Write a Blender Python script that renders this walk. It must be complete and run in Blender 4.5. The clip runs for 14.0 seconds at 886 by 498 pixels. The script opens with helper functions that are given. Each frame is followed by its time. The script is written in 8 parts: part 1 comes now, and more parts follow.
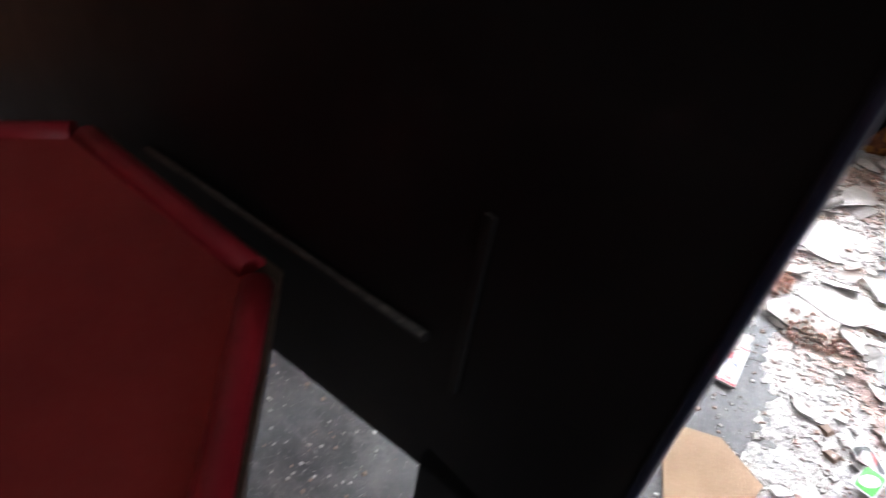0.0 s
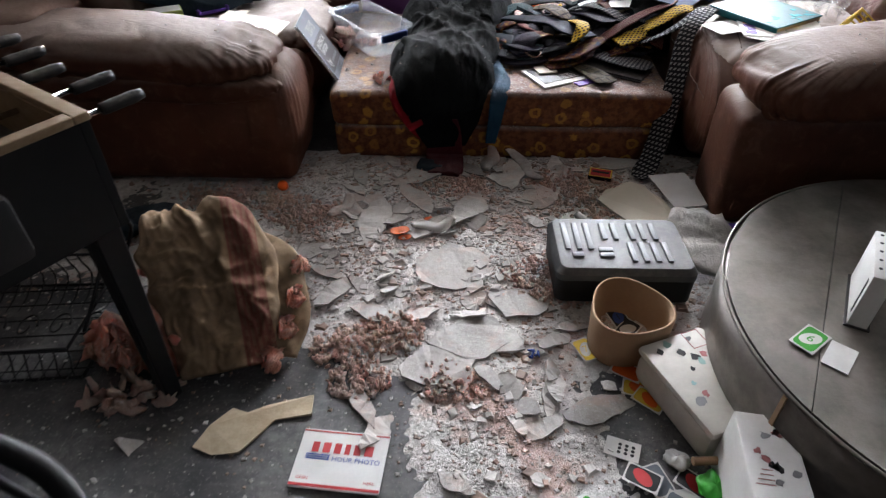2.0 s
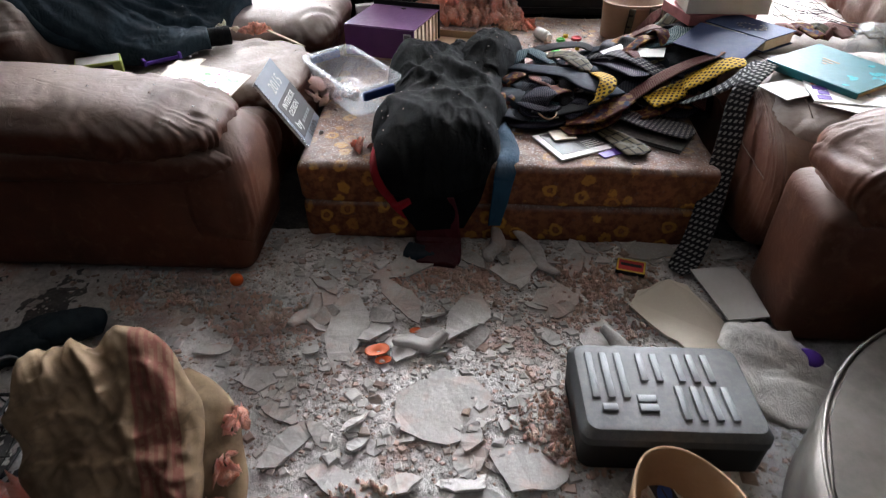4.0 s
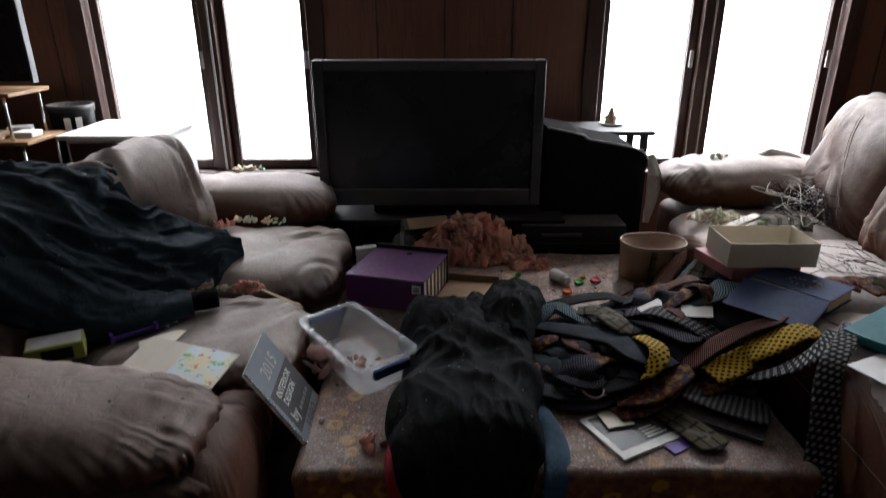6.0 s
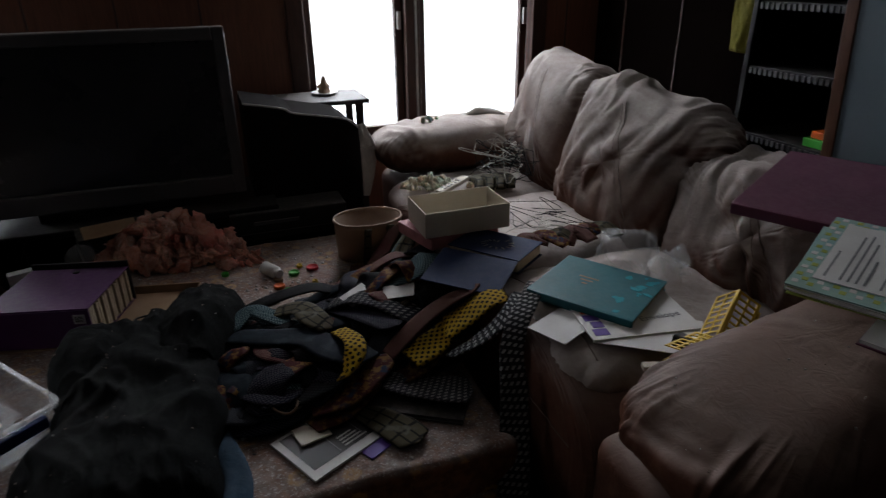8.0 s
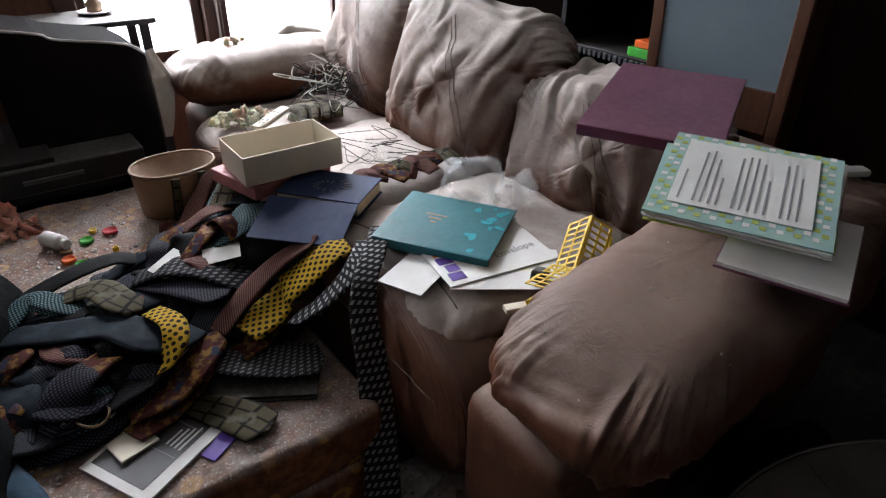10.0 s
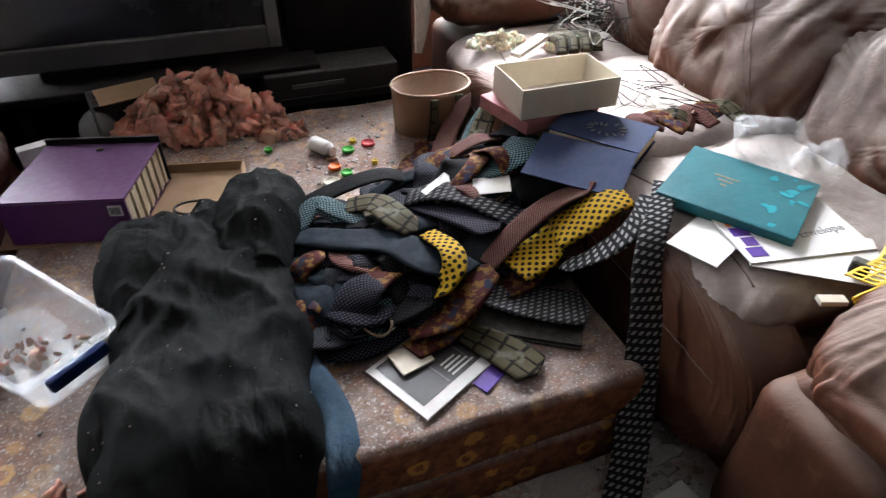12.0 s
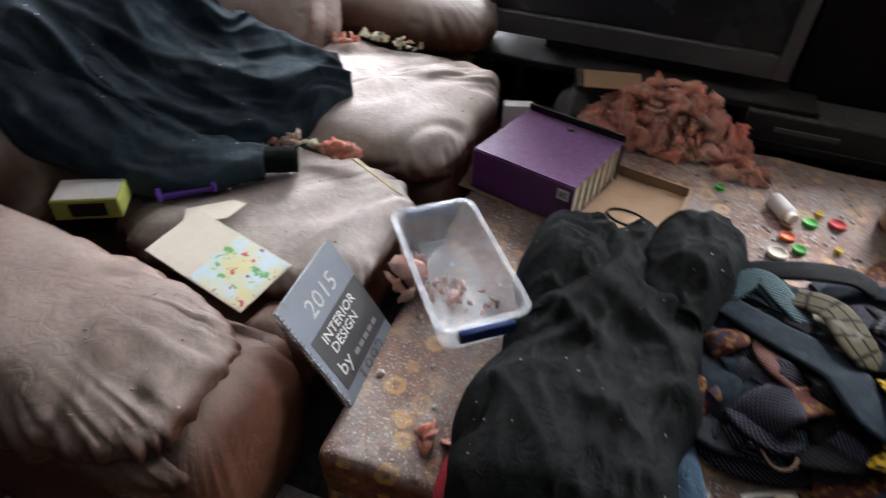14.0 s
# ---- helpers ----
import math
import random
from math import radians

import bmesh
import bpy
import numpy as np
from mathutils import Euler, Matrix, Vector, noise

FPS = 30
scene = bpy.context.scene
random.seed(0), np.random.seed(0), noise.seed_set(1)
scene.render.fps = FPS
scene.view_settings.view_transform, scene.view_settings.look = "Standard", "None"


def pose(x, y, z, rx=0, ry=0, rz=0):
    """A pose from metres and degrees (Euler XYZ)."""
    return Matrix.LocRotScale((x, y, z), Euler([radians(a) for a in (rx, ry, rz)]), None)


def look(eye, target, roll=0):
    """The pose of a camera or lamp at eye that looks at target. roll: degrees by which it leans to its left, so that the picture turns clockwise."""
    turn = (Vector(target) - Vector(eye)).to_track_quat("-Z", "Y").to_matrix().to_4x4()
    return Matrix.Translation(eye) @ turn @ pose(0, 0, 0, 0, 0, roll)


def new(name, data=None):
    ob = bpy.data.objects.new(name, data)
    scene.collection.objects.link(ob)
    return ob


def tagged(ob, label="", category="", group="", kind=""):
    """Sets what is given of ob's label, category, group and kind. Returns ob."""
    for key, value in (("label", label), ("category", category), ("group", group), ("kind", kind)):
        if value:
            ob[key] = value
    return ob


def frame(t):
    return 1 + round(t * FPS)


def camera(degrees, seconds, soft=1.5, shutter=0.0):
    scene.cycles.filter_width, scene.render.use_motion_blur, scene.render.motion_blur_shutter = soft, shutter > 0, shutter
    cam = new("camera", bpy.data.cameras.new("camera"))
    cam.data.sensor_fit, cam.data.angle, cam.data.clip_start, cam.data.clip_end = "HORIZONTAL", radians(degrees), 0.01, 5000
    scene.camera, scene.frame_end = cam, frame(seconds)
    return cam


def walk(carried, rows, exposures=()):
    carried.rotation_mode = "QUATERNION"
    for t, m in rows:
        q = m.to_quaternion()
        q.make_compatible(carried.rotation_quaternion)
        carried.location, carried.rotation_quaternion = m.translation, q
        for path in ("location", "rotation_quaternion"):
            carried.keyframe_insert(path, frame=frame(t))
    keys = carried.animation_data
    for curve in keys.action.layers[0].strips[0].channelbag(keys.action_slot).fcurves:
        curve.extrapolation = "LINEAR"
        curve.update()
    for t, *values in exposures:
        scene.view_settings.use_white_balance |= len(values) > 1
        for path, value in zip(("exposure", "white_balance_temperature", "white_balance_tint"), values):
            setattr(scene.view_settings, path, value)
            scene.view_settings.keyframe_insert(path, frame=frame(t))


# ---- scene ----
EXPOSURES = [(0.0, 2.5), (0.5, 1.9), (1.0, 1.38), (1.5, 1.12), (2.2, 1.05), (4.3, 1.05), (5.0, 1.05), (5.5, 0.65), (6.0, -0.8), (6.5, -2.6), (7.0, -3.4), (7.5, -3.1), (8.0, -1.9), (8.5, -0.75), (8.7, -0.55), (10.8, 0.1), (11.5, 0.45), (12.5, 0.85), (14.0, 0.6)]
# watts: window openings, sky above them, added side fill
WINDOW_WATTS, SKY_WATTS, FILL_WATTS = 115.0, 950.0, 4.0
cam = camera(71.3, 14.0, soft=1.2, shutter=0.35)
# seconds, x, y, z, yaw, pitch, roll
PATH = [
    (0.0, 0.536, -0.091, 1.444, 31.10, -42.65, -2.73),
    (0.5, 0.712, 0.088, 1.428, 18.31, -38.60, -1.12),
    (1.0, 0.905, 0.238, 1.428, 9.69, -37.83, -1.20),
    (1.5, 0.961, 0.336, 1.425, 5.45, -39.31, 0.14),
    (2.0, 0.967, 0.465, 1.418, 1.98, -39.10, 0.29),
    (2.2, 0.956, 0.520, 1.417, 0.72, -39.62, 0.36),
    (4.3, 0.992, 1.119, 1.356, 2.79, -36.93, 0.20),
    (4.5, 0.983, 1.159, 1.359, 2.69, -36.03, 0.14),
    (5.0, 0.955, 1.278, 1.377, 2.17, -32.71, -0.03),
    (5.5, 0.876, 1.424, 1.413, 1.58, -28.89, 0.12),
    (6.0, 0.818, 1.527, 1.454, 0.12, -21.19, 0.16),
    (6.5, 0.827, 1.574, 1.475, -0.76, -17.98, -0.02),
    (7.0, 0.940, 1.612, 1.463, -7.01, -19.68, -0.38),
    (7.5, 1.070, 1.672, 1.440, -15.53, -22.28, 0.24),
    (8.0, 1.202, 1.716, 1.426, -20.53, -24.14, 0.65),
    (8.5, 1.292, 1.755, 1.398, -25.09, -26.28, 0.54),
    (8.7, 1.299, 1.770, 1.392, -27.39, -26.81, 0.02),
    (10.8, 1.253, 2.014, 1.400, -38.31, -34.10, -1.33),
    (11.0, 1.209, 2.037, 1.402, -34.88, -35.15, -1.26),
    (11.5, 1.107, 2.085, 1.399, -25.74, -36.74, -0.80),
    (12.0, 1.040, 2.129, 1.399, -20.56, -38.44, -0.77),
    (12.5, 0.974, 2.142, 1.401, -15.80, -39.45, -1.34),
    (13.0, 0.914, 2.159, 1.406, -7.69, -39.57, -0.97),
    (13.5, 0.874, 2.213, 1.414, 4.61, -41.21, -0.28),
    (14.0, 0.830, 2.277, 1.439, 20.00, -41.21, -2.34),
]
walk(cam, [(t, pose(x, y, z, 90 + pitch, roll, yaw)) for t, x, y, z, yaw, pitch, roll in PATH], EXPOSURES)

# ---- light ----
world = bpy.data.worlds.new("sky")
scene.world = world
world.use_nodes = True
wn = world.node_tree.nodes
sky = wn.new("ShaderNodeTexSky")
sky.sky_type, sky.sun_disc, sky.sun_elevation, sky.sun_rotation = "NISHITA", False, radians(35), radians(20)
world.node_tree.links.new(sky.outputs[0], wn["Background"].inputs[0])
wn["Background"].inputs[1].default_value = 0.12


def area_lamp(name, m, sx, sy, watts, colour=(1, 1, 1)):
    data = bpy.data.lights.new(name, "AREA")
    data.shape, data.size, data.size_y, data.energy, data.color = "RECTANGLE", sx, sy, watts, colour
    ob = new(name, data)
    ob.matrix_world = m
    return ob


# daylight of an overcast sky in the two window openings
area_lamp("window_daylight", look((-0.65, 5.66, 1.34), (-0.65, 0, 1.1)), 1.5, 1.75, WINDOW_WATTS, (0.90, 0.925, 1.0))
area_lamp("window_daylight", look((2.46, 5.66, 1.36), (2.46, 0, 1.1)), 1.6, 1.75, WINDOW_WATTS, (0.90, 0.925, 1.0))
# the brighter sky above, which falls steeply through the same openings
for x, watts in ((-0.65, 0.7 * SKY_WATTS), (2.46, 1.3 * SKY_WATTS)):
    area_lamp("sky_daylight", look((x, 7.1, 3.5), (x, 4.4, 0.6)), 3.0, 2.4, watts, (0.90, 0.925, 1.0))
# unseen fill lamp, added on the right to lighten the floor by the entrance
area_lamp("side_window_daylight", look((3.80, -1.15, 1.4), (0.0, 0.4, 0.2)), 1.3, 1.1, FILL_WATTS, (0.97, 0.95, 1.0))


# ---- materials ----
class Nodes:
    """A short way to write node trees."""

    def __init__(self, name):
        self.mat = bpy.data.materials.new(name)
        self.mat.use_nodes = True
        self.t = self.mat.node_tree
        self.bsdf = self.t.nodes["Principled BSDF"]

    def put(self, socket, value):
        if isinstance(value, bpy.types.NodeSocket):
            self.t.links.new(value, socket)
        elif value is not None:
            if isinstance(value, (tuple, list)) and len(value) == 3 and socket.type == "RGBA":
                value = (*value, 1)
            socket.default_value = value

    def pos(self):
        return self.t.nodes.new("ShaderNodeNewGeometry").outputs["Position"]

    def uv(self):
        return self.t.nodes.new("ShaderNodeUVMap").outputs[0]

    def up(self):
        s = self.t.nodes.new("ShaderNodeSeparateXYZ")
        self.t.links.new(self.t.nodes.new("ShaderNodeNewGeometry").outputs["Normal"], s.inputs[0])
        return s.outputs[2]

    def sep(self, v):
        s = self.t.nodes.new("ShaderNodeSeparateXYZ")
        self.put(s.inputs[0], v)
        return s.outputs

    def random(self):
        return self.t.nodes.new("ShaderNodeObjectInfo").outputs["Random"]

    def island(self):
        return self.t.nodes.new("ShaderNodeNewGeometry").outputs["Random Per Island"]

    def noise(self, v, scale, detail=4, rough=0.6, distort=0.0):
        n = self.t.nodes.new("ShaderNodeTexNoise")
        self.put(n.inputs["Vector"], v)
        n.inputs["Scale"].default_value, n.inputs["Detail"].default_value = scale, detail
        n.inputs["Roughness"].default_value, n.inputs["Distortion"].default_value = rough, distort
        return n.outputs["Fac"]

    def voronoi(self, v, scale, feature="F1", out="Distance", rand=1.0):
        n = self.t.nodes.new("ShaderNodeTexVoronoi")
        n.feature = feature
        self.put(n.inputs["Vector"], v)
        n.inputs["Scale"].default_value, n.inputs["Randomness"].default_value = scale, rand
        return n.outputs[out]

    def math(self, op, a, b=None, c=None, clamp=False):
        n = self.t.nodes.new("ShaderNodeMath")
        n.operation, n.use_clamp = op, clamp
        for i, v in enumerate((a, b, c)):
            if v is not None:
                self.put(n.inputs[i], v)
        return n.outputs[0]

    def step(self, v, a, b):
        n = self.t.nodes.new("ShaderNodeMapRange")
        n.interpolation_type = "SMOOTHSTEP"
        self.put(n.inputs[0], v)
        n.inputs[1].default_value, n.inputs[2].default_value = a, b
        return n.outputs[0]

    def mix(self, f, a, b):
        n = self.t.nodes.new("ShaderNodeMix")
        n.data_type = "RGBA"
        self.put(n.inputs[0], f)
        self.put(n.inputs[6], a)
        self.put(n.inputs[7], b)
        return n.outputs[2]

    def scale(self, v, k):
        n = self.t.nodes.new("ShaderNodeVectorMath")
        n.operation = "MULTIPLY"
        self.put(n.inputs[0], v)
        n.inputs[1].default_value = k
        return n.outputs[0]

    def bump(self, h, strength, dist=0.01):
        n = self.t.nodes.new("ShaderNodeBump")
        n.inputs["Strength"].default_value, n.inputs["Distance"].default_value = strength, dist
        self.put(n.inputs["Height"], h)
        self.put(self.bsdf.inputs["Normal"], n.outputs[0])

    def done(self, colour=None, rough=None, metal=None, alpha=None, spec=None):
        for k, v in (("Base Color", colour), ("Roughness", rough), ("Metallic", metal), ("Alpha", alpha), ("Specular IOR Level", spec)):
            if v is not None:
                self.put(self.bsdf.inputs[k], v)
        return self.mat


def plain(name, c1, c2=None, scale=6.0, rough=0.6, bump=0.15, fine=120.0, metal=0.0, dust=0.0, dust_colour=(0.42, 0.38, 0.34), dist=0.004, spec=0.4, stretch=None):
    """A two-scale surface: broad stains, fine grain, and dust that has settled on faces that look up."""
    n = Nodes(name)
    p = n.pos()
    if stretch:
        p = n.scale(p, stretch)
    c2 = c2 or tuple(v * 0.7 for v in c1)
    broad, grain = n.noise(p, scale, 5), n.noise(p, fine, 3)
    c = n.mix(n.step(broad, 0.3, 0.7), c1, c2)
    c = n.mix(n.math("MULTIPLY", grain, 0.25), c, tuple(v * 0.55 for v in c1))
    r = n.math("MULTIPLY_ADD", broad, 0.2, rough - 0.1)
    if dust:
        speck = n.step(n.noise(p, 55, 5, 0.75), 0.42, 0.62)
        f = n.math("MULTIPLY", n.step(n.up(), 0.15, 0.85), n.math("MULTIPLY_ADD", speck, 0.55, 0.45))
        f = n.math("MULTIPLY", f, n.math("MULTIPLY_ADD", broad, 0.5 * dust, 0.75 * dust), clamp=True)
        c = n.mix(f, c, dust_colour)
        r = n.math("MAXIMUM", r, n.math("MULTIPLY", f, 0.9))
    n.bump(n.math("ADD", n.math("MULTIPLY", broad, 0.6), n.math("MULTIPLY", grain, 0.4)), bump, dist)
    return n.done(c, r, metal, spec=spec)


def leather_material(name, low, high, dust, amount):
    """Brown hide: worn patches, fine creases and grain, grey dust where it can settle."""
    n = Nodes(name)
    p = n.pos()
    broad, mid = n.noise(p, 3.5, 5), n.noise(p, 19, 5, 0.65, 0.8)
    c = n.mix(n.step(broad, 0.3, 0.7), (0.098, 0.036, 0.020), (0.058, 0.022, 0.013))
    c = n.mix(n.math("MULTIPLY", n.step(mid, 0.5, 0.78), 0.45), c, (0.16, 0.085, 0.058))
    patch = n.math("MULTIPLY_ADD", n.step(n.noise(p, 4.5, 5, 0.6), 0.22, 0.76), 0.42, 0.52)
    f = n.math("MULTIPLY", n.step(n.up(), low, high), patch)
    f = n.math("MULTIPLY", f, n.math("MULTIPLY_ADD", n.step(n.noise(p, 60, 4, 0.6), 0.32, 0.66), 0.14, 0.86))
    f = n.math("MULTIPLY", f, amount)
    c = n.mix(f, c, dust)
    scratch = n.step(n.noise(n.scale(p, (1.0, 5.0, 2.0)), 26, 4, 0.6, 1.2), 0.62, 0.70)
    c = n.mix(n.math("MULTIPLY", scratch, n.math("MULTIPLY", f, 0.30)), c, (0.16, 0.09, 0.065))
    crease = n.math("ABSOLUTE", n.math("SUBTRACT", n.noise(p, 24, 3, 0.55, 1.0), 0.5))
    h = n.math("ADD", n.math("MULTIPLY", crease, 1.2), n.math("ADD", n.math("MULTIPLY", mid, 0.35), n.math("MULTIPLY", n.noise(p, 260, 2), 0.05)))
    n.bump(h, 0.30, 0.008)
    return n.done(c, n.math("MULTIPLY_ADD", f, 0.26, 0.56), spec=0.16)


def floral_material():
    """Brown cover with a print of ringed gold blossoms, dusty on top."""
    n = Nodes("floral_cover")
    p = n.pos()
    s = n.sep(p)
    warp = n.noise(p, 20, 3)
    v = n.t.nodes.new("ShaderNodeCombineXYZ")
    n.put(v.inputs[0], n.math("ADD", s[0], n.math("MULTIPLY", warp, 0.03)))
    n.put(v.inputs[1], n.math("ADD", n.math("SUBTRACT", s[1], s[2]), n.math("MULTIPLY", warp, 0.03)))
    d = n.voronoi(v.outputs[0], 14.5, rand=0.75)
    cell = n.voronoi(v.outputs[0], 14.5, out="Color", rand=0.75)
    d = n.math("ADD", d, n.math("MULTIPLY_ADD", n.noise(p, 75, 3), 0.26, -0.13))
    ring = n.math("MULTIPLY", n.step(d, 0.14, 0.24), n.math("SUBTRACT", 1.0, n.step(d, 0.33, 0.42)))
    heart = n.math("SUBTRACT", 1.0, n.step(d, 0.08, 0.15))
    gold = n.mix(n.sep(cell)[0], (0.54, 0.28, 0.048), (0.34, 0.155, 0.034))
    ground = n.mix(n.step(n.noise(p, 34, 4), 0.35, 0.65), (0.10, 0.034, 0.018), (0.20, 0.075, 0.032))
    c = n.mix(n.math("MULTIPLY", ring, n.math("MULTIPLY_ADD", n.sep(cell)[1], 0.4, 0.6)), ground, gold)
    c = n.mix(n.math("MULTIPLY", heart, 0.8), c, (0.24, 0.10, 0.03))
    f = n.math("MULTIPLY", n.step(n.up(), 0.2, 0.95), n.math("MULTIPLY_ADD", n.step(n.noise(p, 7, 7, 0.8), 0.36, 0.66), 0.54, 0.27))
    f = n.math("MULTIPLY", f, n.math("MULTIPLY_ADD", n.step(n.noise(p, 110, 4, 0.7), 0.35, 0.65), 0.3, 0.7))
    c = n.mix(f, c, (0.33, 0.31, 0.29))
    c = n.mix(n.math("MULTIPLY", n.step(n.up(), 0.5, 0.9), n.math("MULTIPLY", n.step(n.noise(p, 150, 3, 0.6), 0.56, 0.66), 0.6)), c, (0.60, 0.57, 0.55))
    c = n.mix(n.math("MULTIPLY", n.step(n.noise(p, 27, 5, 0.75), 0.58, 0.68), 0.5), c, (0.11, 0.075, 0.07))
    n.bump(n.noise(p, 60, 5), 0.35, 0.006)
    return n.done(c, 0.85, spec=0.2)


def floor_material():
    n = Nodes("dirty_floor")
    p = n.pos()
    broad, mid, fine = n.noise(p, 1.7, 5), n.noise(p, 11, 6, 0.7), n.noise(p, 90, 4, 0.7)
    c = n.mix(n.step(mid, 0.35, 0.7), (0.036, 0.036, 0.039), (0.066, 0.066, 0.066))
    scuff = n.step(n.noise(n.scale(p, (1, 4, 1)), 7, 6, 0.75, 0.8), 0.52, 0.72)
    c = n.mix(n.math("MULTIPLY", scuff, 0.5), c, (0.16, 0.157, 0.153))
    c = n.mix(n.math("MULTIPLY", n.step(fine, 0.55, 0.7), 0.45), c, (0.36, 0.35, 0.33))
    film = n.math("MULTIPLY", n.step(n.noise(p, 2.4, 6, 0.65, 0.4), 0.40, 0.64), n.math("MULTIPLY_ADD", n.step(n.noise(p, 30, 5, 0.7), 0.3, 0.65), 0.38, 0.06))
    c = n.mix(film, c, (0.27, 0.26, 0.25))
    n.bump(n.math("ADD", mid, n.math("MULTIPLY", fine, 0.4)), 0.2, 0.004)
    return n.done(c, n.math("MULTIPLY_ADD", film, 0.3, n.math("MULTIPLY_ADD", broad, 0.3, 0.40)), spec=0.4)


def debris_material():
    """Crumbled plaster with drifts of pink-brown insulation."""
    n = Nodes("crumbled_plaster")
    p = n.pos()
    mid, fine, grit = n.noise(p, 6.5, 6, 0.65, 0.5), n.noise(p, 42, 6, 0.75), n.noise(p, 190, 3, 0.7)
    c = n.mix(n.step(fine, 0.3, 0.7), (0.43, 0.415, 0.395), (0.69, 0.665, 0.64))
    pink = n.step(n.noise(p, 3.1, 5, 0.6, 0.7), 0.52, 0.62)
    c = n.mix(n.math("MULTIPLY", pink, 0.75), c, (0.46, 0.29, 0.24))
    dark = n.step(mid, 0.56, 0.68)
    c = n.mix(n.math("MULTIPLY", dark, 0.4), c, (0.24, 0.235, 0.23))
    c = n.mix(n.math("MULTIPLY", n.step(grit, 0.5, 0.72), 0.5), c, (0.72, 0.70, 0.67))
    n.bump(n.math("ADD", n.math("MULTIPLY", fine, 0.8), n.math("MULTIPLY", grit, 0.5)), 0.8, 0.012)
    return n.done(c, 0.95, spec=0.15)


def plaster_material():
    n = Nodes("plaster")
    p = n.pos()
    r = n.random()
    c = n.mix(r, (0.56, 0.54, 0.515), (0.36, 0.345, 0.33))
    c = n.mix(n.math("MULTIPLY", n.step(n.noise(p, 16, 6, 0.8), 0.42, 0.66), 0.6), c, (0.30, 0.265, 0.235))
    c = n.mix(n.math("MULTIPLY", n.step(n.noise(p, 5, 5, 0.7), 0.5, 0.62), 0.5), c, (0.50, 0.36, 0.30))
    c = n.mix(n.math("MULTIPLY", n.step(n.noise(p, 130, 3), 0.5, 0.7), 0.35), c, (0.58, 0.56, 0.535))
    n.bump(n.noise(p, 70, 5, 0.7), 0.4, 0.005)
    return n.done(c, 0.92, spec=0.15)


def crumb_material(name, a, b, c3):
    n = Nodes(name)
    i = n.island()
    c = n.mix(i, a, b)
    c = n.mix(n.step(n.math("FRACT", n.math("MULTIPLY", i, 7.3)), 0.7, 0.8), c, c3)
    n.bump(n.noise(n.pos(), 160, 4), 0.4, 0.003)
    return n.done(c, 0.95, spec=0.1)


def fluff_material(name, a, b, dark):
    n = Nodes(name)
    p = n.pos()
    f = n.noise(p, 28, 6, 0.75, 1.5)
    c = n.mix(n.step(f, 0.3, 0.68), a, b)
    c = n.mix(n.math("MULTIPLY", n.step(n.noise(p, 9, 5, 0.7), 0.56, 0.7), 0.75), c, dark)
    n.bump(n.math("ADD", n.noise(n.scale(p, (1, 1, 1.8)), 60, 6, 0.85, 2.5), n.math("MULTIPLY", n.noise(n.scale(p, (1.0, 3.0, 1.0)), 190, 3, 0.8, 3.0), 0.5)), 0.9, 0.013)
    m = n.done(c, 1.0, spec=0.05)
    n.bsdf.inputs["Subsurface Weight"].default_value = 0.5
    n.bsdf.inputs["Subsurface Radius"].default_value = (0.03, 0.015, 0.012)
    return m


def cloth_material(name, a, b, weave=420, dust=0.25, spec=0.15, rough=0.9):
    n = Nodes(name)
    p = n.pos()
    c = n.mix(n.step(n.noise(p, 8, 5, 0.7), 0.3, 0.7), a, b)
    lint = n.math("MULTIPLY", n.step(n.noise(p, 140, 4, 0.8), 0.66, 0.74), 0.5 * dust + 0.08)
    c = n.mix(lint, c, (0.35, 0.33, 0.31))
    f = n.math("MULTIPLY", n.step(n.up(), 0.3, 0.95), dust)
    c = n.mix(n.math("MULTIPLY", f, n.noise(p, 18, 4)), c, (0.30, 0.29, 0.28))
    n.bump(n.math("ADD", n.math("MULTIPLY", n.noise(n.scale(p, (2.2, 1.0, 1.0)), 11, 4, 0.55, 0.9), 1.6), n.math("ADD", n.noise(p, 32, 5, 0.6, 1.0), n.math("MULTIPLY", n.noise(p, weave, 2), 0.3))), 0.5, 0.010)
    return n.done(c, rough, spec=spec)


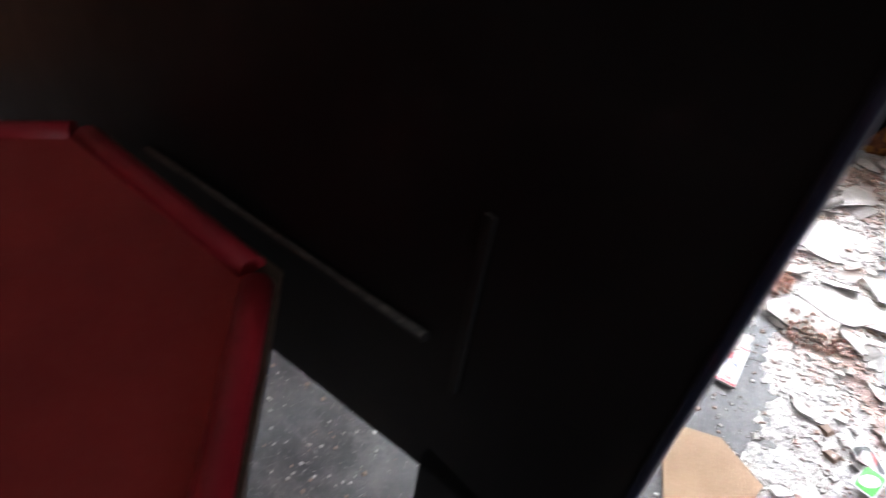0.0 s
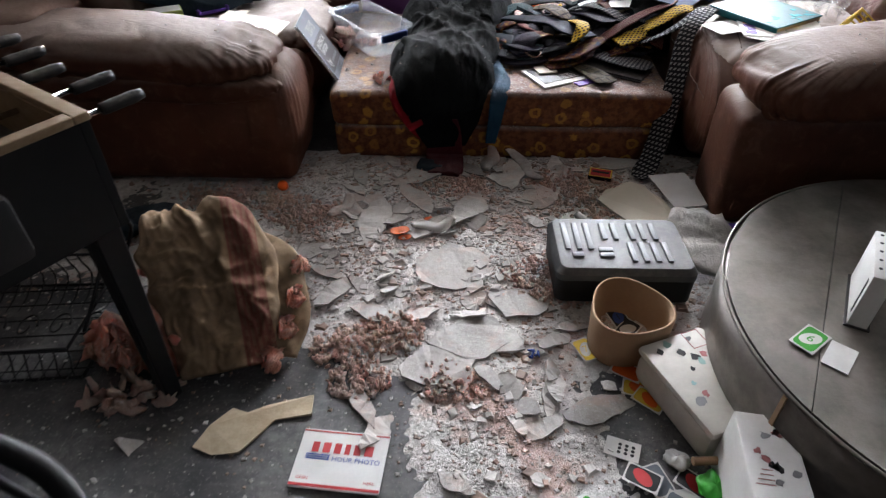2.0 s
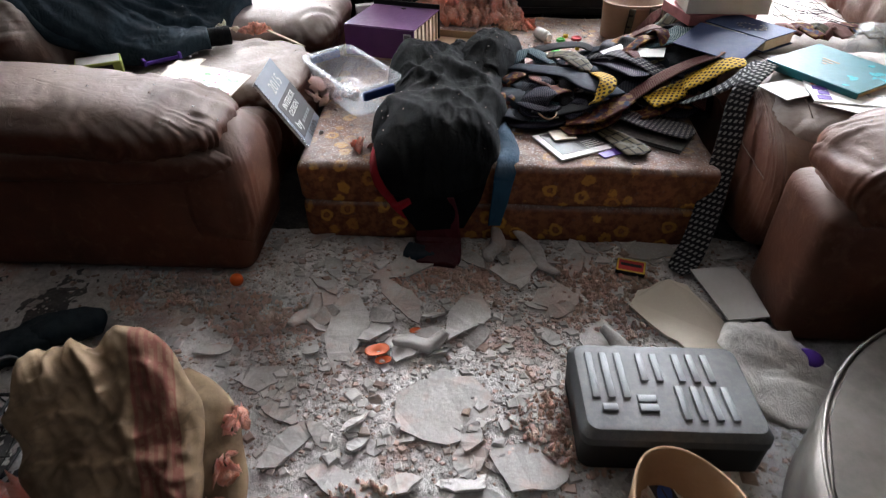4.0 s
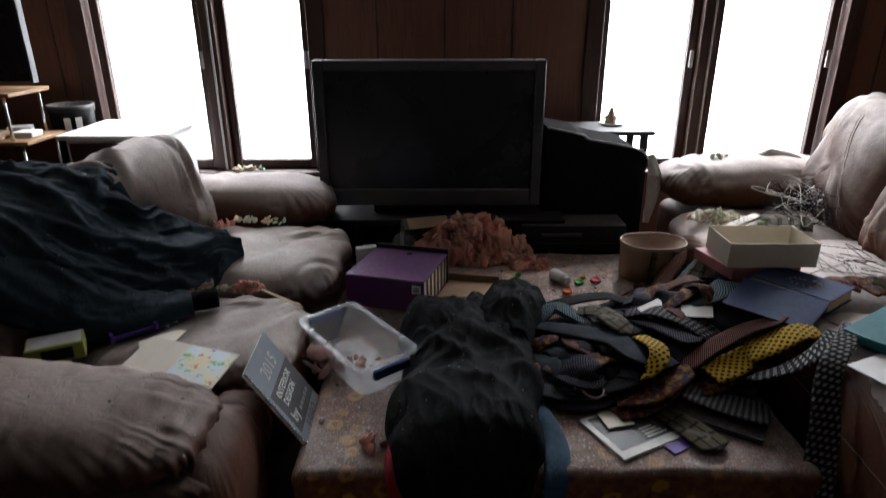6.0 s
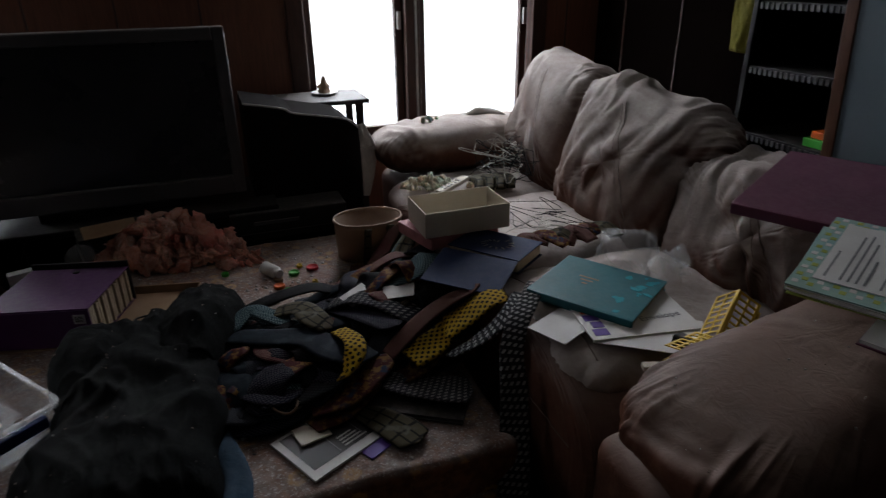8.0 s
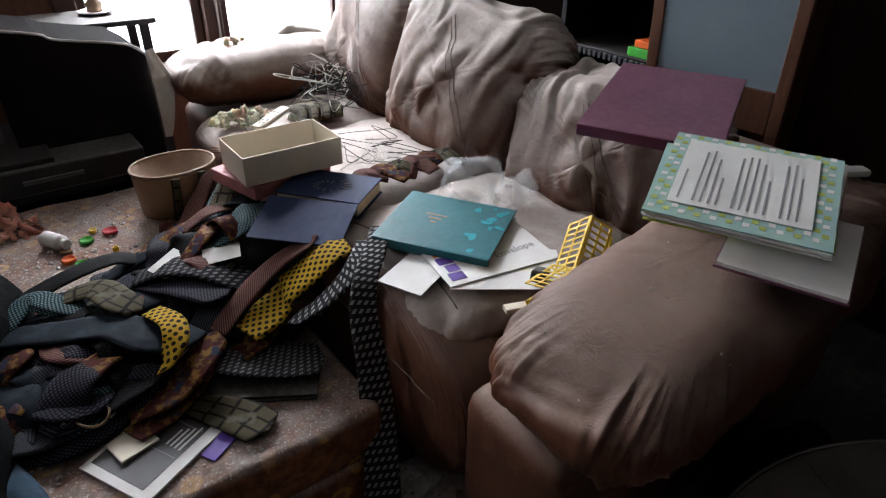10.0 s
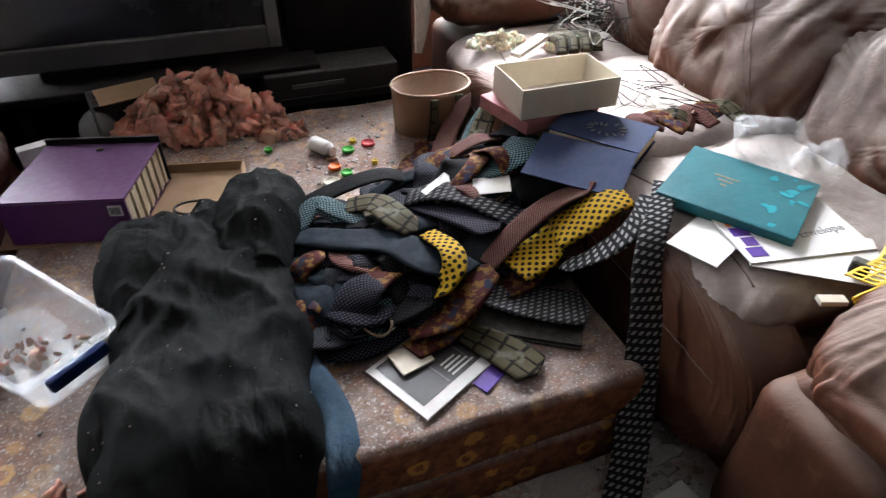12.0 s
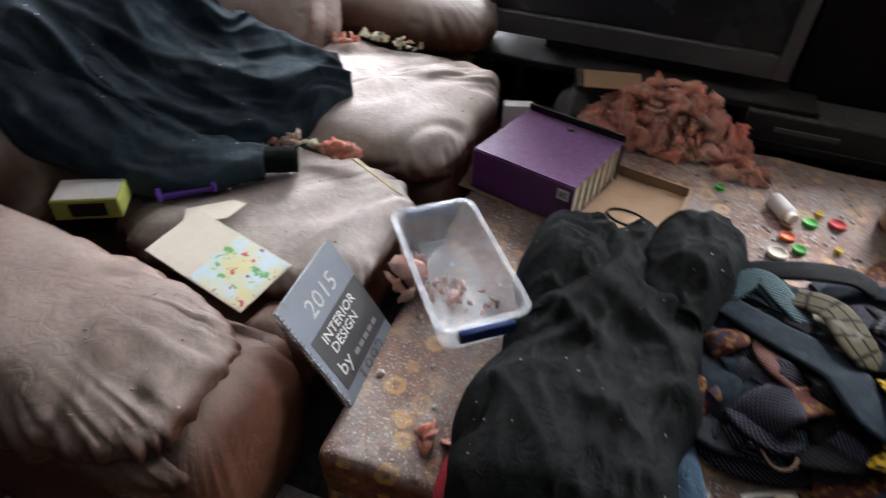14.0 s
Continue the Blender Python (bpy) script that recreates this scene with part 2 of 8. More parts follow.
def tie_material(name, ground, mark, kind, scale=60.0, second=None):
    """Silk in a small repeated pattern along the tie's own length."""
    n = Nodes(name)
    uv = n.uv()
    s = n.sep(uv)
    u, v = s[0], s[1]
    if kind == "dots":
        a = n.math("FRACT", n.math("MULTIPLY", n.math("ADD", u, v), scale))
        b = n.math("FRACT", n.math("MULTIPLY", n.math("SUBTRACT", u, v), scale))
        a, b = n.math("SUBTRACT", a, 0.5), n.math("SUBTRACT", b, 0.5)
        d = n.math("ADD", n.math("MULTIPLY", a, a), n.math("MULTIPLY", b, b))
        f = n.math("SUBTRACT", 1.0, n.step(d, 0.085, 0.125))
    elif kind == "stripes":
        f = n.step(n.math("ABSOLUTE", n.math("SUBTRACT", n.math("FRACT", n.math("MULTIPLY", n.math("ADD", u, v), scale)), 0.5)), 0.22, 0.28)
    elif kind == "check":
        a = n.step(n.math("FRACT", n.math("MULTIPLY", n.math("ADD", u, n.math("MULTIPLY", v, 0.6)), scale)), 0.45, 0.55)
        b = n.step(n.math("FRACT", n.math("MULTIPLY", v, scale * 0.8)), 0.45, 0.55)
        f = n.math("MULTIPLY", a, b)
    elif kind == "diamonds":
        d = n.voronoi(n.scale(uv, (1.0, 0.7, 1.0)), scale, "DISTANCE_TO_EDGE", "Distance", 0.15)
        f = n.math("SUBTRACT", 1.0, n.step(d, 0.06, 0.12))
    else:
        f = n.step(n.noise(uv, scale, 4), 0.48, 0.58)
    c = n.mix(f, ground, mark)
    if second:
        c = n.mix(n.step(n.noise(uv, scale * 0.35, 3), 0.52, 0.6), c, second)
    c = n.mix(n.math("MULTIPLY", n.step(n.noise(n.pos(), 90, 4, 0.8), 0.64, 0.76), 0.1), c, (0.30, 0.28, 0.26))
    n.bump(n.noise(n.pos(), 40, 4), 0.3, 0.005)
    return n.done(c, 0.75, spec=0.05)


def wood_material(name, a, b, spec=0.4, rough=0.5, axis=2):
    n = Nodes(name)
    p = n.pos()
    k = [9.0, 9.0, 9.0]
    k[axis] = 0.7
    grain = n.noise(n.scale(p, tuple(k)), 6, 6, 0.65, 0.8)
    c = n.mix(n.step(grain, 0.3, 0.7), a, b)
    c = n.mix(n.math("MULTIPLY", n.noise(p, 2.0, 4), 0.3), c, tuple(v * 0.5 for v in a))
    n.bump(grain, 0.15, 0.003)
    return n.done(c, n.math("MULTIPLY_ADD", grain, 0.25, rough - 0.1), spec=spec)


def clear_plastic(name, tint, rough=0.25, alpha=0.3):
    """Thin milky plastic: part of the light goes straight through."""
    n = Nodes(name)
    a = n.math("MULTIPLY_ADD", n.noise(n.pos(), 14, 4), 0.25, alpha - 0.1)
    n.bump(n.noise(n.pos(), 30, 3), 0.1, 0.004)
    return n.done(tint, rough, 0.0, a, 0.5)


def print_material():
    """Kraft paper under rows of dark red print."""
    n = Nodes("printed_kraft")
    p = n.pos()
    s = n.sep(p)
    across = n.math("ADD", n.math("MULTIPLY", s[0], 0.94), n.math("MULTIPLY", s[1], 0.33))
    rows = n.step(n.math("ABSOLUTE", n.math("SUBTRACT", n.math("FRACT", n.math("MULTIPLY", across, 60)), 0.5)), 0.15, 0.28)
    words = n.step(n.noise(n.scale(p, (0.6, 1, 1)), 60, 3), 0.40, 0.5)
    c = n.mix(n.step(n.noise(p, 9, 5), 0.3, 0.7), (0.27, 0.185, 0.11), (0.17, 0.115, 0.068))
    c = n.mix(n.math("MULTIPLY", n.step(n.noise(p, 22, 5, 0.7, 1.0), 0.5, 0.62), 0.5), c, (0.13, 0.09, 0.06))
    patch = n.math("MULTIPLY", n.step(across, 0.868, 0.874), n.math("SUBTRACT", 1.0, n.step(across, 0.955, 0.96)))
    ink = n.math("MULTIPLY", patch, n.math("MULTIPLY_ADD", n.math("MULTIPLY", rows, words), -0.35, 0.8))
    c = n.mix(ink, c, (0.15, 0.035, 0.030))
    n.bump(n.noise(p, 30, 5), 0.3, 0.006)
    return n.done(c, 0.85, spec=0.2)


M = {
    "leather": leather_material("brown_leather", 0.30, 1.0, (0.34, 0.275, 0.235), 0.46), "dusty_leather": leather_material("dusty_brown_leather", -0.15, 0.75, (0.58, 0.525, 0.485), 0.88), "worn_leather": leather_material("worn_brown_leather", 0.05, 0.95, (0.38, 0.325, 0.29), 0.62), "floral": floral_material(), "floor": floor_material(), "debris": debris_material(),
    "plaster": plaster_material(),
    "panelling": wood_material("brown_panelling", (0.15, 0.060, 0.033), (0.095, 0.038, 0.021)),
    # near-black copy of the panelling: the east wall's shade is put into its colour
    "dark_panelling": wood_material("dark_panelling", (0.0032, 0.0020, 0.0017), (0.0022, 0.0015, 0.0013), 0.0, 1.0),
    "trim": wood_material("dark_trim", (0.060, 0.026, 0.017), (0.030, 0.014, 0.010), rough=0.45),
    "ceiling": plain("old_ceiling", (0.40, 0.385, 0.36), (0.30, 0.285, 0.265), 2.5, 0.9),
    "seam": plain("seam_thread", (0.12, 0.085, 0.072), (0.20, 0.16, 0.14), 60, 0.8, 0.2),
    "black": plain("black_laminate", (0.005, 0.005, 0.006), (0.008, 0.008, 0.009), 5, 0.5, 0.05, dust=0.10, spec=0.22),
    "dull_black": plain("dull_black_board", (0.006, 0.005, 0.005), (0.010, 0.008, 0.008), 5, 0.95, 0.1, spec=0.03),
    "black_soft": plain("black_plastic", (0.010, 0.010, 0.011), None, 9, 0.5, 0.1, dust=0.22, spec=0.3),
    "tv_frame": plain("grey_plastic", (0.060, 0.060, 0.064), None, 6, 0.4, 0.05, dust=0.35),
    "screen": plain("dark_screen", (0.010, 0.012, 0.016), (0.014, 0.016, 0.020), 3, 0.28, 0.02, dust=0.1),
    "table_wood": wood_material("maple_edge", (0.36, 0.25, 0.15), (0.27, 0.18, 0.10), axis=0),
    "shelf_wood": wood_material("shelf_wood", (0.34, 0.20, 0.10), (0.24, 0.13, 0.07), axis=0),
    "steel": plain("worn_steel", (0.55, 0.54, 0.52), (0.36, 0.35, 0.34), 8, 0.38, 0.1, metal=1.0),
    "chrome": plain("chrome", (0.75, 0.75, 0.74), None, 20, 0.2, 0.02, metal=1.0),
    "paper": plain("white_paper", (0.74, 0.73, 0.71), (0.64, 0.62, 0.59), 7, 0.8, 0.1),
    "cream": plain("cream_card", (0.66, 0.60, 0.49), (0.58, 0.52, 0.42), 5, 0.75, 0.1),
    "card": plain("brown_card", (0.38, 0.25, 0.15), (0.30, 0.19, 0.11), 6, 0.85, 0.2),
    "kraft": plain("kraft_paper", (0.33, 0.235, 0.145), (0.23, 0.155, 0.095), 9, 0.85, 0.4, 60, dist=0.008),
    "kraft_print": print_material(),
    "ink": plain("black_ink", (0.02, 0.02, 0.022), None, 9, 0.6, 0.02),
    "red": plain("red_ink", (0.55, 0.03, 0.035), None, 9, 0.6, 0.05),
    "blue": plain("blue_ink", (0.04, 0.10, 0.42), None, 9, 0.6, 0.05),
    "purple_ink": plain("purple_ink", (0.09, 0.03, 0.30), None, 9, 0.6, 0.05),
    "orange": plain("orange_plastic", (0.80, 0.13, 0.01), None, 9, 0.45, 0.05),
    "green": plain("green_plastic", (0.05, 0.42, 0.04), (0.04, 0.30, 0.03), 9, 0.4, 0.1),
    "yellow": plain("yellow_plastic", (0.75, 0.50, 0.012), (0.62, 0.40, 0.01), 9, 0.45, 0.05, dust=0.15),
    "grey_ink": plain("grey_ink", (0.28, 0.28, 0.29), None, 9, 0.7, 0.05),
    "white": plain("white_paint", (0.72, 0.71, 0.69), (0.62, 0.61, 0.58), 5, 0.6, 0.1, dust=0.2),
    "purple": plain("purple_card", (0.105, 0.022, 0.125), (0.080, 0.018, 0.100), 6, 0.55, 0.1, dust=0.12),
    "plum": plain("plum_vinyl", (0.125, 0.028, 0.068), (0.095, 0.022, 0.055), 6, 0.42, 0.1, dust=0.12),
    "navy": plain("navy_cloth", (0.016, 0.030, 0.085), (0.012, 0.023, 0.066), 6, 0.7, 0.15, 300, dust=0.03, spec=0.12),
    "teal": plain("teal_cover", (0.008, 0.135, 0.160), (0.006, 0.095, 0.115), 6, 0.42, 0.1, dust=0.08),
    "teal_worn": plain("pale_teal", (0.03, 0.36, 0.42), None, 6, 0.6, 0.1),
    "pages": plain("page_edges", (0.52, 0.43, 0.30), (0.42, 0.33, 0.22), 30, 0.9, 0.3),
    "red_felt": plain("red_felt", (0.36, 0.022, 0.020), (0.27, 0.016, 0.016), 3, 0.9, 0.2, 400, dust=0.03),
    "red_vinyl": plain("red_vinyl", (0.36, 0.016, 0.028), None, 4, 0.5, 0.1),
    "rim_wood": wood_material("rim_wood", (0.09, 0.06, 0.04), (0.05, 0.035, 0.025), axis=0),
    "blue_edge": plain("blue_edging", (0.012, 0.019, 0.045), None, 9, 0.4, 0.05),
    "coat": cloth_material("charcoal_fleece", (0.0075, 0.0088, 0.0090), (0.004, 0.0046, 0.005), 500, 0.05, 0.04),
    "denim": cloth_material("dark_denim", (0.030, 0.047, 0.060), (0.014, 0.023, 0.031), 600, 0.10, 0.06),
    "strap": cloth_material("blue_strap", (0.018, 0.060, 0.105), (0.012, 0.040, 0.075), 500, 0.2),
    "red_lining": cloth_material("red_lining", (0.30, 0.012, 0.022), (0.20, 0.010, 0.016), 400, 0.1),
    "yellow_cloth": cloth_material("dull_yellow_cloth", (0.10, 0.09, 0.01), (0.07, 0.06, 0.008), 400, 0.1),
    "maroon": cloth_material("maroon_cloth", (0.085, 0.012, 0.018), (0.05, 0.008, 0.012), 400, 0.15),
    "sheet": cloth_material("white_lining", (0.62, 0.60, 0.57), (0.45, 0.43, 0.40), 300, 0.1),
    "wool": fluff_material("pink_insulation", (0.90, 0.38, 0.27), (0.96, 0.57, 0.46), (0.34, 0.20, 0.15)),
    "old_wool": fluff_material("brown_insulation", (0.62, 0.43, 0.36), (0.74, 0.55, 0.47), (0.38, 0.26, 0.21)),
    "tan_fluff": fluff_material("torn_foam", (0.72, 0.65, 0.48), (0.82, 0.76, 0.60), (0.46, 0.38, 0.26)),
    "bin": clear_plastic("milky_plastic", (0.72, 0.74, 0.77), 0.25, 0.22),
    "bag": clear_plastic("clear_bag", (0.85, 0.86, 0.87), 0.07, 0.15),
    "cable": plain("cable_rubber", (0.010, 0.010, 0.011), None, 20, 0.6, 0.05, spec=0.12),
    "cable_pale": plain("pale_cable", (0.52, 0.49, 0.42), None, 20, 0.5, 0.05),
    "blue_handle": plain("blue_handle", (0.012, 0.035, 0.16), None, 9, 0.35, 0.05),
    "dial_grey": plain("slate_cover", (0.19, 0.215, 0.25), (0.16, 0.18, 0.21), 5, 0.45, 0.05),
    "dark_cover": plain("charcoal_cover", (0.055, 0.052, 0.052), None, 5, 0.5, 0.05),
    "pale_board": plain("slate_glass", (0.22, 0.28, 0.32), (0.19, 0.245, 0.285), 2, 0.4, 0.03),
    "tan_leather": plain("tan_leather", (0.30, 0.19, 0.115), (0.22, 0.135, 0.08), 6, 0.55, 0.15, dust=0.15),
    "bin_grey": plain("grey_shell", (0.085, 0.092, 0.096), (0.065, 0.070, 0.074), 9, 0.55, 0.08, dust=0.15, spec=0.25),
    "pale_shell": plain("pale_shell", (0.17, 0.178, 0.182), (0.13, 0.137, 0.14), 9, 0.45, 0.05),
    "tin": plain("galvanised", (0.32, 0.295, 0.265), (0.12, 0.108, 0.095), 5, 0.42, 0.22, metal=0.75, dust=0.16),
    "pattern_box": plain("printed_box", (0.62, 0.59, 0.53), (0.50, 0.47, 0.42), 12, 0.6, 0.1),
    "rose": plain("faded_rose", (0.45, 0.17, 0.17), None, 20, 0.7, 0.05),
    "foil": plain("silver_paint", (0.50, 0.50, 0.48), (0.40, 0.40, 0.38), 20, 0.5, 0.05, metal=0.3),
    "ivory": plain("ivory_plastic", (0.60, 0.53, 0.36), None, 20, 0.5, 0.05),
    "wire": plain("black_wire", (0.012, 0.012, 0.013), None, 20, 0.5, 0.05, metal=0.2),
    "crumb": crumb_material("crumbs", (0.60, 0.575, 0.55), (0.36, 0.34, 0.315), (0.30, 0.22, 0.18)),
    "crumb_pink": crumb_material("pink_crumbs", (0.56, 0.42, 0.36), (0.48, 0.34, 0.28), (0.64, 0.58, 0.54)),
    "lime": plain("pale_green_sheet", (0.33, 0.50, 0.42), (0.28, 0.44, 0.46), 9, 0.8, 0.05),
    "lime_edge": plain("lime_sheet", (0.45, 0.52, 0.12), None, 9, 0.8, 0.05),
}


def picture_material():
    """A children's picture: soft patches of sky, meadow and bright figures."""
    n = Nodes("printed_picture")
    p = n.pos()
    c = n.mix(n.step(n.noise(p, 14, 3), 0.4, 0.6), (0.48, 0.60, 0.66), (0.60, 0.56, 0.30))
    c = n.mix(n.step(n.noise(p, 22, 3), 0.58, 0.66), c, (0.12, 0.35, 0.10))
    c = n.mix(n.step(n.noise(n.scale(p, (1.3, 1, 1)), 38, 2), 0.62, 0.68), c, (0.45, 0.08, 0.10))
    c = n.mix(n.step(n.noise(n.scale(p, (1, 1.4, 1)), 41, 2), 0.64, 0.70), c, (0.16, 0.08, 0.30))
    return n.done(c, 0.35, spec=0.5)


PICTURE = picture_material()


from mathutils.bvhtree import BVHTree

# ---- mesh tools ----
def smooth(pts, n):
    """n points along a rounded line through pts."""
    pts = [Vector(p) for p in pts]
    if len(pts) == 2:
        return [pts[0].lerp(pts[1], i / (n - 1)) for i in range(n)]
    ext = [pts[0] * 2 - pts[1], *pts, pts[-1] * 2 - pts[-2]]
    out = []
    for i in range(n):
        s = i / (n - 1) * (len(pts) - 1)
        k = min(int(s), len(pts) - 2)
        f = s - k
        a, b, c, d = ext[k:k + 4]
        out.append(0.5 * (2 * b + (c - a) * f + (2 * a - 5 * b + 4 * c - d) * f * f + (3 * b - a - 3 * c + d) * f ** 3))
    return out


def along(values, s):
    x = s * (len(values) - 1)
    k = min(int(x), len(values) - 2)
    return values[k] + (values[k + 1] - values[k]) * (x - k)


def box(bm, lo, hi, bevel=0.0, m=None, segments=2):
    """Adds a box between two corners, its edges rounded by bevel; m moves it."""
    made = bmesh.ops.create_cube(bm, size=1.0)["verts"]
    lo, hi = Vector(lo), Vector(hi)
    for v in made:
        v.co = Vector(((lo[i] + hi[i]) / 2 + v.co[i] * (hi[i] - lo[i]) for i in range(3)))
    if bevel:
        edges = {e for v in made for e in v.link_edges}
        got = bmesh.ops.bevel(bm, geom=list(edges), offset=bevel, segments=segments, profile=0.5, affect="EDGES", clamp_overlap=True)
        made = list({v for f in got["faces"] for v in f.verts} | {v for v in made if v.is_valid})
        seen, todo = set(made), list(made)
        while todo:
            for e in todo.pop().link_edges:
                for v in e.verts:
                    if v not in seen:
                        seen.add(v)
                        todo.append(v)
        made = list(seen)
    if m is not None:
        bmesh.ops.transform(bm, matrix=m, verts=made)
    return made


def a_box(lo, hi, bevel=0.0, m=None, segments=2):
    bm = bmesh.new()
    box(bm, lo, hi, bevel, m, segments)
    return bm


def puff(centre, half, power=0.45, wrinkle=0.012, seed=0, m=None, seg=(112, 60), sag=0.0, pucker=0.42):
    """A stuffed cushion: a rounded block, soft folds with sharp creases between them, and puckers along its seam."""
    bm = bmesh.new()
    nu, nv = seg
    rnd = random.Random(seed)
    off = Vector((rnd.uniform(-50, 50), rnd.uniform(-50, 50), rnd.uniform(-50, 50)))
    hx, hy, hz = half
    turn = rnd.uniform(-0.5, 0.5) + (1.57 if hy > hx else 0.0)
    run = (math.cos(turn + 1.3), math.sin(turn + 1.3))

    def sp(a, p):
        return math.copysign(abs(a) ** p, a)

    rings = []
    for j in range(nv + 1):
        ph = -math.pi / 2 + math.pi * j / nv
        row = []
        for i in range(nu if 0 < j < nv else 1):
            th = 2 * math.pi * i / nu
            d = Vector((sp(math.cos(th), power) * sp(math.cos(ph), power * 1.5), sp(math.sin(th), power) * sp(math.cos(ph), power * 1.5), sp(math.sin(ph), 0.85)))
            q = Vector((d.x * hx, d.y * hy, d.z * hz))
            big = noise.noise(q * 3.2 + off)
            warp = 0.055 * noise.noise(q * 4.2 - off)
            u, v = q.x * run[0] + q.y * run[1], q.y * run[0] - q.x * run[1] + warp
            mask = min(1.0, max(0.08, 0.5 + 1.1 * noise.noise(q * 3.4 + off * 2)))
            soft = 2.4 * abs(noise.noise(Vector((u * 3.2, v * 11, q.z * 3.5)) + off)) - 0.6
            fine = 2.4 * abs(noise.noise(Vector((u * 7, v * 25, q.z * 7 + warp * 9)) - off)) - 0.6
            rim = math.exp(-((1 - max(abs(d.x), abs(d.y))) * min(hx, hy) / 0.040) ** 2)
            pull = 2.2 * abs(noise.noise(Vector((th * 0.8 * (hx + hy) * 22, d.z * 1.1, 0)) + off)) - 0.5
            lift = wrinkle * (0.40 * big + 0.80 * mask * soft + 0.36 * mask * fine + pucker * rim * pull)
            nrm = Vector((d.x / hx, d.y / hy, d.z / hz)).normalized()
            q += nrm * lift
            q.z -= sag * max(0.0, 1 - (d.x ** 2 + d.y ** 2)) * hz
            row.append(bm.verts.new(q))
        rings.append(row)
    for j in range(nv):
        a, b = rings[j], rings[j + 1]
        for i in range(nu):
            k = (i + 1) % nu
            if len(a) == 1:
                bm.faces.new((a[0], b[k], b[i]))
            elif len(b) == 1:
                bm.faces.new((a[i], a[k], b[0]))
            else:
                bm.faces.new((a[i], a[k], b[k], b[i]))
    for f in bm.faces:
        f.smooth = True
    bmesh.ops.recalc_face_normals(bm, faces=bm.faces)
    bmesh.ops.transform(bm, matrix=Matrix.Translation(centre) @ (m or Matrix.Identity(4)), verts=bm.verts)
    return bm


def tube(bm, pts, r, seg=8, n=None, closed_ends=True, taper=None):
    """Adds a round bar along a smooth line."""
    pts = smooth(pts, n or max(2, 6 * (len(pts) - 1)))
    ref = Vector((0.13, 0.27, 0.95))
    rows = []
    for i, p in enumerate(pts):
        t = (pts[min(i + 1, len(pts) - 1)] - pts[max(i - 1, 0)]).normalized()
        a = t.cross(ref)
        a = (a if a.length > 0.1 else t.cross(Vector((1, 0, 0)))).normalized()
        b = t.cross(a)
        rr = r * (along(taper, i / (len(pts) - 1)) if taper else 1)
        rows.append([bm.verts.new(p + rr * (math.cos(2 * math.pi * k / seg) * a + math.sin(2 * math.pi * k / seg) * b)) for k in range(seg)])
    for a, b in zip(rows, rows[1:]):
        for k in range(seg):
            bm.faces.new((a[k], a[(k + 1) % seg], b[(k + 1) % seg], b[k])).smooth = True
    if closed_ends:
        bm.faces.new(rows[0][::-1])
        bm.faces.new(rows[-1])
    return bm


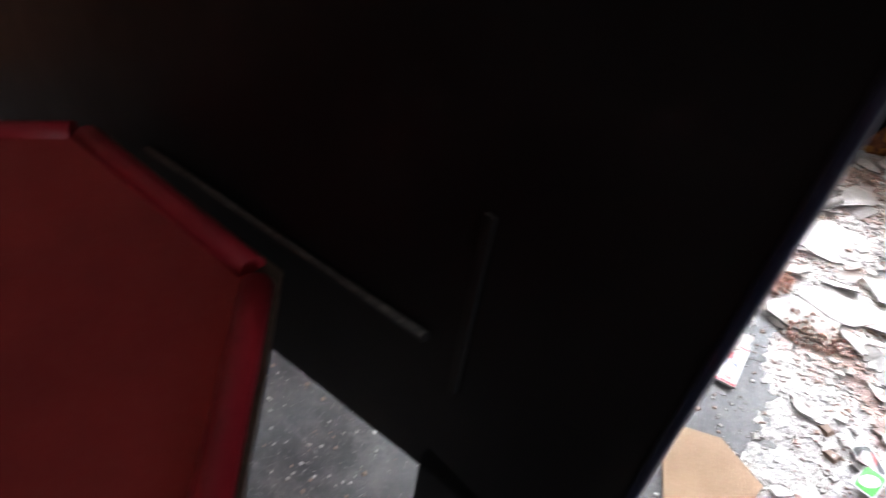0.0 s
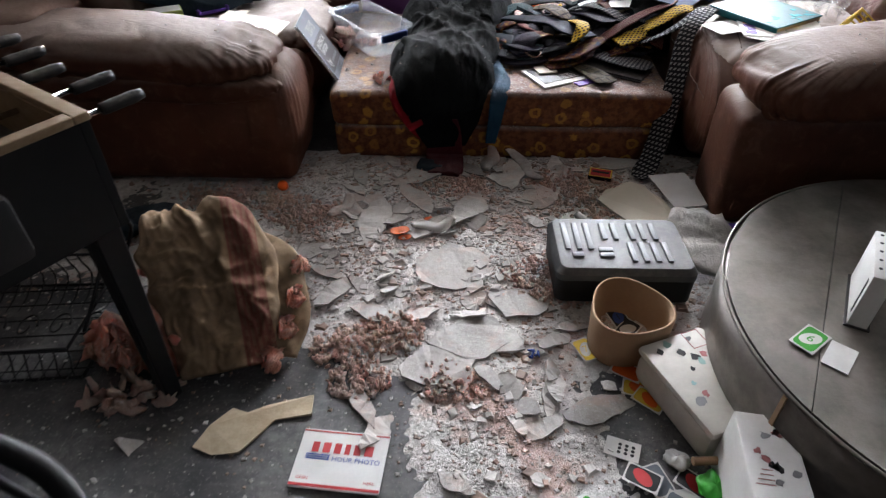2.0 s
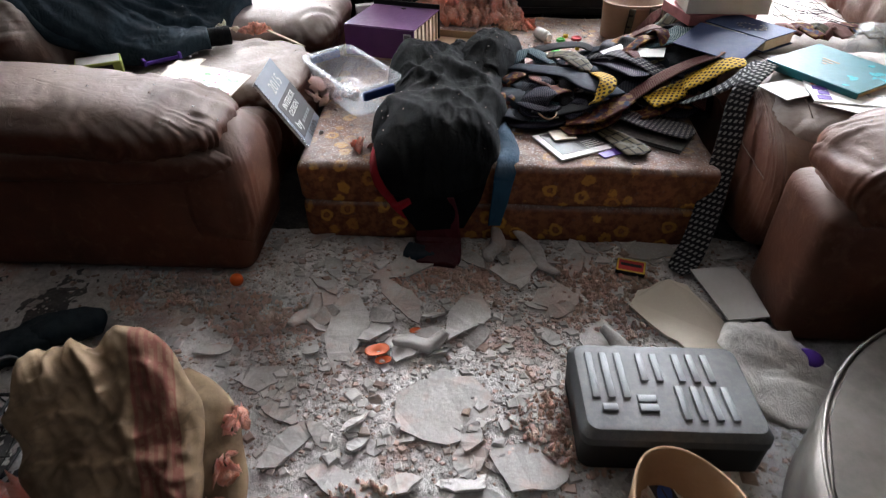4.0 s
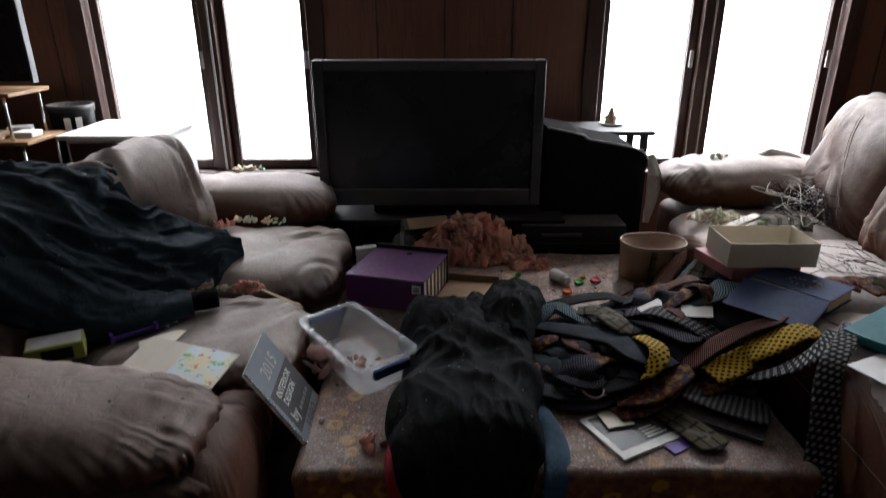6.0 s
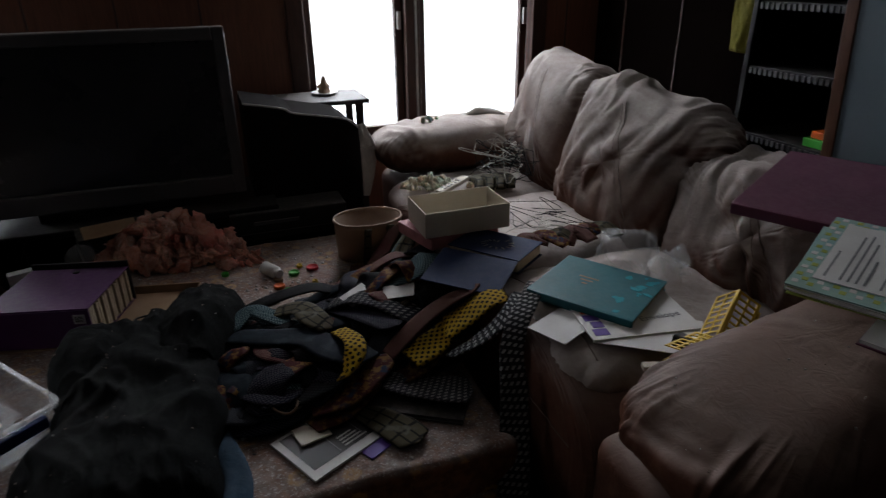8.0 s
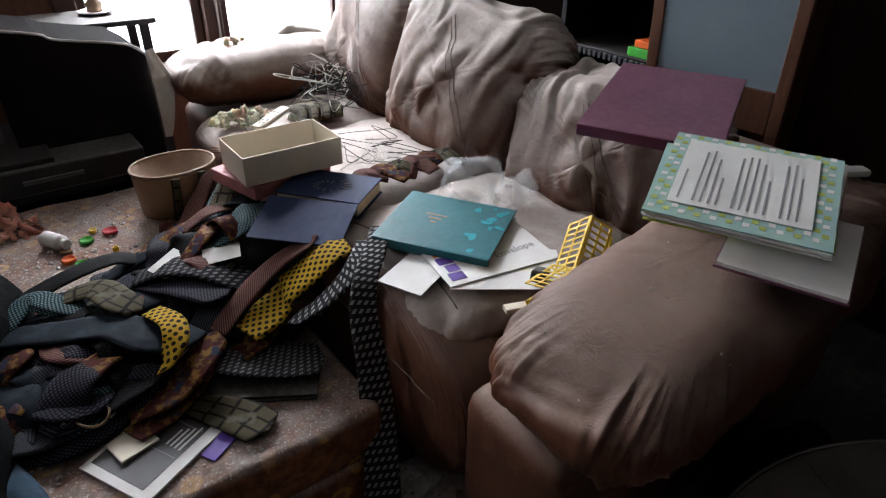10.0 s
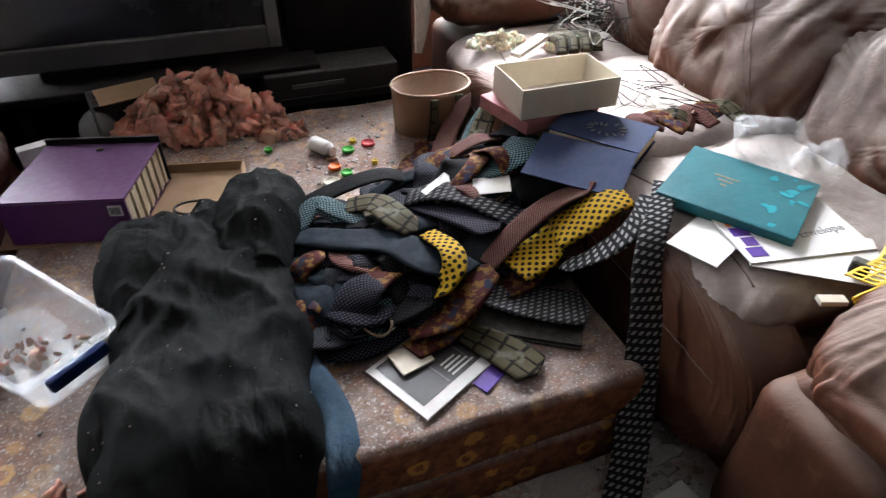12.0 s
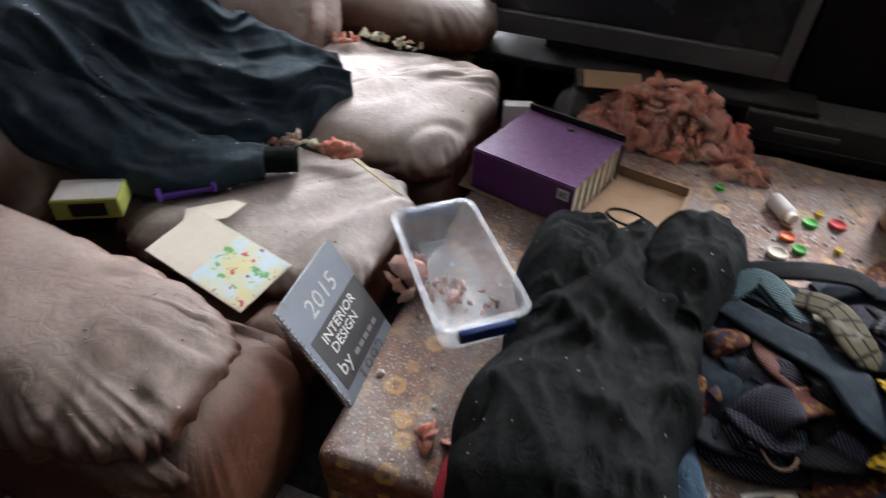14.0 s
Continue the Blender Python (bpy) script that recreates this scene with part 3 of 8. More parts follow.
def drape(path, widths, lifts, fold=0.01, seed=0, n=40, nu=16, side=None, freq=9.0, base=0.0, grain=(1.9, 0.85)):
    """Cloth or a band that lies along a line: its width and how far it bulges change on the way. UV is in metres."""
    bm = bmesh.new()
    uvl = bm.loops.layers.uv.new("UVMap")
    rnd = random.Random(seed)
    off = Vector((rnd.uniform(-50, 50), rnd.uniform(-50, 50), 0))
    pts = smooth(path, n)
    top, low, uvs = [], [], []
    length = 0.0
    for i, p in enumerate(pts):
        s = i / (n - 1)
        if i:
            length += (p - pts[i - 1]).length
        t = (pts[min(i + 1, n - 1)] - pts[max(i - 1, 0)]).normalized()
        if side is None:
            lat = t.cross(Vector((0, 0, 1)))
            lat = (lat if lat.length > 0.15 else Vector((1, 0, 0))).normalized()
        else:
            sd = Vector(side)
            lat = (sd - t * sd.dot(t)).normalized()
        nrm = lat.cross(t).normalized()
        if nrm.z < -0.2:
            nrm = -nrm
        w, h = along(widths, s) / 2, along(lifts, s)
        ra, rb, ru = [], [], []
        for k in range(nu + 1):
            u = -1 + 2 * k / nu
            f1 = noise.noise(Vector((u * w * freq * grain[0] * 1.15, length * freq * grain[1] * 0.65, seed * 3.1)) + off)
            f2 = 1 - 2 * abs(noise.noise(Vector((u * w * freq * 4.0, length * freq * 1.1, seed * 1.7)) + off))
            prof = max(0.0, 1 - abs(u) ** 3.2) ** 0.6
            g = Vector((u * w * freq * grain[0], length * freq * grain[1], seed * 2.3))
            g += Vector((0.5 * noise.noise(g * 0.6 + off), 0.5 * noise.noise(g * 0.6 - off), 0))
            f3 = max(0.0, 1 - 2.0 * abs(noise.noise(g + off))) ** 1.3
            f4 = max(0.0, 1 - 2.2 * abs(noise.noise(g * 2.1 - off))) ** 1.5
            lift = h * prof + fold * (0.9 * f1 + 0.15 * f2 + 0.62 * f3 + 0.30 * f4) * (0.25 + 0.75 * prof)
            wob = 1 + 0.16 * noise.noise(Vector((length * freq, math.copysign(3, u), seed))) * (fold > 0.004)
            q = p + lat * (u * w * wob)
            ra.append(bm.verts.new(q + nrm * max(lift, 0.0015)))
            rb.append(bm.verts.new(q + nrm * base - nrm * 0.0015))
            ru.append((u * w, length))
        top.append(ra)
        low.append(rb)
        uvs.append(ru)

    def face(vs, uv):
        f = bm.faces.new(vs)
        f.smooth = True
        for l, c in zip(f.loops, uv):
            l[uvl].uv = c

    for i in range(n - 1):
        for k in range(nu):
            uv = (uvs[i][k], uvs[i][k + 1], uvs[i + 1][k + 1], uvs[i + 1][k])
            face((top[i][k], top[i][k + 1], top[i + 1][k + 1], top[i + 1][k]), uv)
            face((low[i][k], low[i + 1][k], low[i + 1][k + 1], low[i][k + 1]), (uv[0], uv[3], uv[2], uv[1]))
        for k in (0, nu):
            face((top[i][k], top[i + 1][k], low[i + 1][k], low[i][k]), (uvs[i][k], uvs[i + 1][k], uvs[i + 1][k], uvs[i][k]))
    for i in (0, n - 1):
        for k in range(nu):
            face((top[i][k], low[i][k], low[i][k + 1], top[i][k + 1]), (uvs[i][k], uvs[i][k], uvs[i][k + 1], uvs[i][k + 1]))
    bmesh.ops.recalc_face_normals(bm, faces=bm.faces)
    return bm


def fluff(centre, half, count, seed=0, size=(0.03, 0.07), rough=0.55, flat=(0.22, 0.5)):
    """A heap of torn wadding: many ragged tufts."""
    bm = bmesh.new()
    rnd = random.Random(seed)
    for i in range(count):
        a, r = rnd.uniform(0, 2 * math.pi), rnd.random() ** 0.55
        x, y = math.cos(a) * r, math.sin(a) * r
        z = rnd.random() ** 0.8 * (1 - r * r * 0.85)
        s = rnd.uniform(*size)
        made = bmesh.ops.create_icosphere(bm, subdivisions=2, radius=1.0)["verts"]
        turn = Euler((rnd.uniform(0, 6), rnd.uniform(0, 6), rnd.uniform(0, 6))).to_matrix()
        k = Vector((rnd.uniform(0.8, 1.9), rnd.uniform(0.5, 1.0), rnd.uniform(*flat)))
        off = Vector((rnd.uniform(-40, 40), rnd.uniform(-40, 40), rnd.uniform(-40, 40)))
        for v in made:
            d = v.co.copy()
            g = 1 + rough * (0.8 * noise.noise(d * 1.9 + off) + 1.0 * noise.noise(d * 5.5 + off))
            q = turn @ Vector((d.x * k.x, d.y * k.y, d.z * k.z)) * (s * g)
            v.co = Vector(centre) + Vector((x * half[0], y * half[1], max(0.0, z * half[2]) + 0.4 * s)) + q
    low = centre[2]
    for v in bm.verts:
        v.co.z = max(v.co.z, low + 0.0005)
    for f in bm.faces:
        f.smooth = True
    return bm


def plate(outline, z0, z1, bm=None, m=None, wobble=0.0, seed=0):
    """A flat piece with the given outline, between two heights."""
    bm = bm or bmesh.new()
    rnd = random.Random(seed)
    a = [bm.verts.new((x, y, z0 + rnd.uniform(-wobble, wobble) * 0.3)) for x, y in outline]
    b = [bm.verts.new((x, y, z1 + rnd.uniform(-wobble, wobble))) for x, y in outline]
    bm.faces.new(a[::-1])
    bm.faces.new(b)
    for i in range(len(a)):
        k = (i + 1) % len(a)
        bm.faces.new((a[i], a[k], b[k], b[i]))
    if m is not None:
        bmesh.ops.transform(bm, matrix=m, verts=a + b)
    return bm


def lathe(profile, seg=32, centre=(0, 0, 0), squash=None, bm=None):
    """Turns a profile of (radius, height) round the upright axis; squash(angle) scales the radius."""
    bm = bm or bmesh.new()
    c = Vector(centre)
    rows = []
    for r, z in profile:
        row = []
        for i in range(seg):
            a = 2 * math.pi * i / seg
            k = r * (squash(a) if squash else 1)
            row.append(bm.verts.new(c + Vector((math.cos(a) * k, math.sin(a) * k, z))))
        rows.append(row)
    for a, b in zip(rows, rows[1:]):
        for i in range(seg):
            k = (i + 1) % seg
            bm.faces.new((a[i], a[k], b[k], b[i])).smooth = True
    bm.faces.new(rows[0][::-1])
    bm.faces.new(rows[-1])
    return bm


def shade(bm, angle=35):
    """Soft shading but for edges sharper than the angle."""
    for f in bm.faces:
        f.smooth = True
    for e in bm.edges:
        if len(e.link_faces) == 2 and e.calc_face_angle(0) > radians(angle):
            e.smooth = False
    return bm


def link(name, bm, material):
    me = bpy.data.meshes.new(name)
    bm.to_mesh(me)
    bm.free()
    me.materials.append(M[material] if isinstance(material, str) else material)
    return new(name, me)


def part(name, bm, material, parent, label=""):
    """One mesh under a thing or a part; its points are given in the world."""
    ob = link(name, bm, material)
    ob.parent = parent
    inv = Matrix.Identity(4)
    up = parent
    chain = []
    while up is not None:
        chain.append(up)
        up = up.parent
    place = Matrix.Identity(4)
    for o in reversed(chain):
        place = place @ (o.matrix_parent_inverse if o.parent else inv) @ o.matrix_basis
    ob.matrix_parent_inverse = place.inverted()
    if label:
        ob["label"] = label
    return ob


def thing(name, place, label, category, group="", kind=""):
    """An Empty at a thing's base, to which its parts are tied."""
    ob = new(name)
    ob.empty_display_size = 0.05
    ob.location = place
    ob.matrix_basis = Matrix.Translation(place)
    return tagged(ob, label, category, group, kind)


def single(name, bm, material, label, category, group="", kind=""):
    return tagged(link(name, bm, material), label, category, group, kind)


def lettering(name, text, size, m, material, parent, depth=0.0006, align="CENTER"):
    """Words in the built-in font, lying in the plane of m."""
    cu = bpy.data.curves.new(name, "FONT")
    cu.body, cu.size, cu.extrude, cu.align_x, cu.align_y, cu.resolution_u = text, size, depth, align, "CENTER", 2
    tmp = bpy.data.objects.new(name, cu)
    me = bpy.data.meshes.new_from_object(tmp)
    bpy.data.objects.remove(tmp)
    bm = bmesh.new()
    bm.from_mesh(me)
    bpy.data.meshes.remove(me)
    bmesh.ops.transform(bm, matrix=m, verts=bm.verts)
    return part(name, bm, material, parent)


def turned(x, y, z, rz=0, rx=0, ry=0):
    return pose(x, y, z, rx, ry, rz)


def stitched(parent, path, way, r=0.0020, n=40):
    """A sewn seam that lies on a part, found by dropping a line on it; small stitches run beside it."""
    me = parent.data
    tree = BVHTree.FromPolygons([v.co for v in me.vertices], [p.vertices[:] for p in me.polygons])
    way = Vector(way).normalized()
    pts = []
    for p in smooth(path, n):
        hit = tree.ray_cast(p - way * 0.6, way)
        if hit[0] is not None:
            pts.append(hit[0] + hit[1] * r * 0.25)
    if len(pts) > 3:
        bm = tube(bmesh.new(), pts, r, 6, len(pts) * 2)
        part("seam", bm, "seam", parent)


# ---- the room ----
X0, X1, Y0, Y1, H = -2.7, 3.66, -2.5, 5.40, 2.42
single("floor", a_box((X0 - 0.2, Y0 - 0.2, -0.12), (X1 + 0.2, Y1 + 0.25, 0.0)), "floor", "dark grey dirty floor strewn with plaster", "floor", kind="structure")
single("ceiling", a_box((X0 - 0.2, Y0 - 0.2, H), (X1 + 0.2, Y1 + 0.25, H + 0.12)), "ceiling", "stained pale ceiling", "ceiling", kind="structure")


def wall(name, label, boxes, material="panelling"):
    bm = bmesh.new()
    for lo, hi in boxes:
        box(bm, lo, hi)
    return single(name, bm, material, label, "wall", kind="structure")


WIN = ((-1.30, 0.02, 0.50), (1.74, 3.18, 0.50))
WTOP = 2.28
WT = Y1 + 0.16
wall("wall_north", "brown panelled wall with two tall windows", [
    ((X0, Y1, 0), (WIN[0][0], WT, H)), ((WIN[0][1], Y1, 0), (WIN[1][0], WT, H)), ((WIN[1][1], Y1, 0), (X1, WT, H)),
    ((WIN[0][0], Y1, 0), (WIN[0][1], WT, WIN[0][2])), ((WIN[1][0], Y1, 0), (WIN[1][1], WT, WIN[1][2])),
    ((WIN[0][0], Y1, WTOP), (WIN[0][1], WT, H)), ((WIN[1][0], Y1, WTOP), (WIN[1][1], WT, H))])
# shade is in the near-black colour; the southern opening is added for fill light
wall("wall_east", "panelled wall, shade put into its near-black colour, with an added opening", [((X1, -0.5, 0), (X1 + 0.14, WT, H)), ((X1, Y0, 0), (X1 + 0.14, -1.8, H)), ((X1, -1.8, 0), (X1 + 0.14, -0.5, 0.85)), ((X1, -1.8, 2.0), (X1 + 0.14, -0.5, H))], "dark_panelling")
wall("wall_west", "dark brown panelled wall", [((X0 - 0.14, Y0, 0), (X0, WT, H))])
wall("wall_south", "dark brown panelled wall", [((X0, Y0 - 0.14, 0), (X1, Y0, H))])

# upright battens between the sheets of panelling
rnd = random.Random(5)
for x in (-2.3, -1.9, -1.5, 0.42, 0.82, 1.22, 3.42):
    single("trim", a_box((x - 0.006, Y1 - 0.008, 0), (x + 0.006, Y1 - 0.001, H), 0.002), "trim", "dark groove strip in the panelling", "trim", kind="structure")
for y in (1.2, 1.8, 2.4, 4.6, 5.1):
    single("trim", a_box((X1 - 0.008, y - 0.006, 0), (X1 - 0.001, y + 0.006, H), 0.002), "trim", "dark groove strip in the panelling", "trim", kind="structure")


def window(name, x0, x1, z0, z1, mull):
    """A two-leaf window: dark casing, two frames, a double mullion, panes and a sill."""
    w = thing(name, ((x0 + x1) / 2, Y1, z0), "tall dark-framed window, bright overcast daylight outside", "window", kind="structure")
    y0, y1 = Y1 - 0.03, Y1 + 0.15
    part("casing", a_box((x0 - 0.085, y0, z0 - 0.06), (x0 + 0.012, Y1 + 0.03, z1 + 0.08), 0.006), "trim", w)
    part("casing", a_box((x1 - 0.012, y0, z0 - 0.06), (x1 + 0.085, Y1 + 0.03, z1 + 0.08), 0.006), "trim", w)
    part("casing", a_box((x0 + 0.012, y0, z1 - 0.012), (x1 - 0.012, Y1 + 0.03, z1 + 0.08), 0.006), "trim", w)
    part("window_sill", a_box((x0 - 0.10, Y1 - 0.075, z0 - 0.035), (x1 + 0.10, Y1 + 0.15, z0), 0.008), "trim", w)
    for a, b in ((x0 + 0.012, mull - 0.045), (mull + 0.045, x1 - 0.012)):
        for lo, hi in (((a, Y1 + 0.05, z0), (a + 0.05, Y1 + 0.10, z1 - 0.012)), ((b - 0.05, Y1 + 0.05, z0), (b, Y1 + 0.10, z1 - 0.012)),
                       ((a + 0.05, Y1 + 0.05, z0), (b - 0.05, Y1 + 0.10, z0 + 0.055)), ((a + 0.05, Y1 + 0.05, z1 - 0.07), (b - 0.05, Y1 + 0.10, z1 - 0.012))):
            part("window_frame", a_box(lo, hi, 0.006), "trim", w)
        pane = part("pane", a_box((a + 0.048, Y1 + 0.072, z0 + 0.05), (b - 0.048, Y1 + 0.076, z1 - 0.065)), GLASS, w)
        pane.visible_shadow = False
        part("latch", a_box((b - 0.038, Y1 + 0.03, z0 + 0.62), (b - 0.014, Y1 + 0.052, z0 + 0.72), 0.004), "steel", w)
    part("mullion", a_box((mull - 0.045, Y1 - 0.01, z0), (mull + 0.045, Y1 + 0.11, z1 - 0.012), 0.008), "trim", w)
    part("glazing_strip", a_box((mull + 0.010, Y1 - 0.022, z0), (mull + 0.022, Y1 - 0.010, z1 - 0.012), 0.002), "foil", w)
    return w


g = Nodes("window_glass")
g.bsdf.inputs["Transmission Weight"].default_value = 1.0
g.bsdf.inputs["IOR"].default_value = 1.45
GLASS = g.done((0.95, 0.97, 0.97), 0.02)
window("window_1", WIN[0][0], WIN[0][1], WIN[0][2], WTOP, -0.585)
window("window_2", WIN[1][0], WIN[1][1], WIN[1][2], WTOP, 2.385)

# east side: a shelf unit, a framed slate-blue board that leans on it, and a dark door
bc = thing("bookcase", (3.44, 3.4, 0), "dark open bookcase, almost empty, against the wall", "bookcase")
for y in (3.02, 3.70):
    part("side", a_box((3.24, y - 0.012, 0), (3.64, y + 0.012, 2.0), 0.003), "black", bc)
for z in (0.06, 0.42, 0.80, 1.06, 1.30, 1.62, 1.98):
    sh = part("shelf", a_box((3.25, 3.032, z - 0.012), (3.63, 3.688, z + 0.012), 0.002), "black", bc)
    if 0.7 < z < 1.6:
        for i in range(26):
            part("edging", a_box((3.236, 3.036 + i * 0.0250, z - 0.016), (3.244, 3.050 + i * 0.0250, z + 0.006)), "tv_frame", sh)
part("back", a_box((3.628, 3.032, 0.02), (3.638, 3.688, 1.97)), "black", bc)
single("green_box", a_box((3.27, 3.28, 0.813), (3.42, 3.39, 0.845), 0.003), "green", "small green box on the shelf", "box")
single("orange_box", a_box((3.28, 3.27, 0.846), (3.40, 3.37, 0.872), 0.003), "orange", "small orange box on a green box", "box")
bd = thing("framed_board", (3.3, 3.0, 0), "slate-blue board in a brown wooden frame, leaning", "board")
lean = turned(3.28, 2.99, 0.0, 90 + 7, 90 - 6)
for lo, hi in (((-0.24, 0.70, -0.012), (-0.20, 1.75, 0.012)), ((0.20, 0.70, -0.012), (0.24, 1.75, 0.012)), ((-0.20, 0.70, -0.012), (0.20, 0.84, 0.012)), ((-0.20, 1.70, -0.012), (0.20, 1.75, 0.012))):
    part("frame", a_box(lo, hi, 0.003, lean), "panelling", bd)
part("panel", a_box((-0.202, 0.838, -0.006), (0.202, 1.702, 0.006), 0.001, lean), "pale_board", bd)
for x in (-0.22, 0.22):
    part("leg", a_box((x - 0.02, 0.0, -0.012), (x + 0.02, 0.702, 0.012), 0.003, lean), "panelling", bd)
hk = thing("hanging_cloth", (3.64, 4.12, 1.1), "yellow cloth hanging from a wall hook", "cloth")
part("hook", tube(bmesh.new(), [(3.658, 4.12, 1.52), (3.62, 4.12, 1.51), (3.605, 4.12, 1.53)], 0.005, 8), "steel", hk)
part("cloth", drape([(3.628, 4.12, 1.52), (3.62, 4.125, 1.38), (3.615, 4.12, 1.22), (3.615, 4.13, 1.06)], (0.03, 0.12, 0.15, 0.10), (0.008, 0.016, 0.014, 0.008), 0.010, 52, side=(0, 1, 0)), "yellow_cloth", hk)
dr = thing("door_1", (3.6, 2.55, 0), "dark brown door with a brass-coloured knob", "door", kind="structure")
part("door_leaf", a_box((3.60, 2.16, 0.01), (3.645, 3.02, 2.04), 0.004), "trim", dr)
part("door_edge", a_box((3.585, 2.86, 0.01), (3.602, 3.02, 2.04), 0.003), "panelling", dr)
kn = bmesh.new()
lathe([(0.001, 0.0), (0.032, 0.001), (0.033, 0.006), (0.014, 0.010), (0.012, 0.035), (0.026, 0.044), (0.030, 0.058), (0.024, 0.070), (0.001, 0.074)], 24, bm=kn)
bmesh.ops.transform(kn, matrix=Matrix.Translation((3.585, 2.94, 0.93)) @ Euler((0, radians(-90), 0)).to_matrix().to_4x4(), verts=kn.verts)
part("door_knob", kn, "chrome", dr, "round metal door knob")

# ---- the two sofas ----
ON_EDGE = Matrix.Rotation(radians(90), 4, "Y")
ls = thing("loveseat", (-0.3, 3.65, 0), "dusty brown leather loveseat with padded arms", "sofa")
part("base", a_box((-0.88, 2.72, 0.03), (0.24, 4.66, 0.31), 0.04, segments=3), "leather", ls)
part("arm_body", shade(a_box((-0.92, 2.60, 0.015), (0.285, 3.00, 0.44), 0.055, segments=4)), "leather", ls)
part("arm_front", puff((0.20, 2.79, 0.27), (0.125, 0.205, 0.235), 0.55, 0.008, 3), "leather", ls)
part("arm_roll", puff((-0.28, 2.74, 0.42), (0.57, 0.165, 0.075), 0.4, 0.010, 4), "leather", ls)
love_arm = part("arm_pillow", puff((-0.36, 2.775, 0.53), (0.61, 0.21, 0.105), 0.55, 0.015, 5, seg=(190, 76), pucker=0.9, m=turned(0, 0, 0, -2, 0, 3)), "worn_leather", ls)
near = part("seat_cushion", puff((-0.01, 3.37, 0.40), (0.35, 0.275, 0.10), 0.5, 0.030, 6, seg=(150, 64), sag=0.2), "dusty_leather", ls)
far = part("seat_cushion", puff((0.03, 3.96, 0.435), (0.37, 0.335, 0.115), 0.42, 0.030, 7, seg=(150, 64), sag=0.1), "dusty_leather", ls)
part("seat_roll", puff((0.20, 3.04, 0.29), (0.09, 0.10, 0.12), 0.6, 0.012, 8), "leather", ls)
part("seat_roll", puff((0.235, 3.42, 0.24), (0.08, 0.22, 0.18), 0.5, 0.014, 9), "leather", ls)
part("seat_roll", puff((0.30, 3.98, 0.25), (0.09, 0.32, 0.19), 0.5, 0.012, 10), "leather", ls)
part("backrest", shade(a_box((-1.0, 2.66, 0.03), (-0.60, 4.66, 0.66), 0.09, segments=4)), "leather", ls)
part("back_pillow", puff((-0.58, 3.30, 0.55), (0.22, 0.29, 0.13), 0.42, 0.026, 11, m=turned(0, 0, 0, 0, 0, -14) @ ON_EDGE), "dusty_leather", ls)
part("back_pillow", puff((-0.46, 3.98, 0.655), (0.28, 0.37, 0.20), 0.42, 0.038, 12, seg=(150, 70), m=turned(0, 0, 0, -6, 4, -16) @ ON_EDGE), "dusty_leather", ls)
part("far_arm_body", shade(a_box((-0.86, 4.34, 0.02), (0.22, 4.70, 0.46), 0.05, segments=4)), "leather", ls)
part("far_arm_pillow", puff((-0.16, 4.50, 0.565), (0.43, 0.20, 0.125), 0.45, 0.020, 13, seg=(140, 60)), "dusty_leather", ls)

rs = thing("sofa", (2.5, 3.55, 0), "dusty brown leather sofa with loose back pillows", "sofa")
part("base", a_box((1.98, 2.60, 0.03), (3.02, 4.72, 0.34), 0.04, segments=3), "leather", rs)
part("arm_body", shade(a_box((1.90, 2.35, 0.015), (3.12, 2.65, 0.47), 0.055, segments=4)), "leather", rs)
part("arm_front", puff((2.06, 2.50, 0.285), (0.14, 0.16, 0.25), 0.45, 0.009, 21), "leather", rs)
sofa_arm = part("arm_pillow", puff((2.48, 2.445, 0.62), (0.595, 0.225, 0.12), 0.45, 0.015, 22, seg=(210, 80), pucker=0.9, m=turned(0, 0, 0, 3, 0, -6)), "leather", rs)
front = part("seat_front", puff((2.0, 3.50, 0.285), (0.115, 0.88, 0.24), 0.25, 0.007, 27, seg=(220, 50)), "leather", rs)
stitched(front, [(1.9, 2.72, 0.36), (1.9, 3.1, 0.40), (1.9, 3.5, 0.40), (1.9, 4.3, 0.40)], (1, 0, 0), n=90)
for i, (y, h) in enumerate(((3.06, 0.33), (3.72, 0.35), (4.22, 0.26))):
    cushion = part("seat_cushion", puff((2.33, y, 0.45), (0.42, h, 0.105), 0.35, 0.014, 23 + i, seg=(150, 64), sag=0.1), "dusty_leather", rs)
    stitched(cushion, [(2.02, y - h * 0.75, 0.6), (2.05, y, 0.6), (2.02, y + h * 0.75, 0.6)], (0, 0, -1))
    stitched(front, [(1.9, y + h * 0.2, 0.40), (1.9, y + h * 0.24, 0.46), (1.9, y + h * 0.3, 0.52)], (1, 0, -0.2), n=14)
part("backrest", shade(a_box((2.92, 2.42, 0.03), (3.22, 4.76, 0.70), 0.09, segments=4)), "leather", rs)
for i, (x, y, z, hy, hz, tz, rx) in enumerate(((2.80, 3.02, 0.625, 0.345, 0.25, 10, 3), (2.73, 3.63, 0.71, 0.36, 0.315, 6, 9), (2.76, 4.27, 0.745, 0.35, 0.32, -6, 4))):
    pillow = part("back_pillow", puff((x, y, z), (hz, hy, 0.195), 0.42, 0.042, 31 + i, seg=(170, 80), m=turned(0, 0, 0, tz, rx, 17) @ ON_EDGE), "dusty_leather", rs)
    stitched(pillow, [(2.5, y - hy * 0.62, z - hz * 0.55), (2.5, y - hy * 0.40, z), (2.5, y + hy * 0.05, z + hz * 0.85)], (1, 0, 0), n=60)
    stitched(pillow, [(2.5, y - hy * 0.58, z - hz * 0.58), (2.5, y - hy * 0.36, z - 0.02), (2.5, y + hy * 0.09, z + hz * 0.83)], (1, 0, 0), 0.0013, n=60)
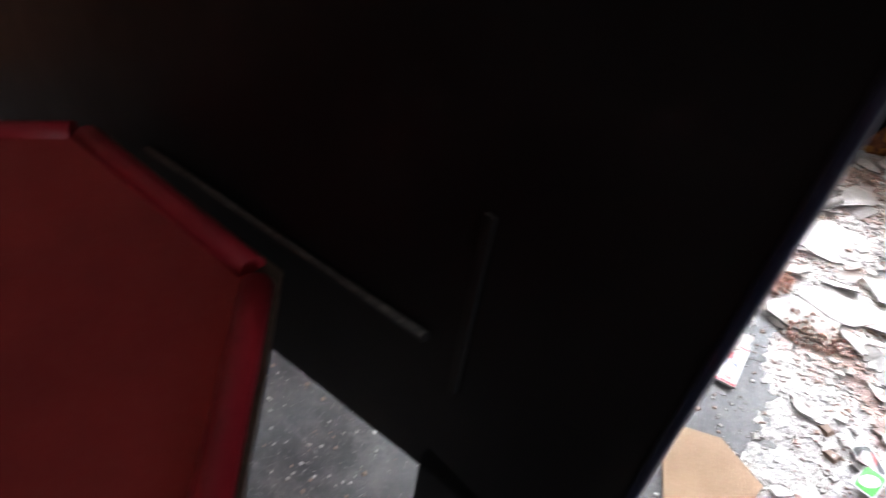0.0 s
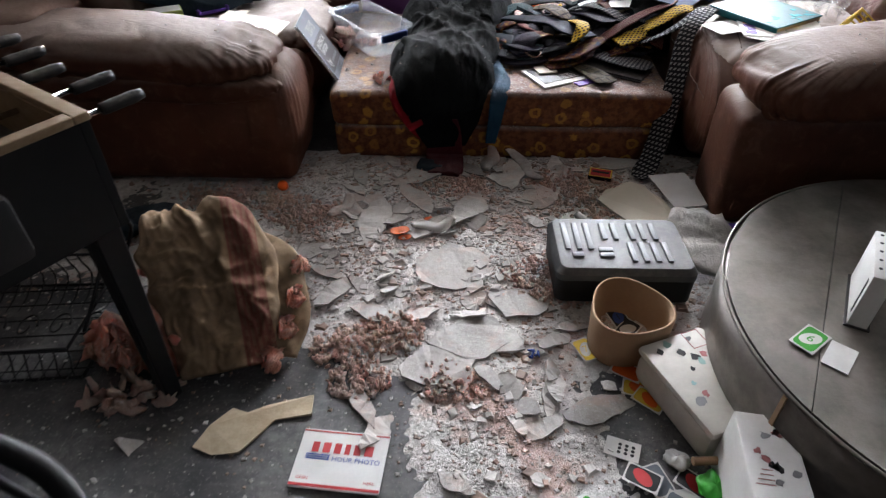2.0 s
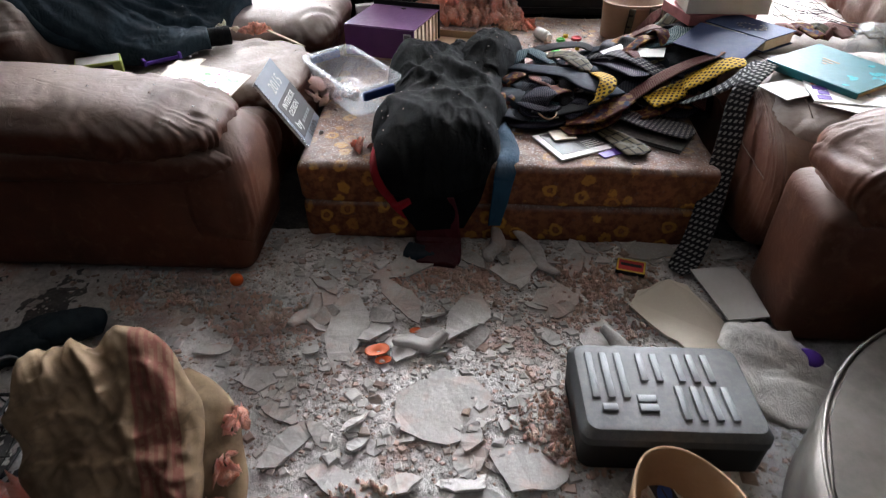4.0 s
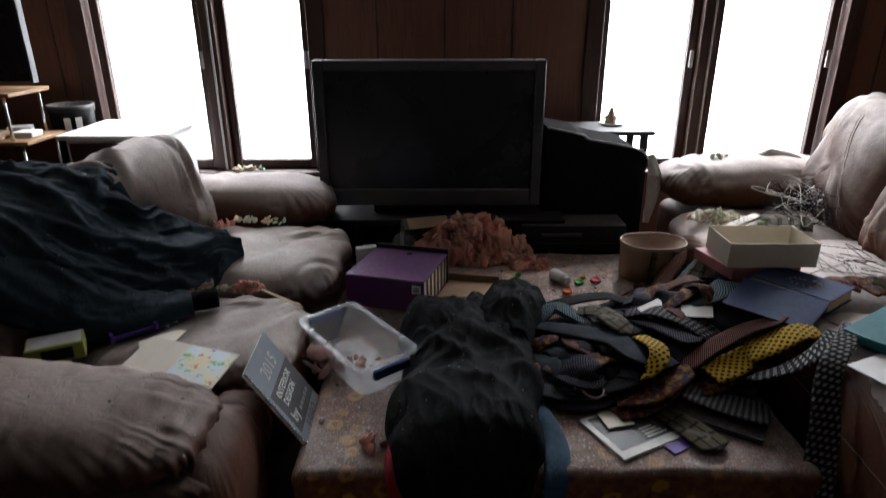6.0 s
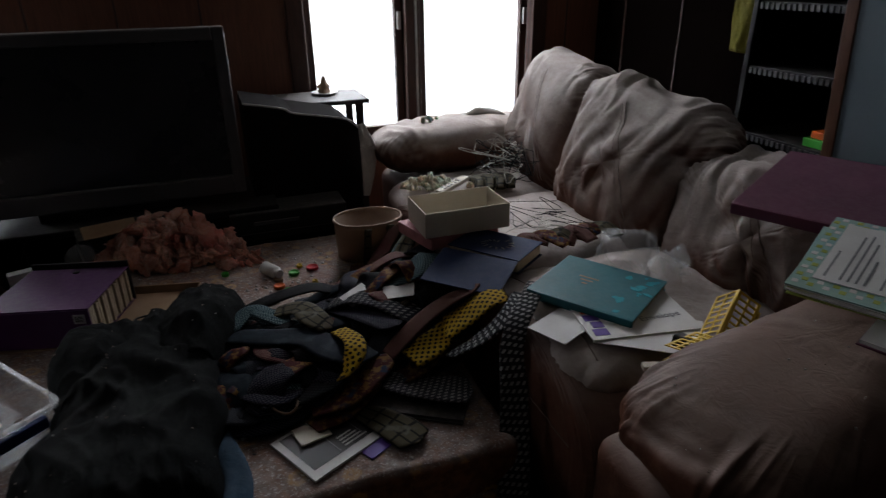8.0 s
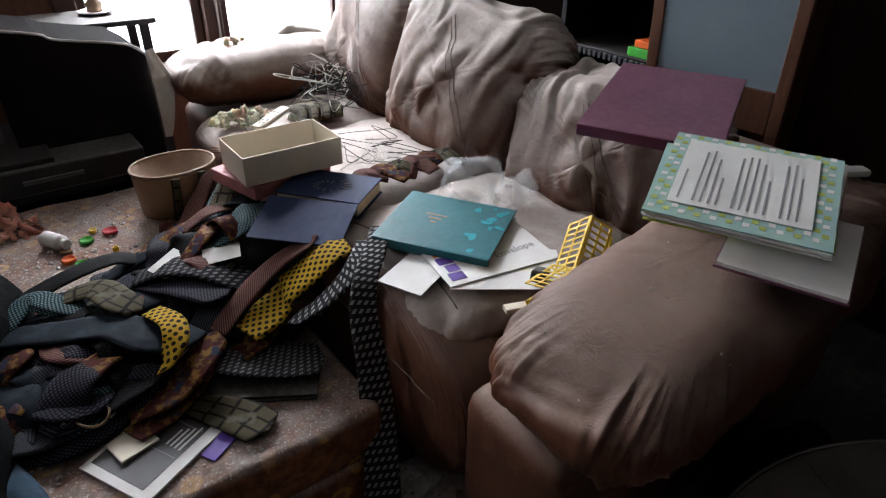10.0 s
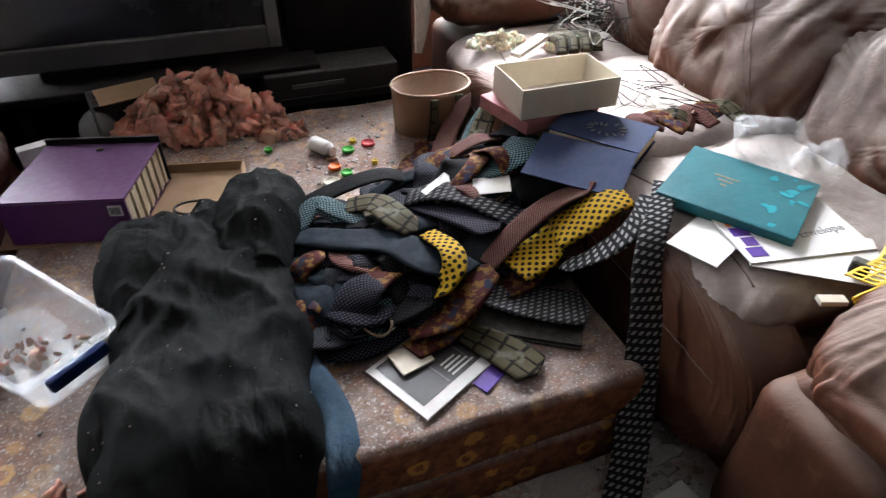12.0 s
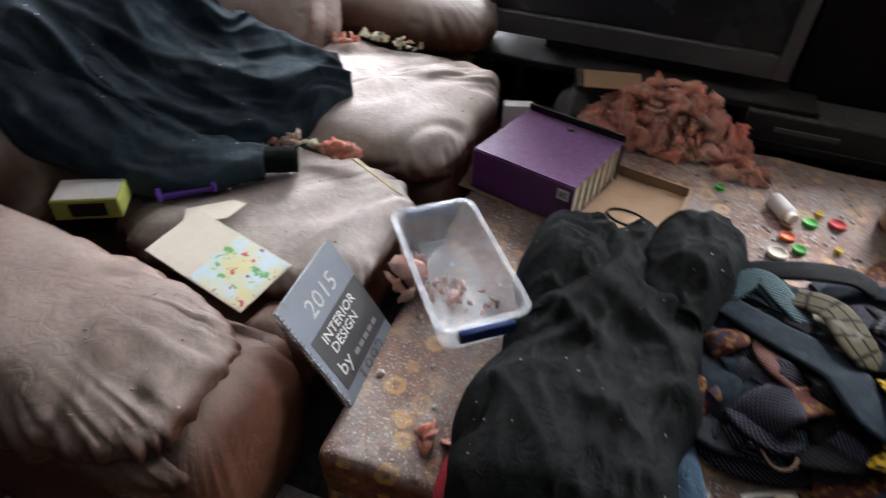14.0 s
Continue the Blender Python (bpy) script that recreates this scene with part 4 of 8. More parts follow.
part("far_arm_body", shade(a_box((1.98, 4.42, 0.02), (3.1, 4.78, 0.50), 0.05, segments=4)), "leather", rs)
part("far_arm_pillow", puff((2.38, 4.60, 0.635), (0.47, 0.20, 0.125), 0.45, 0.022, 36, seg=(140, 60)), "dusty_leather", rs)

# ---- the padded day bed between them ----
db = thing("day_bed", (1.1, 3.6, 0), "low padded bed in a brown cover printed with gold blossoms, dusty", "bed")
for z0, z1, seed in ((0.012, 0.172, 41), (0.166, 0.322, 42)):
    bm = a_box((0.41, 2.82, z0), (1.82, 4.40, z1), 0.028, segments=4)
    bmesh.ops.subdivide_edges(bm, edges=[e for e in bm.edges if e.calc_length() > 0.3], cuts=14, use_grid_fill=True)
    for v in bm.verts:
        v.co += Vector((0.006, 0.010, 0.007)) * noise.noise(v.co * 5 + Vector((seed, 0, 0)))
    part("mattress", shade(bm, 60), "floral", db)

# ---- television and what stands round it ----
tv = thing("television", (0.75, 4.6, 0.18), "large flat television, switched off, grey frame", "television")
for lo, hi in (((0.195, 4.52, 0.53), (0.245, 4.60, 1.235)), ((1.245, 4.52, 0.53), (1.295, 4.60, 1.235)), ((0.245, 4.52, 1.185), (1.245, 4.60, 1.235)), ((0.245, 4.52, 0.53), (1.245, 4.60, 0.612))):
    part("frame", a_box(lo, hi, 0.006), "tv_frame", tv)
part("screen", a_box((0.243, 4.545, 0.61), (1.247, 4.56, 1.187)), "screen", tv)
part("back_shell", a_box((0.24, 4.601, 0.56), (1.25, 4.84, 1.20), 0.05), "black_soft", tv)
part("neck", a_box((0.45, 4.58, 0.475), (1.05, 4.80, 0.53), 0.006), "black_soft", tv)
st = thing("television_stand", (0.75, 4.7, 0), "black low television stand", "stand")
part("top", a_box((0.12, 4.45, 0.445), (1.42, 4.95, 0.475), 0.006), "black", st)
part("bottom", a_box((0.12, 4.45, 0.02), (1.42, 4.95, 0.06), 0.006), "black", st)
for x in (0.13, 0.36, 1.37):
    part("side", a_box((x, 4.47, 0.06), (x + 0.04, 4.94, 0.445), 0.006), "black", st)
part("back", a_box((0.17, 4.92, 0.06), (1.37, 4.94, 0.445)), "black", st)
vc = thing("video_recorder", (1.62, 4.55, 0.32), "black video recorder with a dark front", "recorder")
part("case", a_box((1.20, 4.36, 0.325), (1.72, 4.74, 0.455), 0.006, Matrix.Translation((0, 0.06, 0))), "black_soft", vc)
part("slot", a_box((1.24, 4.412, 0.345), (1.68, 4.421, 0.362)), "black", vc)
part("panel", a_box((1.30, 4.412, 0.40), (1.50, 4.421, 0.415)), "tv_frame", vc)

sp = thing("speaker_cabinet", (1.58, 4.75, 0), "black cabinet with a torn pale lining at its edge", "cabinet")
bm = bmesh.new()
plate([(1.33, 0.0), (1.84, 0.0), (1.84, 0.755), (1.78, 0.80), (1.55, 0.845), (1.50, 0.87), (1.33, 0.905)], -4.98, -4.60, bm)
bmesh.ops.transform(bm, matrix=Matrix.Rotation(radians(90), 4, "X"), verts=bm.verts)
bmesh.ops.recalc_face_normals(bm, faces=bm.faces)
part("body", bm, "dull_black", sp)
part("edge_strip", tube(bmesh.new(), [(1.33, 4.597, 0.907), (1.50, 4.596, 0.872), (1.55, 4.597, 0.847), (1.78, 4.595, 0.802), (1.85, 4.594, 0.75)], 0.005, 6), "sheet", sp, "torn pale edge")
part("lining", drape([(1.855, 4.60, 0.77), (1.875, 4.56, 0.66), (1.865, 4.55, 0.52), (1.85, 4.54, 0.43)], (0.03, 0.09, 0.07, 0.03), (0.010, 0.014, 0.012, 0.008), 0.024, 51, side=(1, 0.4, 0)), "sheet", sp, "torn white lining")
et = thing("end_table", (1.8, 5.13, 0), "dark end table under the window, dusty top", "table")
part("tabletop", a_box((1.36, 4.985, 0.79), (2.0, 5.33, 0.815), 0.006), "black_soft", et)
for x in (1.39, 1.93):
    for y in (5.01, 5.28):
        part("leg", a_box((x, y, 0), (x + 0.04, y + 0.03, 0.79), 0.004), "black", et)
cs = thing("candle_dish", (1.80, 5.2, 0.815), "small pale dish with a dark figure on it", "dish")
part("dish", lathe([(0.01, 0.0), (0.055, 0.004), (0.075, 0.014), (0.070, 0.016), (0.01, 0.008)], 24, (1.80, 5.2, 0.815)), "white", cs)
part("figure", lathe([(0.03, 0.0), (0.028, 0.02), (0.034, 0.035), (0.016, 0.055), (0.012, 0.08), (0.004, 0.095)], 12, (1.80, 5.2, 0.823), lambda a: 1 + 0.3 * math.sin(3 * a)), "tan_leather", cs)

# white cabinet, pail and stacked shelves by the left window
wc = thing("white_cabinet", (-0.85, 5.0, 0), "white-topped low cabinet under the window", "cabinet")
part("top", a_box((-1.23, 4.76, 0.815), (-0.68, 5.28, 0.84), 0.005), "white", wc)
part("body", a_box((-1.19, 4.78, 0.02), (-0.70, 5.26, 0.815), 0.005), "white", wc)
part("front", a_box((-1.17, 4.766, 0.06), (-0.72, 4.779, 0.80), 0.004), "trim", wc)
pl = thing("pail", (-1.375, 5.2, 0), "black round bin with pale labels", "bin")
part("body", lathe([(0.09, 0.0), (0.118, 0.90), (0.126, 0.905), (0.126, 0.945), (0.114, 0.945), (0.085, 0.04), (0.01, 0.03)], 36, (-1.375, 5.2, 0)), "black_soft", pl)
for a in (18, 46):
    part("label", a_box((-0.022, -0.1215, 0.80), (0.012, -0.1185, 0.88), 0.0, turned(-1.375, 5.2, 0, a)), "paper", pl)
sr = thing("step_shelf", (-1.75, 4.9, 0), "small wooden shelves on bent metal legs", "shelf")
for z, x0, x1 in ((0.80, -2.25, -1.34), (1.045, -2.30, -1.38)):
    part("board", a_box((x0, 4.70, z), (x1, 5.05, z + 0.02), 0.004), "shelf_wood", sr)
    for x in (x0 + 0.05, x1 - 0.05):
        for y in (4.73, 5.02):
            part("leg", tube(bmesh.new(), [(x, y, 0.0 if z < 0.9 else 0.82), (x, y, z)], 0.009, 8, 4), "chrome", sr)
for i, (x, y, c) in enumerate(((-1.44, 4.86, "paper"), (-1.53, 4.95, "white"), (-1.66, 4.80, "blue"), (-2.1, 4.9, "paper"), (-1.56, 4.78, "tan_leather"))):
    single("small_parcel", a_box((-0.06, -0.05, 0), (0.06, 0.05, 0.03 + 0.01 * (i % 3)), 0.006, turned(x, y, 0.82, 25 * i)), c, "small %s bundle on a wooden shelf" % ("pale" if c != "blue" else "blue"), "parcel")

fm = thing("flat_monitor", (-1.7, 4.9, 1.066), "dark flat monitor on the small shelves", "monitor")
part("screen", a_box((-2.06, 4.90, 1.10), (-1.375, 4.94, 1.52), 0.006), "screen", fm)
part("frame", a_box((-1.3745, 4.895, 1.095), (-1.36, 4.945, 1.525), 0.004), "tv_frame", fm)
part("foot", a_box((-1.80, 4.86, 1.066), (-1.62, 4.98, 1.10), 0.004), "black_soft", fm)

# ---- black cabinet, game table and chair by the entrance ----
ac = thing("tall_cabinet", (0.2, 0.4, 0), "tall black game cabinet with blue edging", "cabinet")
CM = turned(0.556, 0.2165, 0, -14, -5.4, 1.05)
panel = plate([(-2.6, 0.0), (-2.45, 0.0), (-0.23, 0.535), (-0.020, 0.59), (-0.020, 2.05), (-2.6, 2.05)], -0.018, 0.0, m=CM @ Matrix.Rotation(radians(90), 4, "X"))
bmesh.ops.recalc_face_normals(panel, faces=panel.faces)
part("side_panel", panel, "black", ac)
part("edge", a_box((-0.0195, -0.003, 0.40), (-0.008, 0.021, 2.05), 0.003, CM), "blue_edge", ac, "dark blue plastic edging")
part("body", a_box((-1.22, 0.0185, 0.62), (-0.24, 0.16, 1.90), 0.004, CM), "black", ac)
part("foot_panel", a_box((-0.30, 0.0, 0.0), (-0.0205, 0.017, 0.583), 0.003, CM), "black", ac)
part("rail", tube(bmesh.new(), [CM @ Vector((-1.145, -0.008, 0.673)), CM @ Vector((-0.322, -0.008, 0.805))], 0.008, 10, 6), "black_soft", ac)
part("strip", a_box((-0.272, -0.006, 0.745), (-0.258, -0.0005, 1.04), 0.002, CM), "black_soft", ac)
gt = thing("game_table", (-0.470, -0.276, 0), "octagonal game table with a red top", "table")


def octagon(r, z0, z1, cx=-0.470, cy=-0.276, turn=57.3):
    return plate([(cx + r * math.cos(radians(turn + 45 * i)), cy + r * math.sin(radians(turn + 45 * i))) for i in range(8)], z0, z1)


part("apron", octagon(0.80, 0.66, 0.708), "rim_wood", gt)
part("rim", octagon(0.812, 0.709, 0.720), "rim_wood", gt)
part("felt", octagon(0.765, 0.7205, 0.726), "red_felt", gt)
for i in range(8):
    a0, a1 = radians(57.3 + 45 * i), radians(57.3 + 45 * i + 45)
    p0, p1 = Vector((-0.470 + 0.775 * math.cos(a0), -0.276 + 0.775 * math.sin(a0), 0.724)), Vector((-0.470 + 0.775 * math.cos(a1), -0.276 + 0.775 * math.sin(a1), 0.724))
    part("padding", tube(bmesh.new(), [p0.lerp(p1, 0.03), p0.lerp(p1, 0.97)], 0.026, 10, 6), "red_vinyl", gt)
part("pedestal", lathe([(0.30, 0.0), (0.30, 0.04), (0.06, 0.10), (0.05, 0.62), (0.22, 0.66)], 24, (-0.470, -0.276, 0)), "rim_wood", gt)

ch = thing("metal_chair", (0.3, 0.9, 0), "black tubular metal chair", "chair")
part("back_rail", tube(bmesh.new(), [(-0.12, 0.93, 0.30), (-0.14, 0.925, 0.70), (-0.06, 0.92, 0.785), (0.10, 0.92, 0.775), (0.27, 0.915, 0.742), (0.40, 0.895, 0.715), (0.475, 0.86, 0.69), (0.512, 0.822, 0.65), (0.53, 0.80, 0.55), (0.55, 0.775, 0.38), (0.565, 0.755, 0.0)], 0.0165, 12, 70), "wire", ch)
part("rod", tube(bmesh.new(), [(-0.10, 0.955, 0.755), (0.10, 0.95, 0.735), (0.30, 0.90, 0.695), (0.505, 0.83, 0.645)], 0.007, 8), "wire", ch)
part("leg", tube(bmesh.new(), [(-0.12, 0.93, 0.30), (-0.14, 0.90, 0.0)], 0.0165, 10), "wire", ch)
part("brace", tube(bmesh.new(), [(0.545, 0.78, 0.43), (0.47, 0.70, 0.30), (0.42, 0.62, 0.18), (0.40, 0.58, 0.0)], 0.012, 8), "wire", ch)
part("brace", tube(bmesh.new(), [(0.55, 0.77, 0.30), (0.44, 0.64, 0.22)], 0.009, 8), "wire", ch)

# ---- football table ----
ft = thing("football_table", (-0.28, 1.4, 0), "black table-football game with a maple rim", "game table")
F = Matrix(((-0.84, -0.5426, 0, 0.229), (0.5426, -0.84, 0, 1.546), (0, 0, 1, 0), (0, 0, 0, 1)))
FL, FW, FZ = 1.22, 0.60, 0.87


def fbox(lo, hi, bevel=0.0):
    return a_box(lo, hi, bevel, F)


part("side", fbox((0.0, 0.0, 0.60), (FL, 0.022, 0.852), 0.002), "black", ft)
part("side", fbox((0.0, FW - 0.022, 0.60), (FL, FW, 0.852), 0.002), "black", ft)
part("end", fbox((0.0, 0.022, 0.60), (0.022, FW - 0.022, 0.852), 0.002), "black", ft)
part("end", fbox((FL - 0.022, 0.022, 0.60), (FL, FW - 0.022, 0.852), 0.002), "black", ft)
part("rim", fbox((-0.004, -0.004, 0.852), (FL, 0.030, 0.870), 0.003), "table_wood", ft, "maple-coloured rim")
part("rim", fbox((-0.004, FW - 0.030, 0.852), (FL, FW + 0.004, 0.870), 0.003), "table_wood", ft)
part("rim", fbox((-0.004, 0.030, 0.852), (0.030, FW - 0.030, 0.870), 0.003), "table_wood", ft)
part("rim", fbox((FL - 0.03, 0.030, 0.852), (FL + 0.004, FW - 0.030, 0.870), 0.003), "table_wood", ft)
part("inner_wall", fbox((0.022, 0.0225, 0.74), (FL - 0.022, 0.030, 0.852)), "table_wood", ft)
part("inner_wall", fbox((0.022, FW - 0.030, 0.74), (FL - 0.022, FW - 0.0225, 0.852)), "table_wood", ft)
part("inner_wall", fbox((0.0225, 0.030, 0.74), (0.030, FW - 0.030, 0.852)), "table_wood", ft)
part("pitch", fbox((0.022, 0.022, 0.725), (FL - 0.022, FW - 0.022, 0.738)), "black_soft", ft)
part("bottom", fbox((0.01, 0.01, 0.602), (FL - 0.01, FW - 0.01, 0.615)), "black", ft)
part("ball_return", shade(fbox((-0.045, 0.20, 0.655), (-0.0005, 0.48, 0.80), 0.018)), "black_soft", ft)
lab = part("warning_label", fbox((-0.0475, 0.285, 0.725), (-0.0455, 0.415, 0.775)), "yellow", ft, "yellow and red warning label")
part("red_band", fbox((-0.0485, 0.285, 0.752), (-0.0476, 0.415, 0.775)), "red", lab)
for i in range(3):
    part("print_line", fbox((-0.0485, 0.295, 0.730 + i * 0.007), (-0.0477, 0.405 - 0.015 * i, 0.7325 + i * 0.007)), "ink", lab)
for sx, sy in ((0.0, 0.0), (0.0, 1.0), (1.0, 0.0), (1.0, 1.0)):
    x, y = 0.025 + sx * (FL - 0.11), 0.015 + sy * (FW - 0.09)
    bm = bmesh.new()
    lo = [bm.verts.new(F @ Vector((x + a * 0.045 + (0.01 if sx == 0 else 0.0), y + b * 0.045 + 0.01, 0.0))) for a, b in ((0, 0), (1, 0), (1, 1), (0, 1))]
    hi = [bm.verts.new(F @ Vector((x + a * 0.075 - 0.01, y + b * 0.065, 0.66))) for a, b in ((0, 0), (1, 0), (1, 1), (0, 1))]
    bm.faces.new(lo[::-1])
    bm.faces.new(hi)
    for i in range(4):
        bm.faces.new((lo[i], lo[(i + 1) % 4], hi[(i + 1) % 4], hi[i]))
    bmesh.ops.bevel(bm, geom=bm.edges[:], offset=0.004, segments=1, affect="EDGES")
    part("leg", bm, "black", ft)
rodrnd = random.Random(9)
for i in range(8):
    x = 0.10 + i * 0.146
    out = rodrnd.uniform(0.02, 0.07)
    rod = part("rod", tube(bmesh.new(), [F @ Vector((x, -out - 0.05, 0.815)), F @ Vector((x, FW + 0.10, 0.815))], 0.0065, 8, 4), "chrome", ft, "steel rod with players")
    part("handle", tube(bmesh.new(), [F @ Vector((x, -out - 0.13, 0.815)), F @ Vector((x, -out - 0.03, 0.815))], 0.0145, 12, 8, taper=(0.8, 1.05, 0.95, 1.0, 0.9)), "black_soft", rod)
    men = (1, 2, 3, 5, 5, 3, 2, 1)[i]
    tilt = rodrnd.uniform(-60, 60)
    for k in range(men):
        y = FW * (k + 1) / (men + 1) + rodrnd.uniform(-0.02, 0.02)
        bm = lathe([(0.006, -0.070), (0.013, -0.068), (0.011, -0.03), (0.015, 0.0), (0.013, 0.018), (0.007, 0.024), (0.012, 0.034), (0.010, 0.044), (0.002, 0.048)], 10, squash=lambda a: 1 - 0.35 * abs(math.sin(a)))
        bmesh.ops.transform(bm, matrix=F @ Matrix.Translation((x, y, 0.815)) @ Matrix.Rotation(radians(tilt), 4, "Y"), verts=bm.verts)
        part("player", bm, "ivory" if i % 2 else "black_soft", rod)


# ---- things on the day bed ----
def frame_of(origin, ax, ay):
    """A matrix with its x axis along ax and its y axis as near ay as a right angle lets it."""
    x = Vector(ax).normalized()
    z = x.cross(Vector(ay)).normalized()
    y = z.cross(x)
    return Matrix(((x.x, y.x, z.x, origin[0]), (x.y, y.y, z.y, origin[1]), (x.z, y.z, z.z, origin[2]), (0, 0, 0, 1)))


def loft(loops, corner, m, seg=5, close=True):
    """A shell through rounded rectangles (half x, half y, height), first to last."""
    bm = bmesh.new()
    rows = []
    for hx, hy, z in loops:
        r = min(corner, hx * 0.9, hy * 0.9)
        row = []
        for cx, cy, a0 in ((hx - r, hy - r, 0), (-hx + r, hy - r, 90), (-hx + r, -hy + r, 180), (hx - r, -hy + r, 270)):
            for k in range(seg + 1):
                a = radians(a0 + 90 * k / seg)
                row.append(bm.verts.new(m @ Vector((cx + r * math.cos(a), cy + r * math.sin(a), z))))
        rows.append(row)
    n = len(rows[0])
    for a, b in zip(rows, rows[1:]):
        for i in range(n):
            bm.faces.new((a[i], a[(i + 1) % n], b[(i + 1) % n], b[i])).smooth = True
    if close:
        bm.faces.new(rows[0][::-1])
        bm.faces.new(rows[-1])
    bmesh.ops.recalc_face_normals(bm, faces=bm.faces)
    return shade(bm, 50)


# clear storage tub
tb = thing("storage_tub", (0.525, 3.335, 0.325), "clear plastic storage tub with blue handles, nearly empty", "tub")
TM = turned(0.525, 3.335, 0.327, -52.5, 2, 0)
part("shell", loft([(0.165, 0.080, 0.0), (0.175, 0.088, 0.01), (0.205, 0.104, 0.118), (0.216, 0.114, 0.120), (0.216, 0.114, 0.130), (0.203, 0.102, 0.130), (0.172, 0.085, 0.014), (0.160, 0.075, 0.012)], 0.035, TM), "bin", tb)
for sgn in (1, -1):
    part("handle", shade(a_box((sgn * 0.218 - 0.010, -0.065, 0.085), (sgn * 0.218 + 0.010, 0.065, 0.118), 0.007, TM)), "blue_handle", tb, "dark blue clip handle")
part("lip", tube(bmesh.new(), [TM @ Vector((-0.205, -0.104, 0.131)), TM @ Vector((0.205, -0.104, 0.131))], 0.004, 8, 4), "bin", tb)
part("label", a_box((-0.1985, -0.035, 0.055), (-0.1965, 0.045, 0.10), 0.0, TM @ Matrix.Rotation(radians(-14), 4, "Y") @ Matrix.Translation((0.0, 0, -0.045))), "paper", tb, "blank paper label")
single("insulation_scrap", fluff(TM @ Vector((0.02, 0.0, 0.013)), (0.11, 0.05, 0.008), 40, 71, (0.005, 0.014)), "old_wool", "brown scraps of insulation in the tub", "debris")

# spiral-bound yearbook that leans on the loveseat
yb = thing("spiral_book", (0.43, 2.9, 0.3), "spiral-bound design book with a slate cover, leaning", "book")
YM = frame_of((0.280, 2.942, 0.548), (-0.016, 0.245, -0.008), (-0.17, 0.055, 0.257))
part("cover", a_box((0.0, -0.313, 0.0), (0.245, 0.0, 0.003), 0.0, YM), "dial_grey", yb)
part("page_block", a_box((0.004, -0.310, -0.010), (0.242, -0.003, -0.0005), 0.0, YM), "paper", yb)
part("dark_panel", a_box((0.02, -0.245, 0.0032), (0.245, -0.105, 0.0040), 0.0, YM), "dark_cover", yb)
for text, size, x, y, c in (("2015", 0.062, 0.125, -0.062, "foil"), ("INTERIOR", 0.034, 0.125, -0.130, "paper"), ("DESIGN", 0.034, 0.115, -0.162, "paper"), ("by", 0.05, 0.06, -0.205, "paper"), ("1992", 0.062, 0.13, -0.272, "tv_frame")):
    lettering("lettering", text, size, YM @ Matrix.Translation((x, y, 0.0046)), c, yb, 0.0003)
for i in range(5):
    part("print_bar", a_box((0.10 + i * 0.024, -0.222, 0.0042), (0.118 + i * 0.024, -0.210, 0.0050), 0.0, YM), "grey_ink", yb)
coil = bmesh.new()
for i in range(26):
    y = -0.305 + i * 0.0118
    tube(coil, [YM @ Vector((0.006, y, 0.004)), YM @ Vector((-0.003, y, 0.006)), YM @ Vector((-0.007, y + 0.002, -0.003)), YM @ Vector((-0.001, y + 0.003, -0.012))], 0.0011, 5, 7)
part("spiral", coil, "chrome", yb, "metal wire spiral")

# box file on a flat carton
cb = thing("flat_carton", (0.7, 3.85, 0.322), "opened brown cardboard tray", "carton")
CBM = turned(0.72, 3.87, 0.326, -12)
part("base", a_box((-0.34, -0.15, 0.0), (0.30, 0.20, 0.004), 0.0, CBM), "card", cb)
part("flap", a_box((0.302, -0.12, 0.0), (0.308, 0.20, 0.035), 0.0, CBM), "card", cb)
part("flap", a_box((-0.1, 0.202, 0.0), (0.30, 0.208, 0.035), 0.0, CBM), "card", cb)
part("hole_ring", tube(bmesh.new(), [CBM @ Vector((0.18 + 0.06 * math.cos(a * 0.4), -0.01 + 0.035 * math.sin(a * 0.4), 0.006)) for a in range(16)], 0.004, 6, 40), "black_soft", cb)
bf = thing("box_file", (0.63, 3.86, 0.332), "purple expanding box file with manila pleats", "file")
P0, PX, PY = Vector((0.424, 3.795, 0.335)), Vector((0.311, -0.083, 0)), Vector((0.095, 0.30, 0))
PM = Matrix(((PX.x, PY.x, 0, P0.x), (PX.y, PY.y, 0, P0.y), (0, 0, 0.135, P0.z), (0, 0, 0, 1)))
part("cover", a_box((-0.01, -0.01, 0.965), (1.01, 1.0, 1.0), 0.0, PM), "purple", bf)
part("front", a_box((-0.01, -0.02, 0.0), (1.01, 0.0, 0.962), 0.0, PM), "purple", bf)
part("back", a_box((-0.01, 0.975, 0.0), (1.01, 1.0, 1.15), 0.0, PM), "black_soft", bf)
part("side", a_box((-0.012, 0.0, 0.0), (0.0, 0.975, 0.96), 0.0, PM), "purple", bf)
part("base", a_box((0.0, 0.0, 0.0), (1.0, 0.975, 0.03), 0.0, PM), "purple", bf)
for i in range(13):
    part("pleat", a_box((0.02, 0.03 + i * 0.072, 0.035), (1.0 - 0.012 * (i % 2), 0.072 + i * 0.072, 0.93 - 0.02 * (i % 3)), 0.0, PM), "pages", bf)
tag = part("sticker", a_box((0.86, -0.026, 0.62), (0.97, -0.021, 0.86), 0.0, PM), "paper", bf, "small white bar-code sticker")
for i in range(6):
    part("bar", a_box((0.875 + i * 0.014, -0.030, 0.66), (0.882 + i * 0.014, -0.0265, 0.82), 0.0, PM), "ink", tag)
part("clasp", lathe([(0.001, 0), (0.012, 0.001), (0.010, 0.004), (0.001, 0.005)], 16, (0.665, 4.01, 0.4702)), "black_soft", bf)
